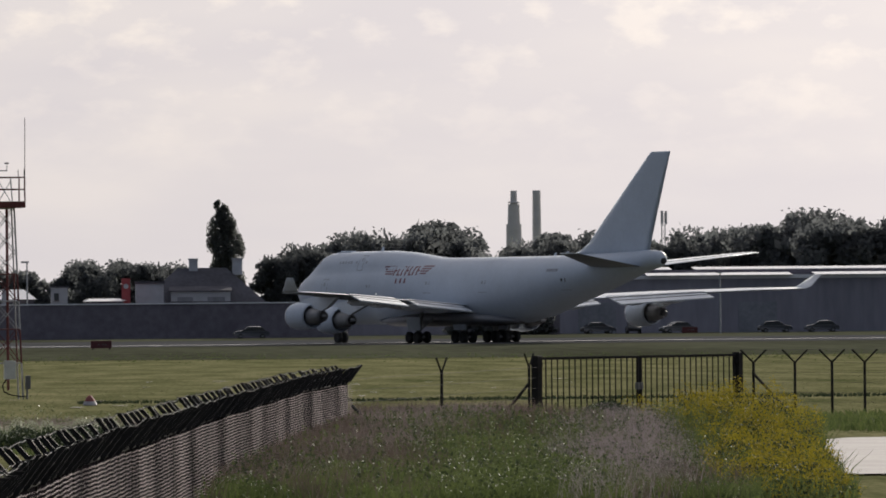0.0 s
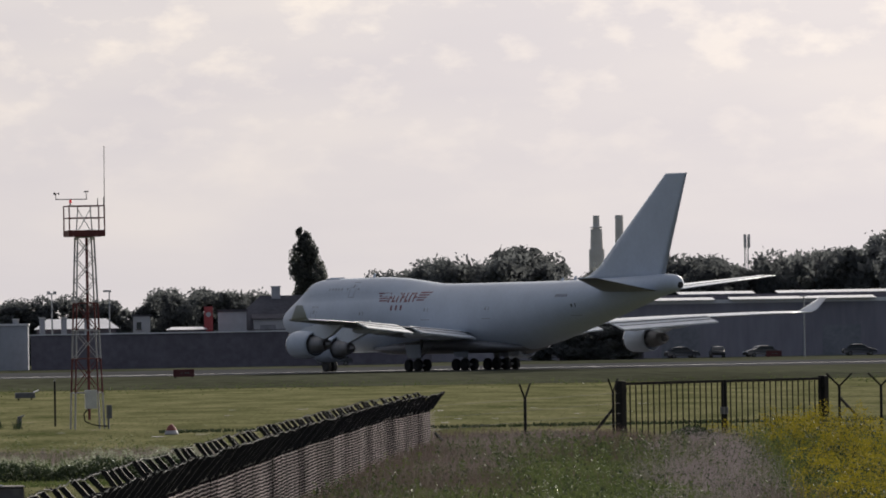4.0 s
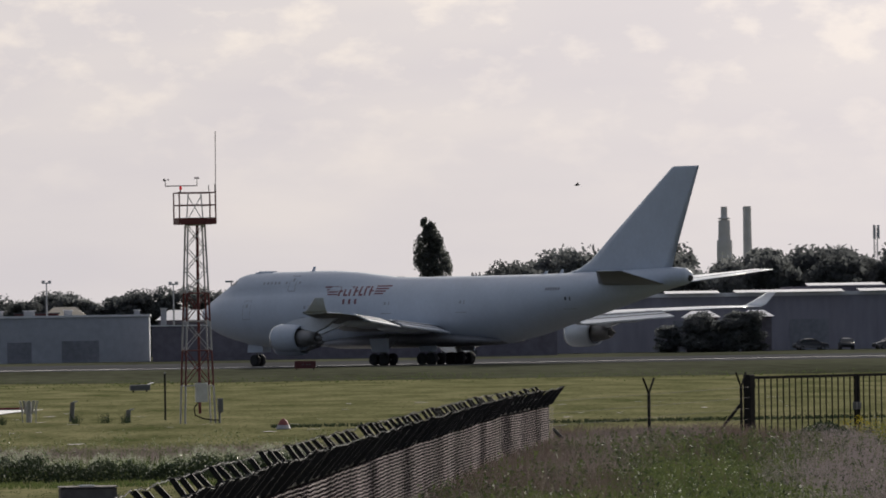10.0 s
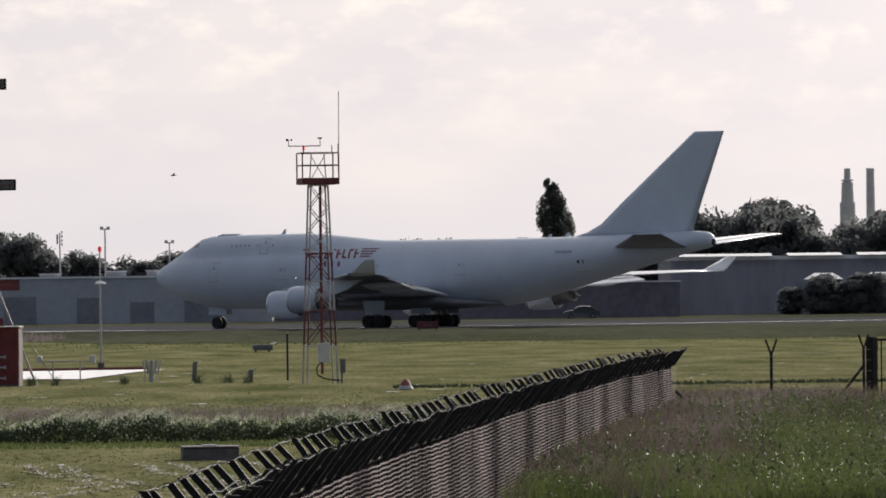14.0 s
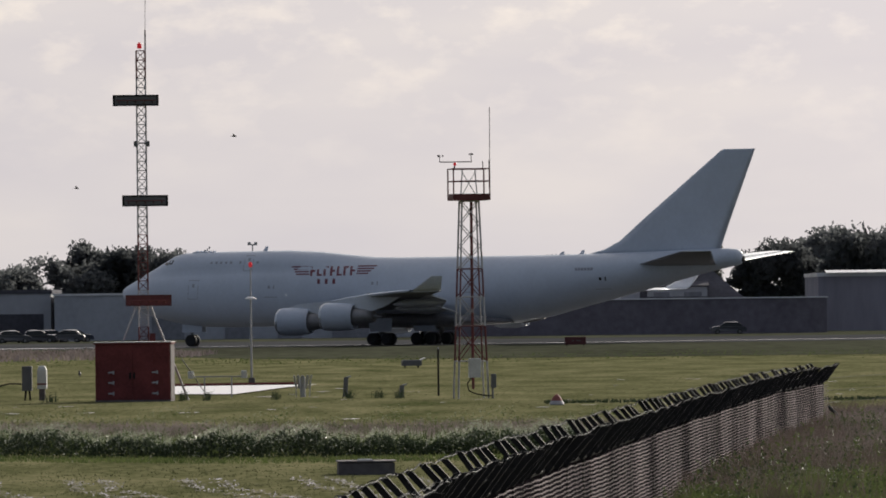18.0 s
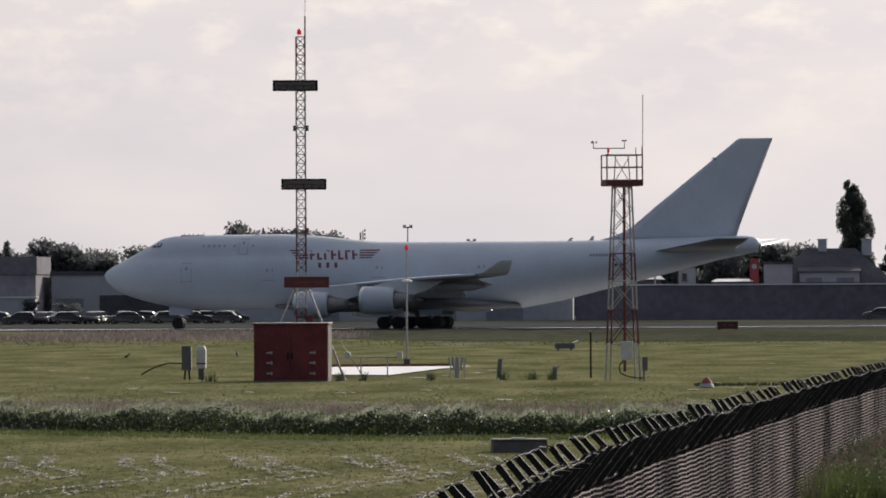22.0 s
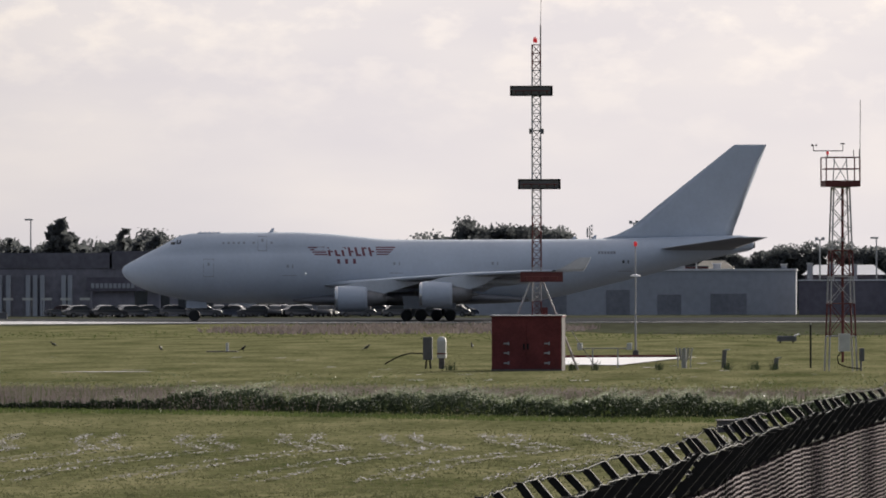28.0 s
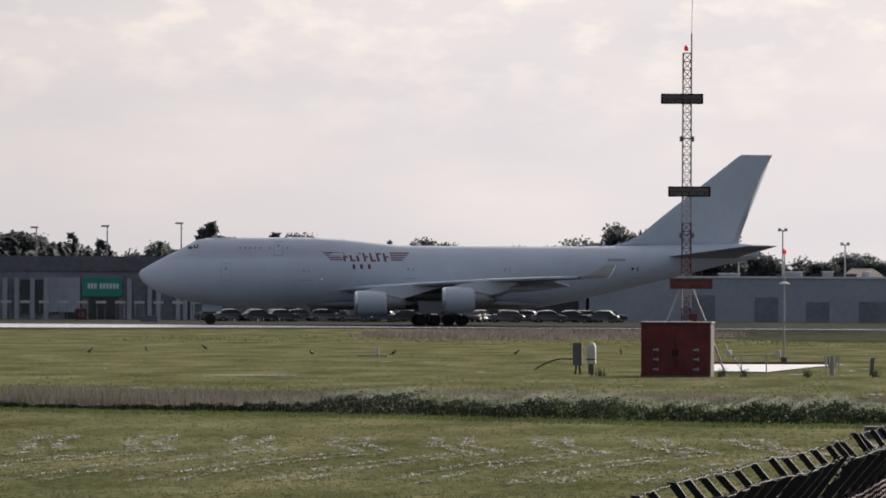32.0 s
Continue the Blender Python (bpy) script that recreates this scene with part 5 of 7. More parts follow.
def plant_trees():
    kinds = [build_tree(s, 10.0, w, n=7200, size=0.26) for s, w in ((11, 8.5), (12, 10.0), (13, 7.5), (14, 9.0))]
    spires = [build_tree(s, 10.0, w, "spired", n=6000, size=0.25) for s, w in ((17, 6.5), (18, 5.2))]
    # azimuth in degrees from the viewer, distance, height, width factor
    rows = []
    rng = random.Random(21)

    def stand(a0, a1, tops, dist, step=0.55, deep=2):
        """A close stand between two azimuths whose height follows tops."""
        for row in range(deep):
            a = a0 + row * step * 0.45
            while a <= a1:
                k = (a - a0) / max(1e-6, a1 - a0) * (len(tops) - 1)
                i = min(int(k), len(tops) - 2)
                h = tops[i] + (tops[i + 1] - tops[i]) * (k - i)
                rows.append((a + rng.uniform(-0.12, 0.12) * step, dist + row * 14 + rng.uniform(-5, 5), h * rng.uniform(0.95, 1.05) * (1.0 if row else 0.96), rng.uniform(0.85, 1.2)))
                a += step * rng.uniform(0.75, 1.2)

    STANDS(stand)
    for i, (az, d, h, w) in enumerate(rows):
        a = radians(az + 0.05)
        s = h / 10.0
        copy_thing(kinds[i % 4], scaled(d * math.sin(a), d * math.cos(a), 0, rng.uniform(0, 360), (s * w, s * w, s)))
    for k, (az, d) in enumerate(((4.75, 1180), (5.3, 1185), (2.6, 1180), (5.9, 1180))):
        a = radians(az)
        kinds[k].matrix_basis = pose(d * math.sin(a), d * math.cos(a), 0)
    # uneven trees with pointed tops over the shops
    for k, (az, d, h, w) in enumerate(((-7.75, 1120, 10.2, 1.35), (-7.45, 1128, 11.2, 1.62), (-7.02, 1120, 10.9, 1.35), (-6.74, 1118, 12.4, 1.01), (-6.5, 1122, 11.4, 1.15), (-6.17, 1130, 11.2, 1.35),
                                       (-5.62, 1124, 11.4, 1.22), (-5.3, 1122, 12.6, 1.22), (-5.12, 1130, 11.6, 1.35), (-4.72, 1120, 11.6, 1.08), (-4.5, 1124, 11.4, 1.01), (-7.2, 1130, 11.9, 1.49))):
        a = radians(az)
        copy_thing(spires[k % 2], scaled(d * math.sin(a), d * math.cos(a), 0, 47 * k, (h * w * 0.1, h * w * 0.1, h * 0.1)))
    for tree, az, h in ((spires[0], -5.86, 14.0), (spires[1], -5.68, 13.6)):
        a = radians(az)
        tree.matrix_basis = scaled(1116 * math.sin(a), 1116 * math.cos(a), 0, 30, (h * 0.125, h * 0.125, h * 0.1))
    for k, (x, y, h) in enumerate(((62.3, 1000, 5.2), (65.6, 1000, 4.4), (68.6, 1001, 5.4), (58.9, 1001, 3.4), (-72.6, 972, 3.0), (-68, 973, 2.6))):
        copy = copy_thing(kinds[k % 4], scaled(x, y, 0, 60 * k, (h * 0.15, h * 0.15, h * 0.1)))
        tagged(copy, "dark rounded bush before a low hall", "bush", "bushes before the halls")
    pop = build_tree(31, 19.4, 5.5, "poplar", n=22000, size=0.17)
    tagged(pop, "tall slender poplar rising behind a house roof", "tree")
    a = radians(1.69)
    pop.matrix_basis = pose(1120 * math.sin(a), 1120 * math.cos(a), 0)


def STANDS(stand):
    # heights along the horizon, by azimuth
    stand(3.55, 6.6, [12.7, 14.3, 14.4, 14.3, 16.0, 16.9, 17.0, 15.5], 1150, 0.36)
    stand(1.98, 3.38, [11.8, 12.8, 14.0, 15.0, 17.0, 16.2, 13.2], 1150, 0.34)
    stand(0.5, 1.35, [10.0, 11.6, 10.8, 11.5, 10.5], 1150, 0.3)
    stand(-0.65, 0.46, [9.8, 10.2, 10.6, 10.9], 1150, 0.22, 1)
    stand(-2.0, -0.7, [10.0, 10.3, 9.5, 9.6, 10.2], 1150, 0.25, 1)
    stand(-2.9, -2.15, [12.2, 13.9, 13.6, 13.2, 11.6], 1150, 0.32)
    stand(-8.0, -6.6, [12.0, 12.4, 12.9, 12.2, 11.4], 1150, 0.24, 1)
    stand(-6.5, -5.95, [10.6, 10.4, 10.8], 1150, 0.2, 1)
    stand(-5.75, -4.75, [10.6, 11.6, 12.2, 11.8, 10.2], 1150, 0.32)
    stand(-4.95, -3.1, [10.2, 9.6, 9.2, 10.4, 11.4, 11.3, 9.6, 10.7, 10.9, 9.2], 1150, 0.3)


plant_trees()


EAST = 1.0


def build_hall(name, x0, x1, y, depth, h, wall, roof, label, windows=(), lip=0.35, doors=(), yaw=0.0, ridge=0.0):
    """A flat or low-gabled hall seen broadside: walls, parapet, roof, and openings as (x0, x1, z0, z1)."""
    cx = (x0 + x1) / 2
    w = (x1 - x0) / 2
    top = thing(name, pose(cx + EAST, y, 0, 0, 0, yaw), label, "building")
    t = min(0.3, depth / 3)
    for a in ((-w, w, 0, t), (-w, w, depth - t, depth), (-w, -w + t, t, depth - t), (w - t, w, t, depth - t)):
        bm = bmesh.new()
        box(bm, *a, 0, h)
        part("wall", bm, M[wall], top)
    bm = bmesh.new()
    if ridge:
        v = [(-w - 0.4, -0.5, h), (w + 0.4, -0.5, h), (w + 0.4, depth + 0.5, h), (-w - 0.4, depth + 0.5, h)]
        lo = [bm.verts.new(p) for p in v]
        a, b = bm.verts.new((-w + ridge, depth / 2, h + ridge)), bm.verts.new((w - ridge, depth / 2, h + ridge))
        bm.faces.new(lo[::-1])
        bm.faces.new((lo[0], lo[1], b, a))
        bm.faces.new((lo[2], lo[3], a, b))
        bm.faces.new((lo[1], lo[2], b))
        bm.faces.new((lo[3], lo[0], a))
    else:
        box(bm, -w - 0.15, w + 0.15, -0.15, depth + 0.15, h + 0.004, h + lip)
    part("roof", bm, M[roof], top)
    for a, b, z0, z1 in windows:
        bm = bmesh.new()
        box(bm, a - cx, b - cx, -0.06, 0.02, z0, z1)
        win = part("window", bm, M["window"], top)
        bm = bmesh.new()
        box(bm, a - cx - 0.08, b - cx + 0.08, -0.1, -0.002, z0 - 0.12, z0)
        part("sill", bm, M["concrete"], win)
    for a, b, z1, mat in doors:
        bm = bmesh.new()
        box(bm, a - cx, b - cx, -0.08, 0.02, 0, z1)
        part("door", bm, M[mat], top)
    return top, cx


def build_far_side():
    D = 985
    # long grey halls
    build_hall("warehouse", -52, -7, D, 26, 5.6, "cement", "tinroof", "long grey rendered warehouse with low doors", [], 0.25,
               [(-17.8, -13.2, 2.7, "hall_door"), (-31, -28, 3.2, "hall_door"), (-40, -36, 3.4, "hall_door"), (-24.5, -21.5, 2.6, "hall_door")])
    # the wide slate door is a flat plate that paints a recess's shade
    build_hall("warehouse", -72, -52.6, D + 3, 24, 5.9, "whitewall", "slate", "low white hall with a dark plate as recess shade", [], 0.5, [(-66, -53.5, 3.4, "slate"), (-71.5, -68, 3.0, "hall_door")])
    build_hall("low_annexe", -77.6, -72.8, 971.4, 3.4, 3.1, "whitewall", "tinroof", "low white annexe with a flat pale roof", [], 0.2)
    top, cx = build_hall("shop_building", -92.98, -73, 975, 24, 6.0, "shopwall", "felt", "dark shop building with a deep black roof band", [(-90, -88.4, 0.6, 4.6), (-86.8, -85.6, 0.6, 4.6)], 2.2, [(-84.5, -80, 3.4, "window")])
    build_hall("perimeter_wall", -6.6, 43, D - 6, 0.5, 4.3, "brown", "tinroof", "long dark brown wall with a pale coping", [], 0.16)
    # white-gabled roof and low halls right of it
    build_hall("gabled_hall", -6.0, 4.2, D + 30, 9, 5.1, "brown", "tinroof", "hall with a low-pitched roof, wet glare in its pale colour", [(1, 2.2, 2.6, 4.6), (-4, -2.8, 2.6, 4.6)], ridge=1.3)
    build_hall("low_house", -21, -15, D + 34, 10, 5.4, "brown", "tan_roof", "small brick house with a pale tan roof", [], ridge=1.6)
    build_hall("container_row", -24.2, -18.6, D + 27.5, 3, 6.15, "signred", "slate", "row of dull red containers behind the warehouse", [], 0.12)
    for x0, x1, h in ((-28.0, -25.6, 6.45), (-23.0, -21.6, 6.5), (-17.9, -16.9, 6.5), (-36.5, -33.8, 6.2)):
        build_hall("site_cabin", x0, x1, D + 26.6 - (x1 - x0) * 0.01, 0.8, h, "whitewall", "tinroof", "white site cabin rising behind the warehouse", [], 0.1)
    # the house with two chimney stacks
    top, cx = build_hall("house", 18.0, 33.0, D + 12, 12, 4.5, "brown", "slate", "house under a steep dark slate roof with a white dormer", ridge=4.4)
    bm = bmesh.new()
    box(bm, 21.4 - cx, 28.9 - cx, -0.3, 3.4, 3.6, 5.85)
    dormer = part("dormer", bm, M["whitewall"], top, "white rendered dormer")
    bm = bmesh.new()
    loft(bm, [[Vector((x - cx, y, z)) for y, z in ((-0.5, 5.85), (3.6, 6.6), (3.6, 6.75), (-0.5, 6.0))] for x in (21.2, 29.1)])
    part("dormer_roof", bm, M["slate"], dormer)
    for a, b in ((22.2, 24.2), (26.0, 28.2)):
        bm = bmesh.new()
        box(bm, a - cx, b - cx, -0.34, -0.28, 4.3, 5.2)
        part("dormer_window", bm, M["hall_door"], dormer, "shuttered window")
    for x, w in ((24.4, 0.55), (30.0, 0.62)):
        bm = bmesh.new()
        box(bm, x - cx - w, x - cx + w, 5.4, 6.6, 8.0, 9.95)
        box(bm, x - cx - w - 0.1, x - cx + w + 0.1, 5.3, 6.7, 9.95, 10.1)
        part("chimney", bm, M["cement"], top, "pale chimney stack")
    top, cx = build_hall("warehouse", 44, 150, D + 40, 40, 7.0, "hallwall", "tinroof", "long grey industrial hall with glints added along its roof edges", [], 0.5, [(60, 64, 4, "hall_door"), (75, 80, 4, "hall_door"), (96, 101, 4, "hall_door")])
    # tilted pale strips added to draw the broken glints along the roof
    for x0, x1, y0, z in ((45, 57, -1.0, 7.5), (59, 66, -1.0, 7.5), (68, 82, -1.0, 7.5), (84, 103, -1.0, 7.5), (106, 124, -1.0, 7.5), (126, 150, -1.0, 7.5),
                          (78, 88, 8.0, 8.3), (91, 117, 8.0, 8.3), (119, 150, 8.0, 8.3)):
        bm = bmesh.new()
        loft(bm, [[Vector((x - cx, y, h)) for y, h in ((y0, z), (y0 + 5, z + 0.34), (y0 + 5, z + 0.28), (y0, z - 0.06))] for x in (x0, x1)])
        part("roof_sheet", bm, M["tinroof"], top, "pale roof sheet added as a roof glint")
    bm = bmesh.new()
    box(bm, 76 - cx, 150 - cx, 8.1, 30, 7.5, 8.2)
    part("roof_step", bm, M["brown"], top, "raised dark roof step")
    # low sheds, boxes and pillars behind the wall
    build_hall("utility_house", 6.2, 8.3, D + 7, 3, 6.5, "whitewall", "slate", "narrow white utility house behind the wall", [(6.6, 7.2, 4.9, 5.8)], 0.2)
    build_hall("low_hall", 16.9, 20.4, D + 8, 3.5, 6.9, "cement", "slate", "small grey hall beside a red banner", [], 0.3)
    build_hall("lean_to", 10.6, 15.2, D + 4, 4, 4.75, "brown", "tinroof", "dark lean-to with wet glare in its pale roof colour", [], ridge=0.35)
    build_hall("low_shed", 60.3, 64.2, D + 17, 5, 4.4, "brown", "tinroof", "low shed with a pale sheet roof", [], ridge=0.8)
    build_hall("low_shed", 67.5, 71.0, D + 17, 5, 4.4, "brown", "tinroof", "low shed with a pale sheet roof", [], ridge=0.8)
    for x, h in ((-7.5, 6.3), (-4.2, 6.4), (-1.5, 6.4), (1.4, 6.2)):
        pillar = thing("pillar", pose(x, D + 1, 0), "pale square pillar standing behind the wall", "pillar", "pale pillars")
        bm = bmesh.new()
        bevelled(bm, -0.36, 0.36, -0.36, 0.36, 0, h, 0.03)
        part("shaft", bm, M["whitewall"], pillar)
        bm = bmesh.new()
        bevelled(bm, -0.44, 0.44, -0.44, 0.44, h + 0.004, h + 0.16, 0.03)
        part("cap", bm, M["cabinet"], pillar)
    # shops on the far left
    top, cx = build_hall("shop_building", -150, -93, 975, 26, 6.1, "shopwall", "felt", "row of shops with a dark roof and a green front", [(-123.5, -122.3, 0.8, 5.0), (-121.6, -120.4, 0.8, 5.0), (-119.4, -118.6, 0.8, 5.0)], 1.9, [(-117.8, -115.7, 2.6, "window"), (-114.8, -111, 2.8, "window")])
    bm = bmesh.new()
    box(bm, -115.6 - cx, -110.6 - cx, -0.3, -0.1, 2.9, 5.3)
    front = part("shop_front", bm, M["teal"], top, "green shop front")
    return top, cx, front


SHOP = build_far_side()


def build_stacks():
    stacks = ((3.785, "tall pale concrete stack with a stepped foot and a narrow head", [(0, 3.5), (38, 3.3), (38, 2.7), (46.6, 2.45), (46.6, 1.5), (52.4, 1.35), (52.4, 0.9)], 47.0, 2.5),
              (3.95, "tall slender plain concrete stack", [(0, 2.1), (40, 1.85), (52.4, 1.7), (52.4, 1.3)], 51.0, 1.78))
    for az, lab, profile, ring_z, ring_r in stacks:
        a = radians(az)
        top = thing("chimney_stack", pose(3400 * math.sin(a), 3400 * math.cos(a), 0), lab, "chimney")
        bm = bmesh.new()
        turned(bm, profile, 20, pose(0, 0, 0, 0, -90, 0))
        part("shaft", bm, M["chimney"], top)
        bm = bmesh.new()
        turned(bm, [(ring_z, ring_r - 0.1), (ring_z + 0.3, ring_r + 0.12), (ring_z + 0.7, ring_r - 0.1)], 20, pose(0, 0, 0, 0, -90, 0))
        part("gallery", bm, M["chimney"], top)


build_stacks()

# ---- grass, weeds and hedges ----
def fence_x(y):
    for a, b in zip(FENCE, FENCE[1:]):
        if y <= b[1]:
            return a[0] + (b[0] - a[0]) * (y - a[1]) / (b[1] - a[1])
    return FENCE[-1][0]


def stuff(name, label, category, v, f, mat):
    return tagged(new(name, from_arrays(name, v, f, mat)), label, category, kind="stuff")


def ellipse_spots(rng, n, cx, cy, rx, ry, slant=0.0):
    a, r = rng.uniform(0, 2 * math.pi, n), np.sqrt(rng.uniform(0, 1, n))
    x, y = cx + rx * r * np.cos(a), cy + ry * r * np.sin(a)
    return np.stack([x + slant * (y - cy), y, np.zeros(n)], 1), 1 - r


def clumped(rng, pts, k, spread):
    """Each spot becomes a clump of k."""
    q = np.repeat(pts, k, 0)
    q[:, 0] += rng.normal(0, spread, len(q))
    q[:, 1] += rng.normal(0, spread * 2.5, len(q))
    return q


def build_field_grass():
    rng = np.random.default_rng(5)
    n = 32000
    y = 1 / rng.uniform(1 / 460.0, 1 / 122.0, n)
    x = rng.uniform(-0.14, 0.125, n) * y - 1.0
    p = clumped(rng, np.stack([x, y, np.zeros(n)], 1), 3, 0.06)
    keep = ~((p[:, 1] < 230) & (p[:, 0] > np.array([fence_x(v) for v in p[:, 1]]) - 0.2))
    p = p[keep]
    v, f = blades(rng, p, 0.038, 0.02, 0.5)
    stuff("grass_tufts", "short green and straw-coloured grass of the airfield", "grass", v, f, M["tuft"])
    # darker unmown line along the drain, and the taller tussocks by the mast
    n = 2600
    x = rng.uniform(3, 46, n)
    p = np.stack([x, 322 + 0.05 * x + rng.normal(0, 1.2, n), np.zeros(n)], 1)
    v, f = blades(rng, p, 0.16, 0.035, 0.5)
    stuff("drain_grass", "dark tussock line along a drain", "grass", v, f, M["hedge"])
    spots = [(-17.9, 345, 0.5, 0.45), (-12.3, 344.5, 0.3, 0.3), (-11.2, 345, 0.2, 0.4), (-8.3, 346, 0.25, 0.3), (-5.2, 347, 0.3, 0.3), (-3.0, 345, 0.3, 0.55), (-3.9, 347, 0.3, 0.25)]
    P = np.concatenate([np.stack([rng.normal(a, w * 0.35, 45), rng.normal(b, 1.0, 45), np.zeros(45)], 1) for a, b, w, h in spots])
    v, f = blades(rng, P, 0.45, 0.014, 0.4)
    stuff("tussocks", "tall green tussocks round the equipment", "grass", v, f, M["hedge"])
    # bleached weeds out by the runway
    p, k = ellipse_spots(rng, 2600, -38, 665, 17, 60)
    v, f = blades(rng, p, 0.5, 0.08, 0.6)
    stuff("bleached_weeds", "low grey patch of bleached weeds by the runway", "weeds", v, f, M["reed"])
    n = 3600
    x = rng.uniform(-70, 70, n)
    p = np.stack([x, 600 + 14 * np.sin(x * 0.09) + rng.normal(0, 26, n), np.zeros(n)], 1)
    v, f = blades(rng, p, 0.09, 0.07, 0.6)
    stuff("verge_grass", "rough dark grass verge before the runway", "grass", v, f, M["weed"])


def build_hedge():
    rng = np.random.default_rng(8)

    def line(n, x0=-46, x1=6.2):
        x = rng.uniform(x0, x1, n)
        return x, 214 + np.clip(-6 - x, 0, 40) * 0.9 + 1.2 * np.sin(x * 0.23)

    def crest(x):
        return (0.66 + 0.12 * np.sin(x * 0.9) + 0.09 * np.sin(x * 2.7 + 1) + 0.06 * np.sin(x * 7.1) + 0.05 * np.sin(x * 13.7)) * 0.82 * np.clip((x + 29) / 9, 0.34, 1)

    x, y = line(95000)
    deep = rng.uniform(0, 1, len(x)) ** 2.2 * 11
    z = rng.uniform(0.02, 1, len(x)) ** 0.8 * crest(x) * (0.85 + 0.15 * rng.uniform(0, 1, len(x)))
    v, f = leaves(rng, np.stack([x, y + deep, z], 1), 0.05)
    stuff("hedge", "low dark green hedge of leafy weeds across the field", "hedge", v, f, M["hedge"])
    # pale specks along the crest stand in for glints
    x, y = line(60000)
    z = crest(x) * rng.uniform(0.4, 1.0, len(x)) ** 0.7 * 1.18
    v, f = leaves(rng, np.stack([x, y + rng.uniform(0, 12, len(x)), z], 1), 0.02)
    stuff("leaf_tips", "small pale leaf tips painted as glints on the hedge", "leaves", v, f, M["glossy"])
    x, y = line(5200)
    v, f = blades(rng, np.stack([x, y + rng.uniform(0, 10, len(x)), np.zeros(len(x))], 1), 0.72, 0.014, 0.2)
    stuff("hedge_stems", "upright green stems in the hedge", "hedge", v, f, M["weed"])
    # pale dry growth behind it, and in front of it where the hedge thins out
    x, y = line(36000, -50, 7)
    near = x < -20 + rng.normal(0, 3, len(x))
    p = np.stack([x, y + np.where(near, rng.uniform(0, 16, len(x)), rng.uniform(13, 36, len(x))), np.zeros(len(x))], 1)
    v, f = blades(rng, p, np.where(near, 0.64, 0.5), 0.02, 0.3)
    stuff("dry_weeds", "mauve dry weeds behind the hedge", "weeds", v, f, M["reed"])
    x, y = line(14000, -50, 7)
    z = rng.uniform(0.25, 1, len(x)) * (0.6 + 0.3 * (np.sin(x * 1.9) > 0.5))
    q = np.stack([x, y + np.where(x < -20, rng.uniform(8, 18, len(x)), rng.uniform(14, 40, len(x))), z * np.where(x < -20, 1.15, 1.0)], 1)
    v, f = leaves(rng, q, 0.035)
    stuff("dry_weed_heads", "leafy heads above the dry weeds", "weeds", v, f, M["weed"])
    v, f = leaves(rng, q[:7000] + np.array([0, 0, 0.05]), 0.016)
    stuff("glinting_heads", "small pale specks painted as glints above the dry weeds", "weeds", v, f, M["glossy"])
    # low bright fringe of grass along the foot
    x, y = line(9000)
    v, f = blades(rng, np.stack([x, y - rng.uniform(0.5, 7, len(x)), np.zeros(len(x))], 1), 0.11, 0.02, 0.4)
    stuff("fringe_grass", "bright green grass fringe along the hedge foot", "grass", v, f, M["weed"])


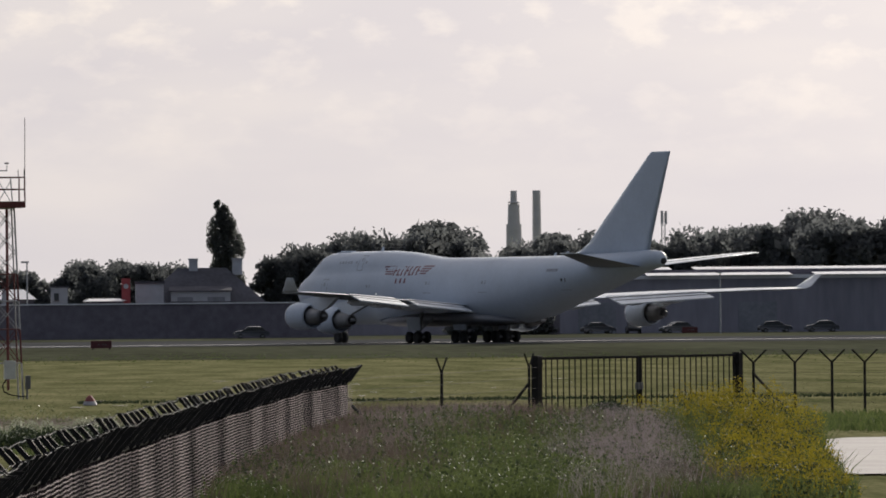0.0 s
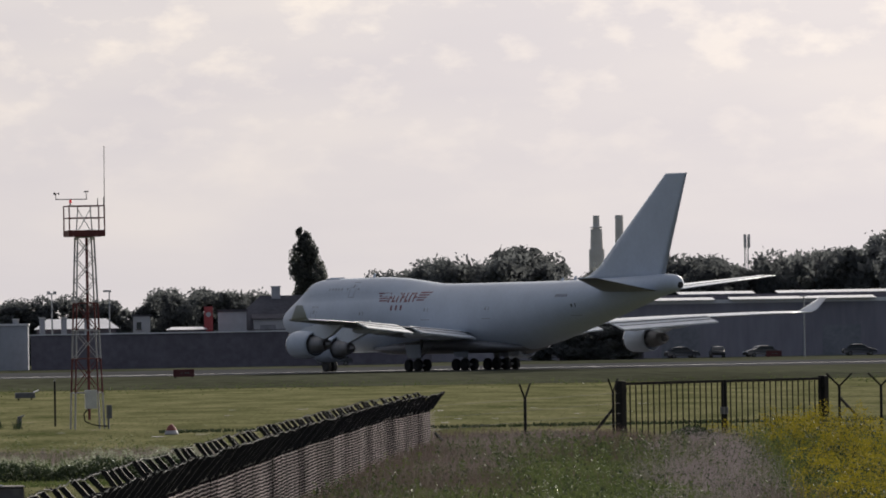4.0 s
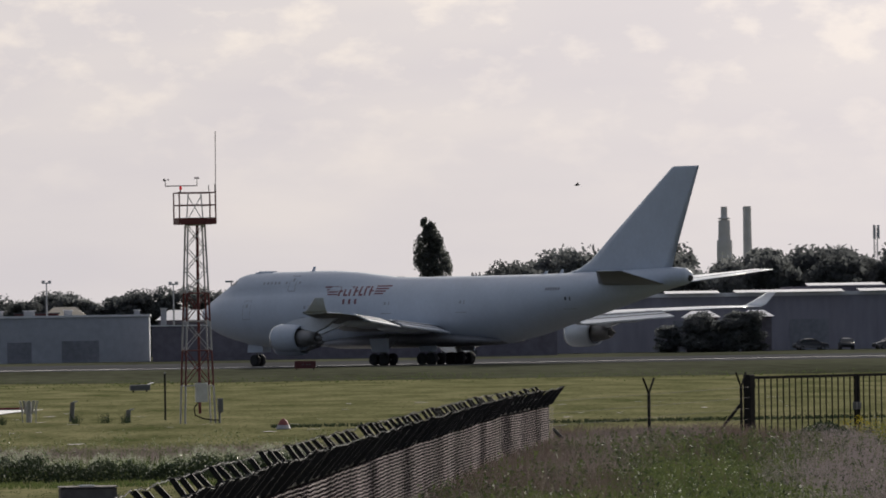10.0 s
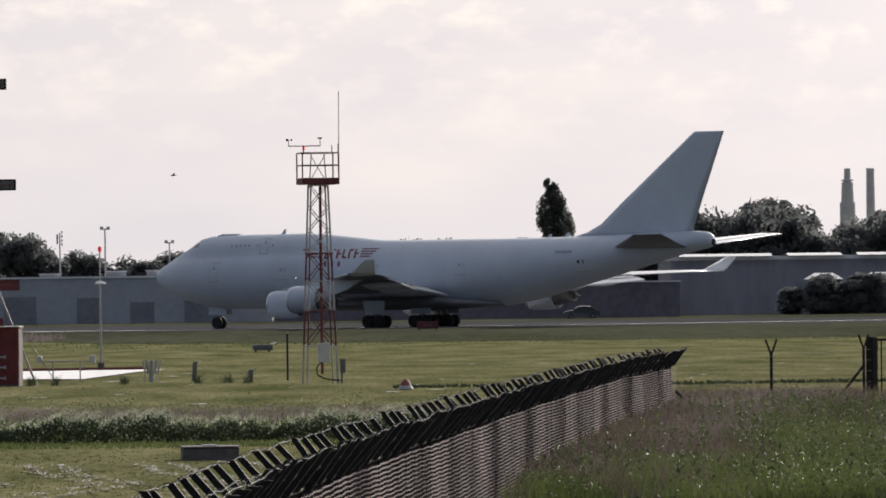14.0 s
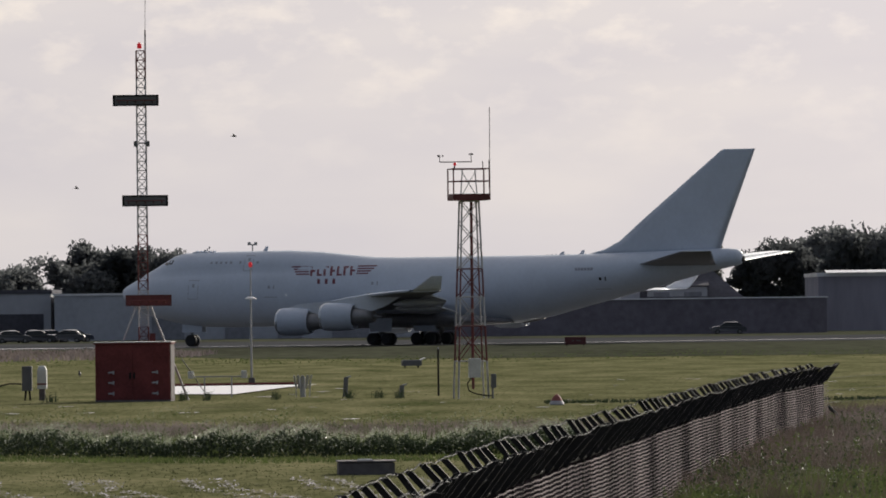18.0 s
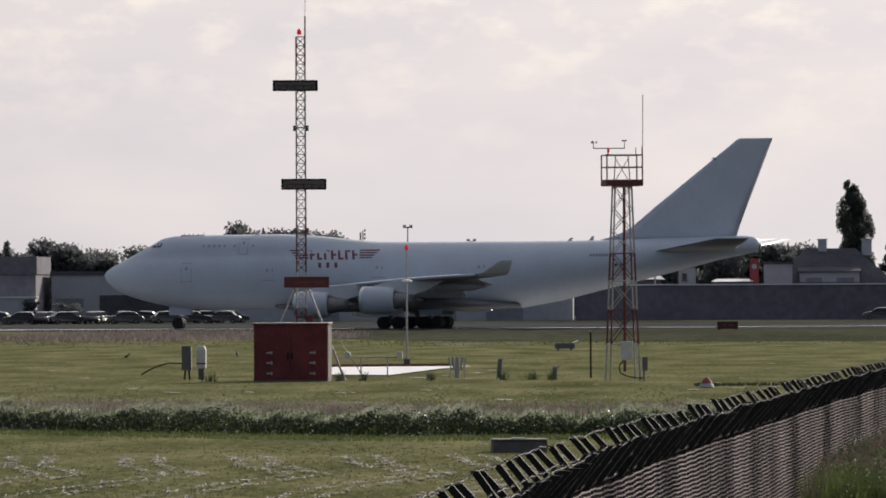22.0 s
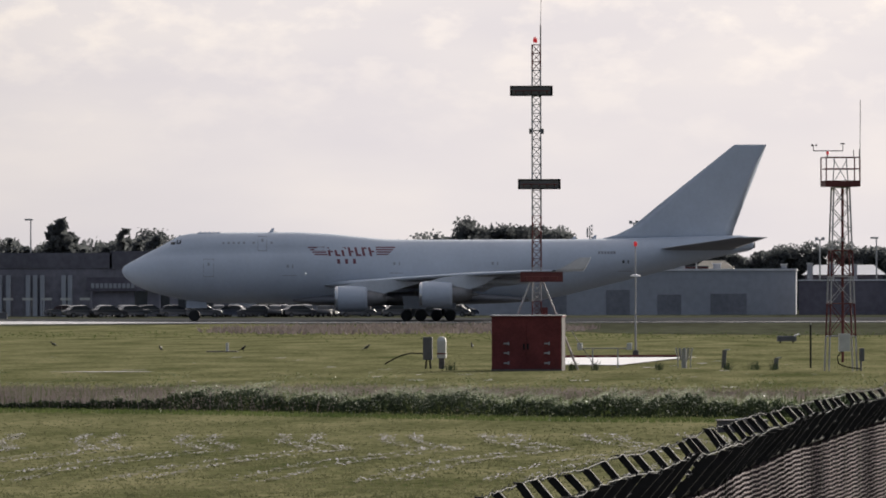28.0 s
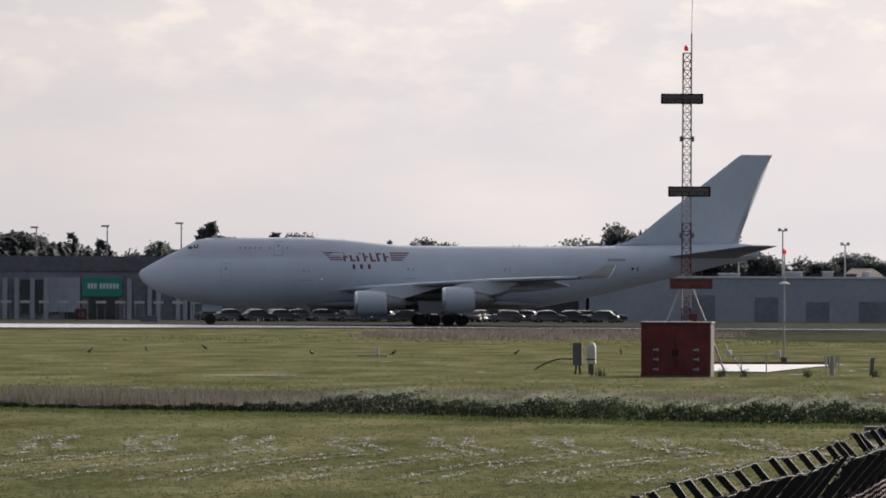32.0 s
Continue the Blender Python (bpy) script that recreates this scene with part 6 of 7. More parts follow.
def build_thicket():
    """The rank growth on the viewer's side of the fence."""
    rng = np.random.default_rng(12)

    def spots(n, y0, y1, x1):
        y = 1 / rng.uniform(1 / y1, 1 / y0, n)
        lo = np.array([fence_x(v) for v in y]) + 0.3
        return np.stack([lo + rng.uniform(0, 1, n) * (np.minimum(x1, 0.098 * y) - lo), y, np.zeros(n)], 1)

    def lush(p):
        """How green and tall the growth is, from drifts over the ground."""
        drift = 0.72 + 0.3 * np.sin(p[:, 0] * 1.1 + 0.03 * p[:, 1]) * np.sin(p[:, 1] * 0.13 + p[:, 0] * 0.3) + 0.2 * np.sin(p[:, 0] * 3.1 + p[:, 1] * 0.31)
        gap = p[:, 0] - np.interp(p[:, 1], [c[1] for c in FENCE], [c[0] for c in FENCE])
        swathe = (p[:, 0] + 0.65) / (p[:, 1] + 8.6) + 0.0045 * np.sin(p[:, 1] * 0.11 + 1) + 0.003 * np.sin(p[:, 1] * 0.31 + p[:, 0] * 2)
        dry = 0.75 * np.clip((0.057 - swathe) / 0.012, 0, 1) * np.clip((p[:, 1] - 150) / 45, 0.25, 1)
        bank = np.clip((swathe - 0.073) / 0.006, 0, 1) * np.clip((0.0905 - swathe) / 0.004, 0, 1)
        return drift - 0.3 * np.exp(-gap / 1.2) - 0.55 * np.clip((p[:, 1] - 214) / 25, 0, 1) - 0.6 * np.clip(dry + 0.75 * bank, 0, 1)

    p = clumped(rng, spots(22000, 140, 240, 24), 5, 0.07)
    p = p[rng.uniform(0.05, 0.95, len(p)) < lush(p) + 0.1]
    v, f = blades(rng, p, 0.62, 0.014, 0.28)
    stuff("rank_grass", "tall rank green grass before the fence", "grass", v, f, M["weed"])
    q = spots(80000, 140, 246, 23)
    k = lush(q)
    q[:, 2] = rng.uniform(0.1, 1, len(q)) * (0.25 + 0.6 * np.clip(k, 0, 1))
    q = q[rng.uniform(0, 0.9, len(q)) < k + 0.05]
    v, f = leaves(rng, q, 0.034)
    stuff("leafy_weeds", "leafy green weeds among the rank grass", "weeds", v, f, M["weed"])
    q = spots(30000, 140, 248, 23)
    q[:, 2] = rng.uniform(0.05, 0.8, len(q)) * 0.45
    v, f = leaves(rng, q, 0.045)
    stuff("dark_weeds", "dark leaves deep in the rank grass", "weeds", v, f, M["hedge"])
    q = spots(14000, 140, 246, 20)
    q = q[rng.uniform(0, 1, len(q)) < lush(q)]
    q[:, 2] = rng.uniform(0.35, 0.8, len(q))
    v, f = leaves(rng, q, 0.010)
    stuff("wet_leaf_tips", "pale leaf tips painted as glints in the rank grass", "leaves", v, f, M["glossy"])
    # taller leafy stalks that stand out of the rest
    q = np.concatenate([spots(1700, 140, 225, 18), spots(1100, 200, 228, 17)])
    q = q[rng.uniform(0.1, 0.9, len(q)) < lush(q) + 0.05]
    tall = rng.uniform(0.6, 1.15, len(q))
    stems = [q]
    for _ in range(34):
        u = rng.uniform(0.25, 1.0, len(q))
        c = q + np.stack([rng.normal(0, 0.09, len(q)) * (1.2 - u), rng.normal(0, 0.12, len(q)), tall * u], 1)
        stems.append(c)
    c = np.concatenate(stems[1:])
    # a share of darker leaves stands in for shading within each plant
    dark = rng.uniform(0, 1, len(c)) < 0.3
    v, f = leaves(rng, c[dark], 0.034)
    stuff("stalk_leaves", "dark leaves painted as shading on tall weed stalks", "weeds", v, f, M["hedge"])
    v, f = leaves(rng, c[~dark], 0.032)
    stuff("stalk_leaves", "bright green leaves on tall weed stalks", "weeds", v, f, M["weed"])
    v, f = blades(rng, q, 0.95, 0.012, 0.1)
    stuff("stalks", "upright green weed stalks", "weeds", v, f, M["weed"])
    # brown stems in drifts along the fence and its corner
    y = 1 / rng.uniform(1 / 232, 1 / 150, 5200)
    foot = np.stack([np.array([fence_x(v) for v in y]) + 0.12 + rng.gamma(1.6, 0.42, len(y)), y, np.zeros(len(y))], 1)
    for n, h, mat in ((0, 0.78, "brush"), (1, 0.7, "reed"), (2, 0.6, "weed")):
        v, f = blades(rng, clumped(rng, foot[n::3], 4, 0.12), h, 0.012, 0.28)
        stuff("fence_foot_weeds", "tangled dry weeds leaning on the fence foot", "weeds", v, f, M[mat])
    q = np.repeat(foot[::4], 5, 0) + rng.normal(0, 1, (len(foot[::4]) * 5, 3)) * np.array([0.12, 0.3, 0.0])
    q[:, 2] = rng.uniform(0.1, 0.75, len(q))
    v, f = leaves(rng, q, 0.03)
    stuff("fence_foot_leaves", "dark leaves among the weeds at the fence foot", "weeds", v, f, M["hedge"])
    q = spots(6500, 140, 225, 17)
    q = q[rng.uniform(0.1, 0.8, len(q)) > lush(q) + 0.12]
    p = np.concatenate([clumped(rng, spots(3600, 205, 258, 17.5), 5, 0.12), clumped(rng, spots(2300, 165, 225, 9.5), 4, 0.12), clumped(rng, q, 4, 0.1)])
    v, f = blades(rng, p, 0.82, 0.012, 0.22)
    stuff("brown_stems", "brown dry stems near the fence corner", "weeds", v, f, M["brush"])
    # feathery mauve drifts by the fence corner
    for cx, cy, rx, ry, n, h in ((18.2, 234, 1.0, 16, 1300, 0.7), (11.2, 222, 1.7, 20, 3000, 0.85), (14.0, 240, 1.5, 12, 1900, 0.75), (9.0, 192, 1.1, 26, 2200, 0.75)):
        y = rng.normal(cy, ry * 0.5, n)
        p = np.stack([rng.normal(cx, rx * 0.55, n) + 0.08 * (y - cy), y, np.zeros(n)], 1)
        p = p[(p[:, 0] > np.array([fence_x(t) for t in y]) + 0.3) & (y > 140) & (y < 256)]
        v, f = blades(rng, clumped(rng, p, 5, 0.1), h, 0.013, 0.4)
        stuff("grey_weeds", "mauve drift of dry feathery weeds", "weeds", v, f, M["reed"])
    # the tall lilac-grey bank beside the yellow bushes
    y = rng.uniform(140, 224, 5200)
    w = np.clip(rng.normal(0.0808, 0.0042, len(y)) + 0.002 * np.sin(y * 0.17), 0.07, 0.09)
    swell = 0.7 + 0.25 * np.sin(y * 0.21 + w * 300) + 0.2 * np.sin(y * 0.53 + w * 700)
    p = np.stack([w * (y + 8.6) - 0.65, y, np.zeros(len(y))], 1)
    stays = rng.uniform(0, 1, len(y)) < np.clip(swell, 0.25, 1) * np.clip((y - 120) / 70, 0.4, 1)
    p, swell = p[stays], swell[stays]
    v, f = blades(rng, clumped(rng, p, 4, 0.12), 0.88, 0.009, 0.3)
    stuff("lilac_stems", "tall lilac-grey bank of dry feathery weeds", "weeds", v, f, M["lilac"])
    crown = np.repeat(p, 9, 0) + rng.normal(0, 1, (len(p) * 9, 3)) * np.array([0.13, 0.3, 0.0])
    crown[:, 2] = np.repeat(swell, 9) * rng.uniform(0.15, 1.15, len(crown)) ** 0.7
    v, f = leaves(rng, crown, 0.019)
    stuff("lilac_heads", "fine dry seed heads of the lilac-grey bank", "weeds", v, f, M["lilac"])
    v, f = leaves(rng, crown[::5] * np.array([1, 1, 0.85]), 0.034)
    stuff("bank_leaves", "dark leaves inside the lilac-grey bank", "weeds", v, f, M["hedge"])
    q, k = ellipse_spots(rng, 5000, 18.75, 240, 0.7, 6)
    q[:, 2] = rng.uniform(0.1, 1.0, len(q)) * (0.5 + 0.5 * np.sqrt(k))
    v, f = leaves(rng, q, 0.05)
    tagged(new("dark_bush", from_arrays("dark_bush", v, f, M["hedge"])), "small dark leafy bush before the gate", "bush")
    p, k = ellipse_spots(rng, 3000, 29, 250, 4.5, 18, 0.1)
    v, f = blades(rng, p, 0.3, 0.03, 0.4)
    stuff("dark_grass", "dark grass beside a wet path", "grass", v, f, M["weed"])


def build_mustard():
    rng = np.random.default_rng(15)
    for cx, cy, rx, ry, h, n in ((18.45, 191, 1.5, 11, 1.85, 21000), (16.2, 163, 1.35, 8, 1.15, 11000), (15.1, 150, 1.35, 8, 0.95, 9000), (19.6, 216, 1.3, 9, 1.6, 8000), (17.3, 176, 1.35, 8, 1.45, 11000), (20.2, 246, 1.0, 6, 0.95, 1300)):
        p, k = ellipse_spots(rng, n, cx, cy, rx, ry)
        lim = h * (0.45 + 0.55 * np.sqrt(np.clip(k * 1.6, 0, 1))) * (1 + 0.14 * np.sin(p[:, 0] * 5) * np.sin(p[:, 1] * 0.7))
        z = lim * rng.uniform(0.12, 1, n) ** 0.6
        top = thing("mustard_bush", pose(cx, cy, 0), "dense yellow-flowering mustard bush in rank grass", "bush", "yellow bushes")
        d = np.array([cx, cy, 0])
        heads = np.stack([p[:, 0], p[:, 1], z], 1)[: n // 14] - d
        c = np.repeat(heads, 14, 0) + rng.normal(0, 1, (len(heads) * 14, 3)) * np.array([0.075, 0.11, 0.07])
        v, f = leaves(rng, c, 0.026)
        ob = new("blossom", from_arrays("blossom", v, f, M["mustard"]))
        ob.parent = top
        m = n // 5
        v, f = blades(rng, p[:m] - d, h * 0.7, 0.016, 0.25)
        ob = new("stem_clump", from_arrays("stem_clump", v, f, M["weed"]))
        ob.parent = top
        # dark foliage, also painting the shadows between the flower heads
        v, f = leaves(rng, np.stack([p[:, 0], p[:, 1], z * 0.85], 1)[: n // 3] - d, 0.04)
        ob = new("foliage", from_arrays("foliage", v, f, M["hedge"]))
        ob.parent = top


def build_puddles():
    """Water standing in the wheel tracks of the near field."""
    rng = random.Random(9)
    V, F = [], []

    def pool(x, y, rx, ry, tilt=0.0):
        b = len(V)
        k = 10
        for i in range(k):
            a = 2 * math.pi * i / k
            r = rng.uniform(0.6, 1.15)
            V.append((x + rx * r * math.cos(a), y + ry * r * math.sin(a), 0.045 + tilt * (1 + math.sin(a)) * ry))
        F.append(tuple(range(b, b + k)))

    # pairs of wheel tracks that hook round where the mower turned, swath by swath
    hook = [(0.0, 187.5), (0.35, 183.5), (0.6, 178), (1.55, 172), (2.1, 168.5), (1.2, 162), (0.5, 156), (0.0, 148), (-0.2, 138)]
    for k in range(-12, 9):
        for off in (0.0, 0.78):
            x0 = -14.5 + 2.62 * k + off
            if x0 > fence_x(180) - 3.2:
                continue
            for (xa, ya), (xb, yb) in zip(hook, hook[1:]):
                n = int(22 + 8 * abs(yb - ya) / 4)
                for i in range(n):
                    u = (i + rng.random()) / n
                    if math.sin(k * 2.1 + ya * 0.7 + u * 7 + off) > 0.0:
                        bend = 1.0 + 0.03 * k
                        pool(x0 + (xa + (xb - xa) * u) * bend + rng.gauss(0, 0.13), ya + (yb - ya) * u - 0.12 * k + rng.gauss(0, 0.5), rng.uniform(0.01, 0.03), rng.uniform(0.03, 0.09), rng.uniform(0.02, 0.2))
    for k in range(90):
        y = rng.uniform(275, 420)
        pool(rng.uniform(-0.12, 0.08) * y, y, rng.uniform(0.1, 0.5), rng.uniform(0.2, 0.9))
    pool(-33.5, 338, 2.4, 1.1)
    U, W = [], []
    for k in range(-12, 9):
        for off in (0.0, 0.78):
            x0 = -14.5 + 2.62 * k + off
            if x0 > fence_x(180) - 3.2:
                continue
            for (xa, ya), (xb, yb) in zip(hook, hook[1:]):
                for i in range(24):
                    u = rng.random()
                    x, y = x0 + (xa + (xb - xa) * u) * (1.0 + 0.03 * k) + rng.gauss(0, 0.11), ya + (yb - ya) * u - 0.12 * k + rng.gauss(0, 0.4)
                    rx, ry, b = rng.uniform(0.025, 0.085), rng.uniform(0.08, 0.26), len(U)
                    for j in range(8):
                        a, r = 2 * math.pi * j / 8, rng.uniform(0.55, 1.2)
                        U.append((x + rx * r * math.cos(a), y + ry * r * math.sin(a), 0.038 + 0.0002 * (i % 8)))
                    W.append(tuple(range(b, b + 8)))
    stuff("mud_tracks", "paired tracks of trodden wet mud in the grass", "mud", np.array(U), np.array(W), M["mud"])
    stuff("puddles", "rain puddles glinting in the grass", "puddle", np.array(V), np.array(F), M["water"])


build_field_grass()
build_hedge()
build_thicket()
build_mustard()
build_puddles()


# ---- small things in the field ----
def build_pad():
    bm = bmesh.new()
    sheet(bm, [(-13.4, 366), (-10.6, 363), (-8.9, 391), (-7.6, 404), (-14.9, 402)], 0.06)
    tagged(part("concrete_pad", bm, M["pad"]), "rain-wet concrete pad beside the shed, pale with painted sky glare", "pavement", kind="structure")
    bm = bmesh.new()
    for (ax, ay), (bx, by) in zip(((-14.9, 402.5), (-11, 403.6)), ((-11, 403.6), (-8.2, 404.4))):
        tube(bm, (ax, ay, 0.1), (bx, by, 0.1), 0.09, 6)
    tagged(part("pad_kerb", bm, M["red"]), "low dark red kerb along the far edge of the pad", "kerb", kind="structure")
    bm = bmesh.new()
    sheet(bm, [(18.9, 172), (30, 172), (34, 214), (34, 226), (24, 220), (21.2, 211), (20.2, 195)], 0.05)
    tagged(part("path", bm, M["path"]), "pale wet path beyond the bushes", "path", kind="structure")


def build_block():
    top = thing("concrete_block", pose(-2.45, 192, 0, 0, 0, 3), "weathered grey concrete drain chamber in mown grass", "chamber")
    bm = bmesh.new()
    bevelled(bm, -0.66, 0.66, -0.6, 0.9, 0, 0.3, 0.03)
    part("chamber", bm, M["concrete"], top, "grey weathered sides")
    bm = bmesh.new()
    bevelled(bm, -0.69, 0.69, -0.63, 0.93, 0.304, 0.328, 0.01)
    part("lid", bm, M["concrete"], top, "flat weathered lid")
    bm = bmesh.new()
    bevelled(bm, -0.2, 0.15, -0.3, 0.2, 0.332, 0.36, 0.01)
    part("hatch", bm, M["cement"], top)


def build_cone():
    top = thing("marker_cone", pose(3.45, 316, 0) @ Matrix.Diagonal((0.85, 0.85, 0.85, 1)), "squat red and white airfield marker cone", "marker")
    bm = bmesh.new()
    turned(bm, [(0.02, 0.34), (0.06, 0.34), (0.2, 0.27)], 16, pose(0, 0, 0, 0, -90, 0))
    part("base", bm, M["mastwhite"], top, "white lower band")
    bm = bmesh.new()
    turned(bm, [(0.2, 0.272), (0.36, 0.19), (0.46, 0.1), (0.5, 0.03)], 16, pose(0, 0, 0, 0, -90, 0))
    part("top", bm, M["orange"], top, "faded red top")
    bm = bmesh.new()
    bevelled(bm, -0.3, 0.3, -0.3, 0.3, 0, 0.03, 0.005)
    part("foot_plate", bm, M["darkbox"], top)


def build_pole():
    top = thing("dark_post", pose(-1.33, 353, 0), "slim black upright post in the grass", "post")
    bm = bmesh.new()
    tube(bm, (0, 0, 0), (0, 0, 2.05), 0.045, 8)
    part("shaft", bm, M["black"], top)
    bm = bmesh.new()
    tube(bm, (0, 0, 2.05), (0, 0, 2.12), 0.03, 8)
    part("cap", bm, M["steel"], top)


def build_lamp_pole():
    top = thing("lamp_pole", pose(-11.0, 407, 0), "pale pole with a red lamp and a white reflector plate", "lamp pole")
    bm = bmesh.new()
    tube(bm, (0, 0, 0), (0, 0, 6.0), 0.06, 10, 0.035)
    part("shaft", bm, M["mastwhite"], top)
    bm = bmesh.new()
    turned(bm, [(6.0, 0.07), (6.1, 0.1), (6.22, 0.09), (6.28, 0.04)], 12, pose(0, 0, 0, 0, -90, 0))
    part("red_lamp", bm, M["beacon"], top, "lit red lamp")
    bm = bmesh.new()
    turned(bm, [(4.36, 0.05), (4.38, 0.28), (4.45, 0.26), (4.51, 0.06)], 16, pose(0, 0, 0, 0, -90, 0))
    part("reflector_plate", bm, M["tinroof"], top, "white disc half way up")
    bm = bmesh.new()
    bevelled(bm, -0.16, 0.16, -0.16, 0.16, 0, 0.4, 0.02)
    part("base", bm, M["concrete"], top)


def build_field_cabinets():
    top = thing("field_cabinet", pose(-19.35, 352.6, 0), "dark grey field cabinet with a drooping black pipe", "cabinet")
    bm = bmesh.new()
    bevelled(bm, -0.24, 0.2, -0.2, 0.2, 0.42, 1.5, 0.02)
    part("housing", bm, M["darkbox"], top)
    bm = bmesh.new()
    for x in (-0.12, 0.12):
        tube(bm, (x, 0, 0), (x * 0.6, 0, 0.45), 0.05, 6)
    part("leg", bm, M["black"], top)
    bm = bmesh.new()
    pts = [Vector((-0.2, 0, 0.72)), Vector((-0.8, 0, 0.74)), Vector((-1.3, 0, 0.62)), Vector((-1.75, 0, 0.4)), Vector((-2.05, 0, 0.22))]
    for a, b in zip(pts, pts[1:]):
        tube(bm, a, b, 0.035, 6)
    part("pipe", bm, M["black"], top)
    top = thing("field_cabinet", pose(-18.7, 352.3, 0), "white field cabinet with a domed lid", "cabinet")
    bm = bmesh.new()
    loft(bm, [[Vector((x * k, y * k, z)) for x, y in ((-0.2, -0.2), (0.2, -0.2), (0.22, 0.2), (-0.22, 0.2))] for k, z in ((1, 0.5), (1, 1.32), (0.75, 1.46), (0.3, 1.52))])
    part("housing", bm, M["cabinet"], top)
    bm = bmesh.new()
    box(bm, -0.205, 0.205, -0.206, -0.2, 0.68, 0.75)
    part("label_strip", bm, M["red"], top, "red strip")
    bm = bmesh.new()
    bevelled(bm, -0.13, 0.13, -0.13, 0.13, 0, 0.5, 0.02)
    part("plinth", bm, M["concrete"], top)


def build_instruments():
    top = thing("sensor_stand", pose(-12.0, 356, 0), "low white tube stand with two small sensor heads", "instrument")
    bm = bmesh.new()
    tube(bm, (-0.2, 0, 0.92), (2.0, 0, 0.92), 0.03, 6)
    for x in (0.3, 1.5):
        tube(bm, (x, 0, 0), (x, 0, 0.92), 0.03, 6)
    part("frame", bm, M["mastwhite"], top)
    for x in (-0.3, 2.05):
        bm = bmesh.new()
        bevelled(bm, x - 0.13, x + 0.13, -0.13, 0.13, 0.85, 1.18, 0.03)
        part("sensor_head", bm, M["cabinet"], top, "grey sensor head")
    bm = bmesh.new()
    tube(bm, (-0.7, -0.2, 1.75), (0.4, -0.4, 0.1), 0.02, 6)
    part("brace", bm, M["darkbox"], top)
    top = thing("rain_gauge", pose(-7.3, 353.5, 0), "slatted metal rain gauge screen on a post", "instrument")
    for i in range(12):
        a = 2 * math.pi * i / 12
        bm = bmesh.new()
        plate(bm, [(0.3 * math.cos(a - 0.14), 0.3 * math.sin(a - 0.14), 0.38), (0.3 * math.cos(a + 0.14), 0.3 * math.sin(a + 0.14), 0.38),
                   (0.44 * math.cos(a + 0.14), 0.44 * math.sin(a + 0.14), 0.95), (0.44 * math.cos(a - 0.14), 0.44 * math.sin(a - 0.14), 0.95)], 0.01)
        part("slat", bm, M["steel"], top)
    bm = bmesh.new()
    tube(bm, (0, 0, 0), (0, 0, 0.9), 0.12, 12)
    part("gauge", bm, M["steel"], top)
    for i in range(3):
        a = 2 * math.pi * i / 3 + 0.5
        bm = bmesh.new()
        tube(bm, (0.33 * math.cos(a), 0.33 * math.sin(a), 0), (0.4 * math.cos(a), 0.4 * math.sin(a), 0.9), 0.02, 6)
        part("leg", bm, M["steel"], top)
    for x, y, h in ((-5.45, 354, 0.85), (-2.95, 351, 0.5)):
        top = thing("stake", pose(x, y, 0, 0, 4, 0), "weathered wooden stake in the grass", "stake")
        bm = bmesh.new()
        bevelled(bm, -0.1, 0.1, -0.1, 0.1, 0, h, 0.015)
        part("post", bm, M["darkbox"], top)
        bm = bmesh.new()
        tube(bm, (0.02, 0, h), (0.22, 0, h + 0.05), 0.03, 6)
        part("peg", bm, M["steel"], top)
    top = thing("runway_light_unit", pose(-3.55, 510, 0, 0, 0, 8), "low grey light unit lying in the field", "light unit")
    bm = bmesh.new()
    bevelled(bm, -0.7, 0.55, -0.35, 0.35, 0.12, 0.5, 0.06)
    part("housing", bm, M["darkbox"], top)
    bm = bmesh.new()
    plate(bm, [(0.3, -0.3, 0.42), (0.8, -0.3, 0.62), (0.8, 0.3, 0.62), (0.3, 0.3, 0.42)], 0.05)
    part("visor", bm, M["tinroof"], top, "bright wet visor")
    for x in (-0.5, 0.35):
        bm = bmesh.new()
        tube(bm, (x, 0, 0), (x, 0, 0.2), 0.05, 6)
        part("leg", bm, M["black"], top)
    top = thing("marker_stub", pose(-36.2, 447, 0), "small pale marker stub in the field", "marker")
    bm = bmesh.new()
    tube(bm, (0, 0, 0), (0, 0, 0.55), 0.1, 10, 0.08)
    part("stub", bm, M["cabinet"], top)
    bm = bmesh.new()
    bevelled(bm, -1.2, 0.6, -0.6, 0.6, 0, 0.06, 0.01)
    part("slab", bm, M["concrete"], top)


def build_taxi_signs():
    for x, y, yaw in ((9.9, 740, 4), (87.7, 992, 6), (-109, 925, 0), (-96, 880, 0)):
        top = thing("taxiway_sign", pose(x, y, 0, 0, 0, yaw), "low red taxiway sign box on short legs", "sign", "taxiway signs")
        w, h = (0.98, 0.85) if x > -100 else (0.75, 1.5)
        bm = bmesh.new()
        bevelled(bm, -w, w, -0.12, 0.12, 0.15, h, 0.03)
        part("box", bm, M["darkbox"] if x == -96 else M["signred"], top)
        bm = bmesh.new()
        box(bm, -w + 0.12, w - 0.12, -0.135, -0.122, 0.28, h - 0.14)
        part("face", bm, M["darkbox"] if x == -96 else M["signred"], top)
        for k in (-0.3, 0.1, 0.35):
            bm = bmesh.new()
            box(bm, k * w, k * w + 0.14, -0.145, -0.137, 0.45, h - 0.3)
            part("legend_bar", bm, M["darkbox"], top)
        for s in (-0.8, 0.8):
            bm = bmesh.new()
            tube(bm, (s * w, 0, 0), (s * w, 0, 0.2), 0.05, 6)
            part("leg", bm, M["black"], top)


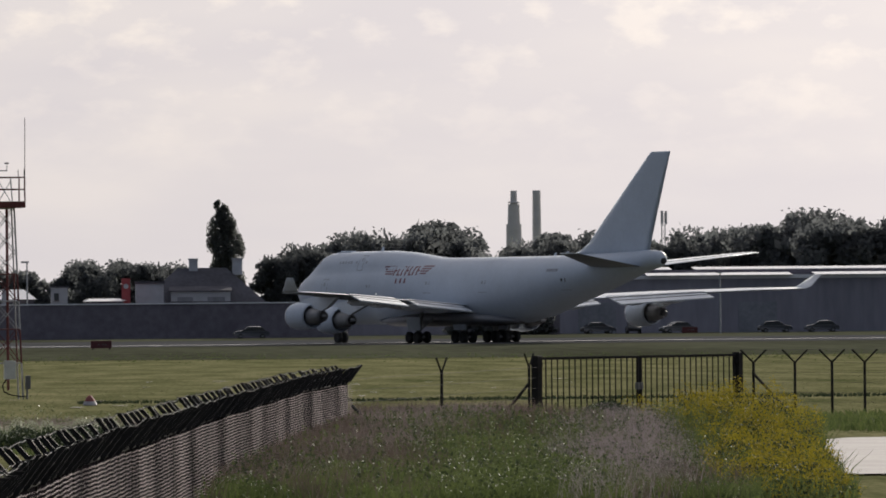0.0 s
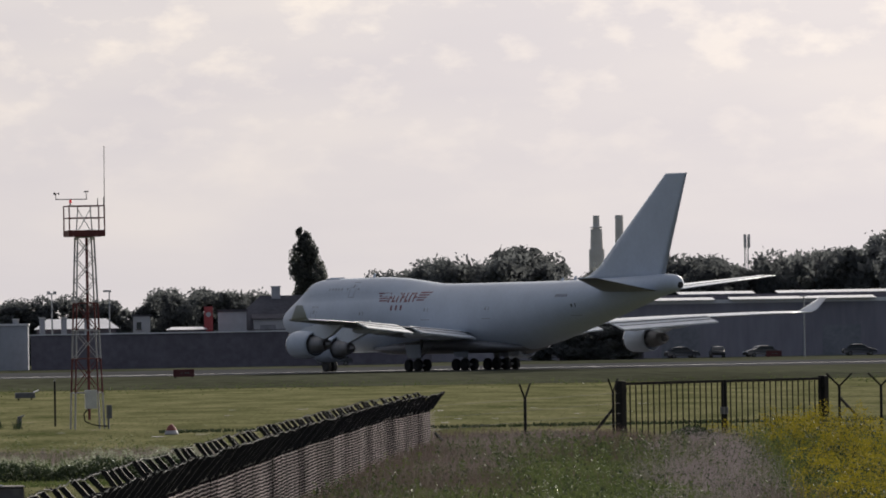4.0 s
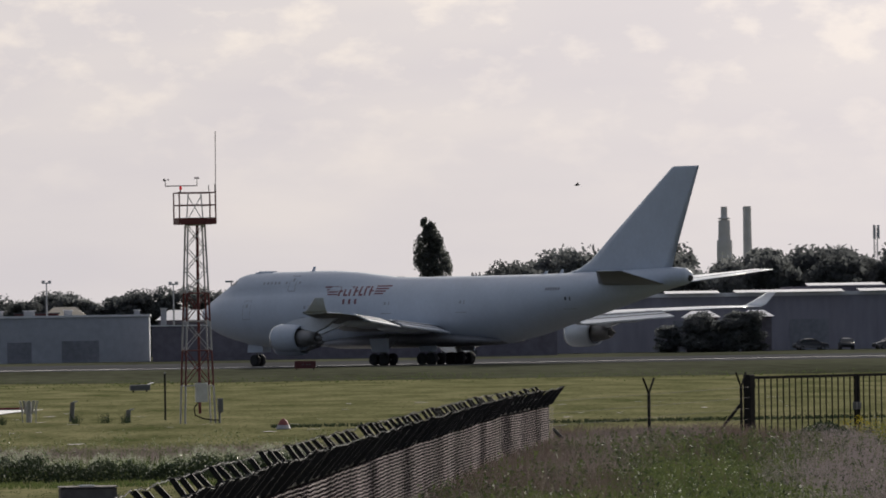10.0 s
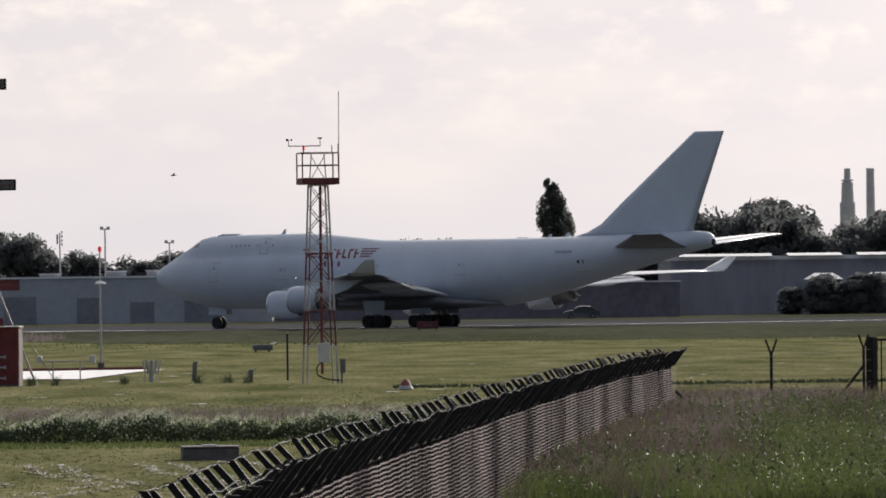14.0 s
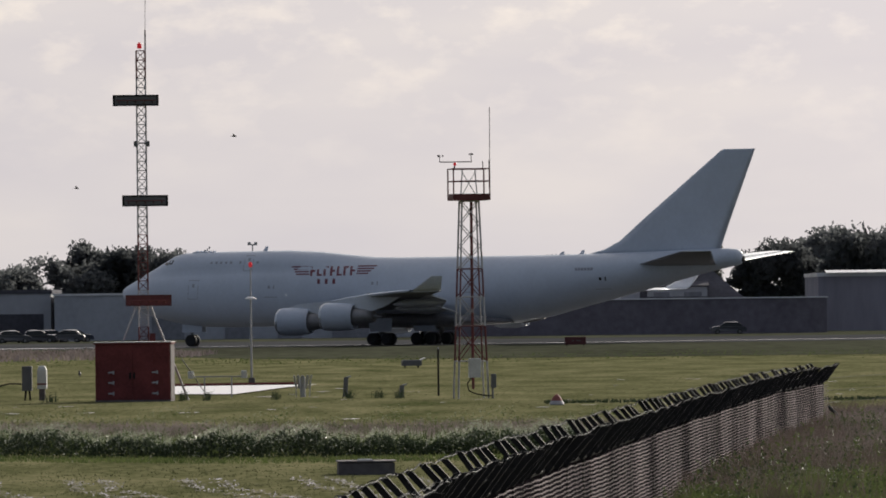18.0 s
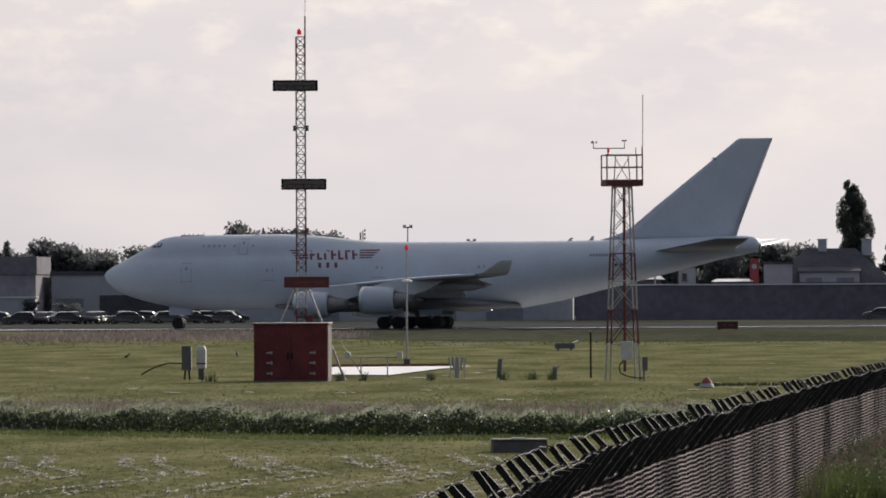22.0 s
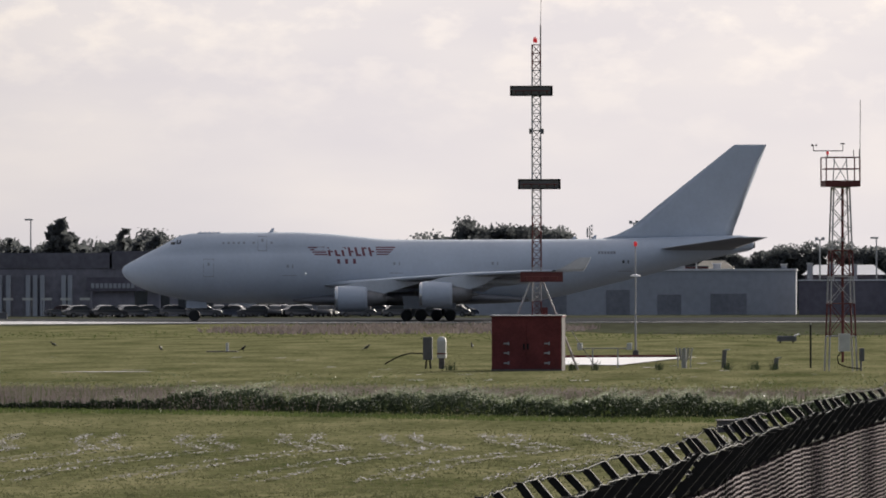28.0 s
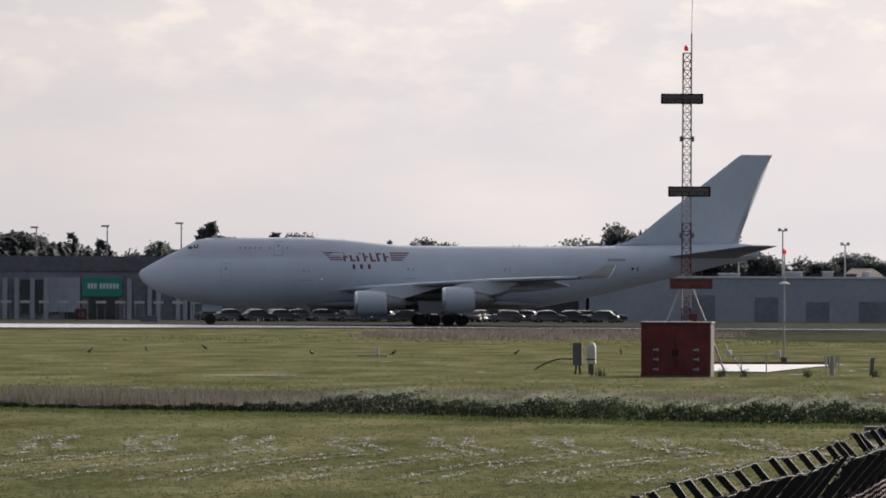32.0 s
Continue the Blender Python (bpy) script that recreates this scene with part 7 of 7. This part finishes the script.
def build_car_kind(mat):
    top = thing("parked_car", Matrix.Identity(4), "parked car with wet shining roof and windscreen", "car", "parked cars")
    bm = bmesh.new()
    prof = [(-2.15, 0.35), (-2.2, 0.7), (-2.0, 0.92), (-1.0, 0.98), (1.0, 0.96), (1.9, 0.86), (2.15, 0.65), (2.15, 0.35)]
    rings = [[Vector((x, s * w, z + (0.0 if abs(s) < 1 else -0.03))) for x, z in prof] for s, w in ((-1, 0.86), (-0.96, 0.9), (0.96, 0.9), (1, 0.86))]
    loft(bm, rings)
    part("body", bm, mat, top, "", True)
    bm = bmesh.new()
    loft(bm, [[Vector((x, w * s, z)) for x, z in ((-1.75, 0.95), (-1.25, 1.42), (0.35, 1.46), (1.15, 0.95))] for s, w in ((-1, 0.78), (-0.8, 0.82), (0.8, 0.82), (1, 0.78))])
    cab = part("cabin_glass", bm, M["glass"], top, "dark glass cabin")
    bm = bmesh.new()
    loft(bm, [[Vector((x, y, z - 0.05)) for y in (-0.7, 0.7)] + [Vector((x, y, z + d)) for y, d in ((0.66, -0.02), (0.35, 0.04), (0.0, 0.06), (-0.35, 0.04), (-0.66, -0.02))] for x, z in ((-1.45, 1.26), (-1.15, 1.4), (-0.6, 1.47), (0.0, 1.48), (0.4, 1.43), (0.8, 1.22))])
    part("roof", bm, M["carroof"], top, "wet shining roof and windscreen edge", True)
    bm = bmesh.new()
    loft(bm, [[Vector((x, y, z - 0.04)) for y in (-0.74, 0.74)] + [Vector((x, y, z + d)) for y, d in ((0.7, 0.0), (0.3, 0.05), (-0.3, 0.05), (-0.7, 0.0))] for x, z in ((1.05, 0.98), (1.5, 0.95), (1.9, 0.87), (2.1, 0.74))])
    part("bonnet", bm, M["carroof"], top, "wet shining bonnet", True)
    for x in (-1.35, 1.35):
        for y in (-0.8, 0.8):
            bm = bmesh.new()
            turned(bm, [(-0.1, 0.2), (-0.11, 0.3), (0.11, 0.3), (0.1, 0.2)], 14, pose(x, y, 0.3, 0, 0, 90))
            w = part("wheel", bm, M["rubber"], top)
            bm = bmesh.new()
            turned(bm, [(-0.115, 0.04), (-0.118, 0.18), (0.118, 0.18), (0.115, 0.04)], 10, pose(x, y, 0.3, 0, 0, 90))
            part("rim", bm, M["hub"], w)
    for y in (-0.62, 0.62):
        bm = bmesh.new()
        box(bm, 2.08, 2.17, y - 0.15, y + 0.15, 0.62, 0.74)
        part("headlight", bm, M["tinroof"], top)
    return top


def park_cars():
    kinds = [build_car_kind(m) for m in M["carpaint"]]
    rng = random.Random(3)
    spots = [(x, 938 + rng.uniform(-3, 3), rng.choice((0, 178, 12, 170, 25, 90))) for x in (-92, -88.6, -85.9, -77, -74.2, -70.9, -68.4, -65.7, -62.6, -58.8)]
    spots += [(-96 + 2.75 * k + rng.uniform(-0.5, 0.5), 951 + rng.uniform(-2, 2), rng.choice((80, 95, 265, 20, 170))) for k in range(19)]
    spots += [(-53.6, 940, 10), (-50.8, 943, 5), (-47.5, 944, 175)]
    spots += [(61, 1012, 4), (69, 1011, 178), (77.5, 1010, 12), (82, 1010, 90), (87.5, 1009, 200), (100, 1007, 3), (106, 1007, 182), (31.5, 966, 180)]
    for k, (x, y, yaw) in enumerate(spots):
        m = pose(x, y, 0, 0, 0, yaw)
        if k < 5:
            kinds[k].matrix_basis = m
        else:
            copy_thing(kinds[rng.randrange(5)], m)


def build_far_posts():
    for x, y, h, w in ((-102.3, 977, 12.1, 1), (-120.6, 976, 11.5, 1), (-111.6, 976, 11.7, 1), (-26.6, 990, 11.6, 2), (-32.2, 990, 11.3, 3), (-18.9, 1003, 9.9, 2), (4.2, 985, 9.6, 1), (-3.0, 1002, 9.5, 2)):
        top = thing("street_lamp", pose(x, y, 0), "tall grey lighting column", "street lamp", "lighting columns")
        bm = bmesh.new()
        tube(bm, (0, 0, 0), (0, 0, h), 0.14, 8, 0.08)
        part("column", bm, M["steel"], top)
        bm = bmesh.new()
        if w == 1:
            box(bm, -0.75, 0.25, -0.2, 0.2, h, h + 0.22)
        elif w == 2:
            box(bm, -0.6, 0.6, -0.25, 0.25, h, h + 0.16)
            box(bm, -0.6, -0.2, -0.2, 0.2, h + 0.16, h + 0.4)
            box(bm, 0.2, 0.6, -0.2, 0.2, h + 0.16, h + 0.4)
        else:
            for k in range(4):
                tube(bm, (0.25, 0, h - 1.6 + k * 0.5), (0.25, 0, h - 1.3 + k * 0.5), 0.1, 8)
            tube(bm, (-0.3, 0, h - 1.4), (-0.3, 0, h - 0.2), 0.12, 8)
        part("lamp_head", bm, M["steel"], top)
    top = thing("phone_mast", pose(99.6, 1170, 0), "grey lattice phone mast rising from the trees", "mast")
    bm = bmesh.new()
    lattice(lambda z: bm, 0.3, 0.25, 0, 17.2, 16, 0, 0, 0.05, 0.03)
    part("lattice_shaft", bm, M["steel"], top)
    for a in range(3):
        bm = bmesh.new()
        c = Vector((0.4 * math.cos(a * 2.09), 0.4 * math.sin(a * 2.09), 0))
        box(bm, c.x - 0.16, c.x + 0.16, c.y - 0.16, c.y + 0.16, 15.6, 17.6)
        part("antenna_panel", bm, M["cabinet"], top)
    top = thing("lighting_column", pose(91.4, 990, 0), "slim pale lighting column before the hall", "street lamp")
    bm = bmesh.new()
    tube(bm, (0, 0, 0), (0, 0, 7.6), 0.12, 8, 0.08)
    part("column", bm, M["steel"], top)
    bm = bmesh.new()
    box(bm, -0.5, 0.3, -0.15, 0.15, 7.6, 7.75)
    part("lamp_head", bm, M["steel"], top)


def dress_shops():
    top, cx, front = SHOP
    for k in range(9):
        bm = bmesh.new()
        x = -114.9 + k * 0.42 + (0.25 if k > 2 else 0)
        box(bm, x - cx, x - cx + 0.3, -0.36, -0.3, 3.9, 4.55)
        part("letter_bar", bm, M["sign"], front)
    bm = bmesh.new()
    box(bm, -120.4 - cx, -115.9 - cx, -0.3, -0.1, 0.9, 5.3)
    panel = part("shop_panel", bm, M["cement"], top, "grey shop panel with a pale sign")
    bm = bmesh.new()
    box(bm, -118.6 - cx, -116.4 - cx, -0.36, -0.3, 4.2, 4.8)
    part("sign_plate", bm, M["whitewall"], panel)
    for x in (-125.4, -123.9, -121.9, -120.2, -109.6, -107.0, -105.9, -103.4, -102.5, -101.6, -98.9, -98.1):
        bm = bmesh.new()
        box(bm, x - cx - 0.28, x - cx + 0.28, -0.6, -0.05, 0, 5.2)
        part("pillar", bm, M["whitewall"], top, "pale pillar")
    top = thing("shop_sign", pose(-90.8, 974.2, 0), "dark fascia board with pale letter bars", "sign")
    bm = bmesh.new()
    box(bm, -4.2, 5.5, 0, 0.4, 3.2, 4.9)
    part("board", bm, M["brown"], top)
    for x in (-3.6, 5.0):
        bm = bmesh.new()
        box(bm, x - 0.15, x + 0.15, 0.05, 0.35, 0, 3.2)
        part("post", bm, M["shopwall"], top)
    for k in range(10):
        bm = bmesh.new()
        box(bm, -3.6 + k * 0.56, -3.2 + k * 0.56, -0.08, -0.002, 3.55, 4.15)
        part("letter_bar", bm, M["whitewall"], top)
    for k in range(17):
        top = thing("low_barrier", pose(-130 + k * 2.35, 945, 0), "short pale barrier board on posts", "barrier", "barrier boards")
        bm = bmesh.new()
        box(bm, -0.62, 0.62, -0.04, 0.04, 2.1, 2.4)
        part("board", bm, M["cabinet"], top)
        for s in (-0.5, 0.5):
            bm = bmesh.new()
            box(bm, s - 0.03, s + 0.03, 0.04, 0.1, 0, 2.35)
            part("post", bm, M["darkbox"], top)
    top = thing("banner", pose(16.6, 990, 0), "tall red banner sign with pale ring marks", "sign")
    bm = bmesh.new()
    box(bm, -0.55, 0.55, 0, 0.25, 2.5, 7.6)
    part("panel", bm, M["flag"], top)
    bm = bmesh.new()
    box(bm, -0.12, 0.12, 0.04, 0.2, 0, 2.5)
    part("post", bm, M["steel"], top)
    bm = bmesh.new()
    turned(bm, [(0, 0.15), (0, 0.32), (0.03, 0.32), (0.03, 0.15)], 14, pose(0, -0.004, 6.6, 0, 0, -90))
    part("ring_mark", bm, M["whitewall"], top)


def build_crows():
    for k, (x, y) in enumerate(((-54.0, 452), (-52.6, 471), (-50.2, 484), (-40.5, 451), (-35.5, 450), (-28.5, 456), (-22.8, 470))):
        top = thing("crow", pose(x, y, 0, 0, 0, 40 + 70 * k), "black crow standing in the short grass", "bird", "crows on the grass")
        bm = bmesh.new()
        turned(bm, [(-0.16, 0.02), (-0.08, 0.07), (0.03, 0.08), (0.12, 0.05), (0.15, 0.02)], 10, pose(0, 0, 0.2, 0, -28, 0))
        part("body", bm, M["bird"], top, "", True)
        bm = bmesh.new()
        turned(bm, [(-0.05, 0.02), (0.0, 0.05), (0.05, 0.04), (0.07, 0.018), (0.14, 0.006)], 8, pose(0.15, 0, 0.33))
        part("head", bm, M["bird"], top, "", True)
        bm = bmesh.new()
        plate(bm, [(-0.12, -0.04, 0.16), (-0.12, 0.04, 0.16), (-0.32, 0.05, 0.07), (-0.32, -0.05, 0.07)], 0.015)
        part("tail", bm, M["bird"], top)
        for s in (-1, 1):
            bm = bmesh.new()
            tube(bm, (0, s * 0.03, 0), (0, s * 0.03, 0.16), 0.008, 5)
            part("leg", bm, M["bird"], top)


def build_flyers():
    """Small birds that cross the sky."""
    out = []
    for k in range(3):
        top = thing("flying_bird", Matrix.Identity(4), "small dark bird gliding across the sky", "bird", "birds in flight")
        bm = bmesh.new()
        turned(bm, [(-0.14, 0.012), (-0.06, 0.04), (0.04, 0.045), (0.1, 0.025), (0.13, 0.008)], 8)
        part("body", bm, M["bird"], top, "", True)
        for s in (-1, 1):
            bm = bmesh.new()
            loft(bm, [[Vector((x, s * y, z + d)) for x, y, z in ((0.05, 0.02, 0.02), (-0.06, 0.02, 0.02), (-0.09, 0.24, 0.09), (-0.03, 0.24, 0.09))] for d in (0, 0.012)])
            part("wing", bm, M["bird"], top)
        bm = bmesh.new()
        plate(bm, [(-0.12, -0.02, 0), (-0.12, 0.02, 0), (-0.22, 0.04, 0), (-0.22, -0.04, 0)], 0.01)
        part("tail", bm, M["bird"], top)
        out.append(top)
    return out


FLYERS = build_flyers()
build_pad()
build_block()
build_cone()
build_pole()
build_lamp_pole()
build_field_cabinets()
build_instruments()
build_taxi_signs()
park_cars()
build_far_posts()
dress_shops()
build_crows()

# ---- what moves ----
def motions():
    rows = [
        (0, pose(48.99, 810.9, 0, 0, 0, 119.49)),
        (1, pose(46.86, 810.7, 0, 0, 0, 120.01)),
        (2, pose(44.88, 810.5, 0, 0, 0, 120.54)),
        (3, pose(42.14, 802.2, 0, 0, 0, 121.54)),
        (4.5, pose(38.32, 794.2, 0, 0, 0, 123.07)),
        (5.5, pose(35.43, 790.4, 0, 0, 0, 124.10)),
        (6, pose(34.16, 786.3, 0, 0, 0, 124.60)),
        (7, pose(31.70, 790.3, 0, 0, 0, 126.71)),
        (8, pose(29.10, 794.3, 0, 0, 0, 128.82)),
        (9, pose(26.33, 798.2, 0, 0, 0, 130.95)),
        (10, pose(23.46, 800.8, 0, 0, 0, 133.54)),
        (11, pose(20.36, 803.4, 0, 0, 0, 136.14)),
        (12, pose(17.18, 806.0, 0, 0, 0, 138.73)),
        (13, pose(13.80, 808.6, 0, 0, 0, 141.32)),
        (14, pose(10.01, 807.5, 0, 0, 0, 144.23)),
        (14.5, pose(8.25, 806.9, 0, 0, 0, 145.67)),
        (16.5, pose(1.16, 803.7, 0, 0, 0, 151.42)),
        (17, pose(-0.88, 803.5, 0, 0, 0, 152.91)),
        (18, pose(-5.09, 803.2, 0, 0, 0, 155.87)),
        (19, pose(-9.10, 800.3, 0, 0, 0, 158.96)),
        (20, pose(-13.02, 803.1, 0, 0, 0, 161.91)),
        (21, pose(-16.85, 803.0, 0, 0, 0, 164.84)),
        (22, pose(-20.66, 805.8, 0, 0, 0, 167.78)),
        (23, pose(-24.55, 808.6, 0, 0, 0, 170.79)),
        (24, pose(-28.47, 812.0, 0, 0, 0, 173.38)),
        (25, pose(-32.64, 819.0, 0, 0, 0, 175.98)),
        (26, pose(-36.84, 821.7, 0, 0, 0, 178.90)),
        (28.5, pose(-47.13, 845.2, 0, 0, 0, 183.64)),
        (29, pose(-49.33, 850.8, 0, 0, 0, 184.58)),
        (30, pose(-53.13, 850.6, 0, 0, 0, 184.82)),
        (31, pose(-57.02, 850.4, 0, 0, 0, 185.05)),
        (32, pose(-60.76, 850.1, 0, 0, 0, 186.80)),
    ]
    walk(aircraft, rows)
    # the two birds glide to the right, dipping a little
    for bird, x, y, rise in zip(FLYERS, (-12.2, -22.0), (423, 453), (((0, 9), (17, 12.2), (18, 13.0), (19, 14.0), (20, 14.4), (20.5, 13.8), (21, 13.0), (32, 11)), ((0, 9), (18, 10.8), (19, 11.4), (19.5, 11.7), (20, 11.9), (20.5, 12.0), (21, 11.8), (32, 10)))):
        walk(bird, [(t, pose(x + 6.85 * (t - 18), y, z, 6 * math.sin(t * 3), 0, 0)) for t, z in rise])
    walk(FLYERS[2], [(t, pose(40.8 - 6.9 * (t - 7), 421, z, 6 * math.sin(t * 3), 0, 180)) for t, z in ((0, 10), (6, 11.2), (7, 11.7), (7.5, 12.0), (8, 11.9), (8.5, 11.6), (10, 11.2), (12, 10.6), (20, 9), (32, 8))])
    # the wheels roll with the way that each has gone
    for w, x, y in WHEELS:
        turns, a, last = [], 0.0, None
        steps = []
        for (t0, m0), (t1, m1) in zip(rows, rows[1:]):
            n = max(1, round((t1 - t0) / 0.25))
            q0, q1 = m0.to_quaternion(), m1.to_quaternion()
            steps += [(t0 + (t1 - t0) * i / n, m0.translation.lerp(m1.translation, i / n) + q0.slerp(q1, i / n) @ Vector((x, y, 0)), q0.slerp(q1, i / n)) for i in range(n)]
        steps.append((rows[-1][0], rows[-1][1].translation + rows[-1][1].to_quaternion() @ Vector((x, y, 0)), rows[-1][1].to_quaternion()))
        for t, p, q in steps:
            if last is not None:
                a += (p - last).dot(q @ Vector((1, 0, 0))) / 0.615
            last = p
            turns.append((t, Matrix.Translation((x, y, 0.615)) @ Matrix.Rotation(a, 4, "Y")))
        walk(w, turns)


motions()
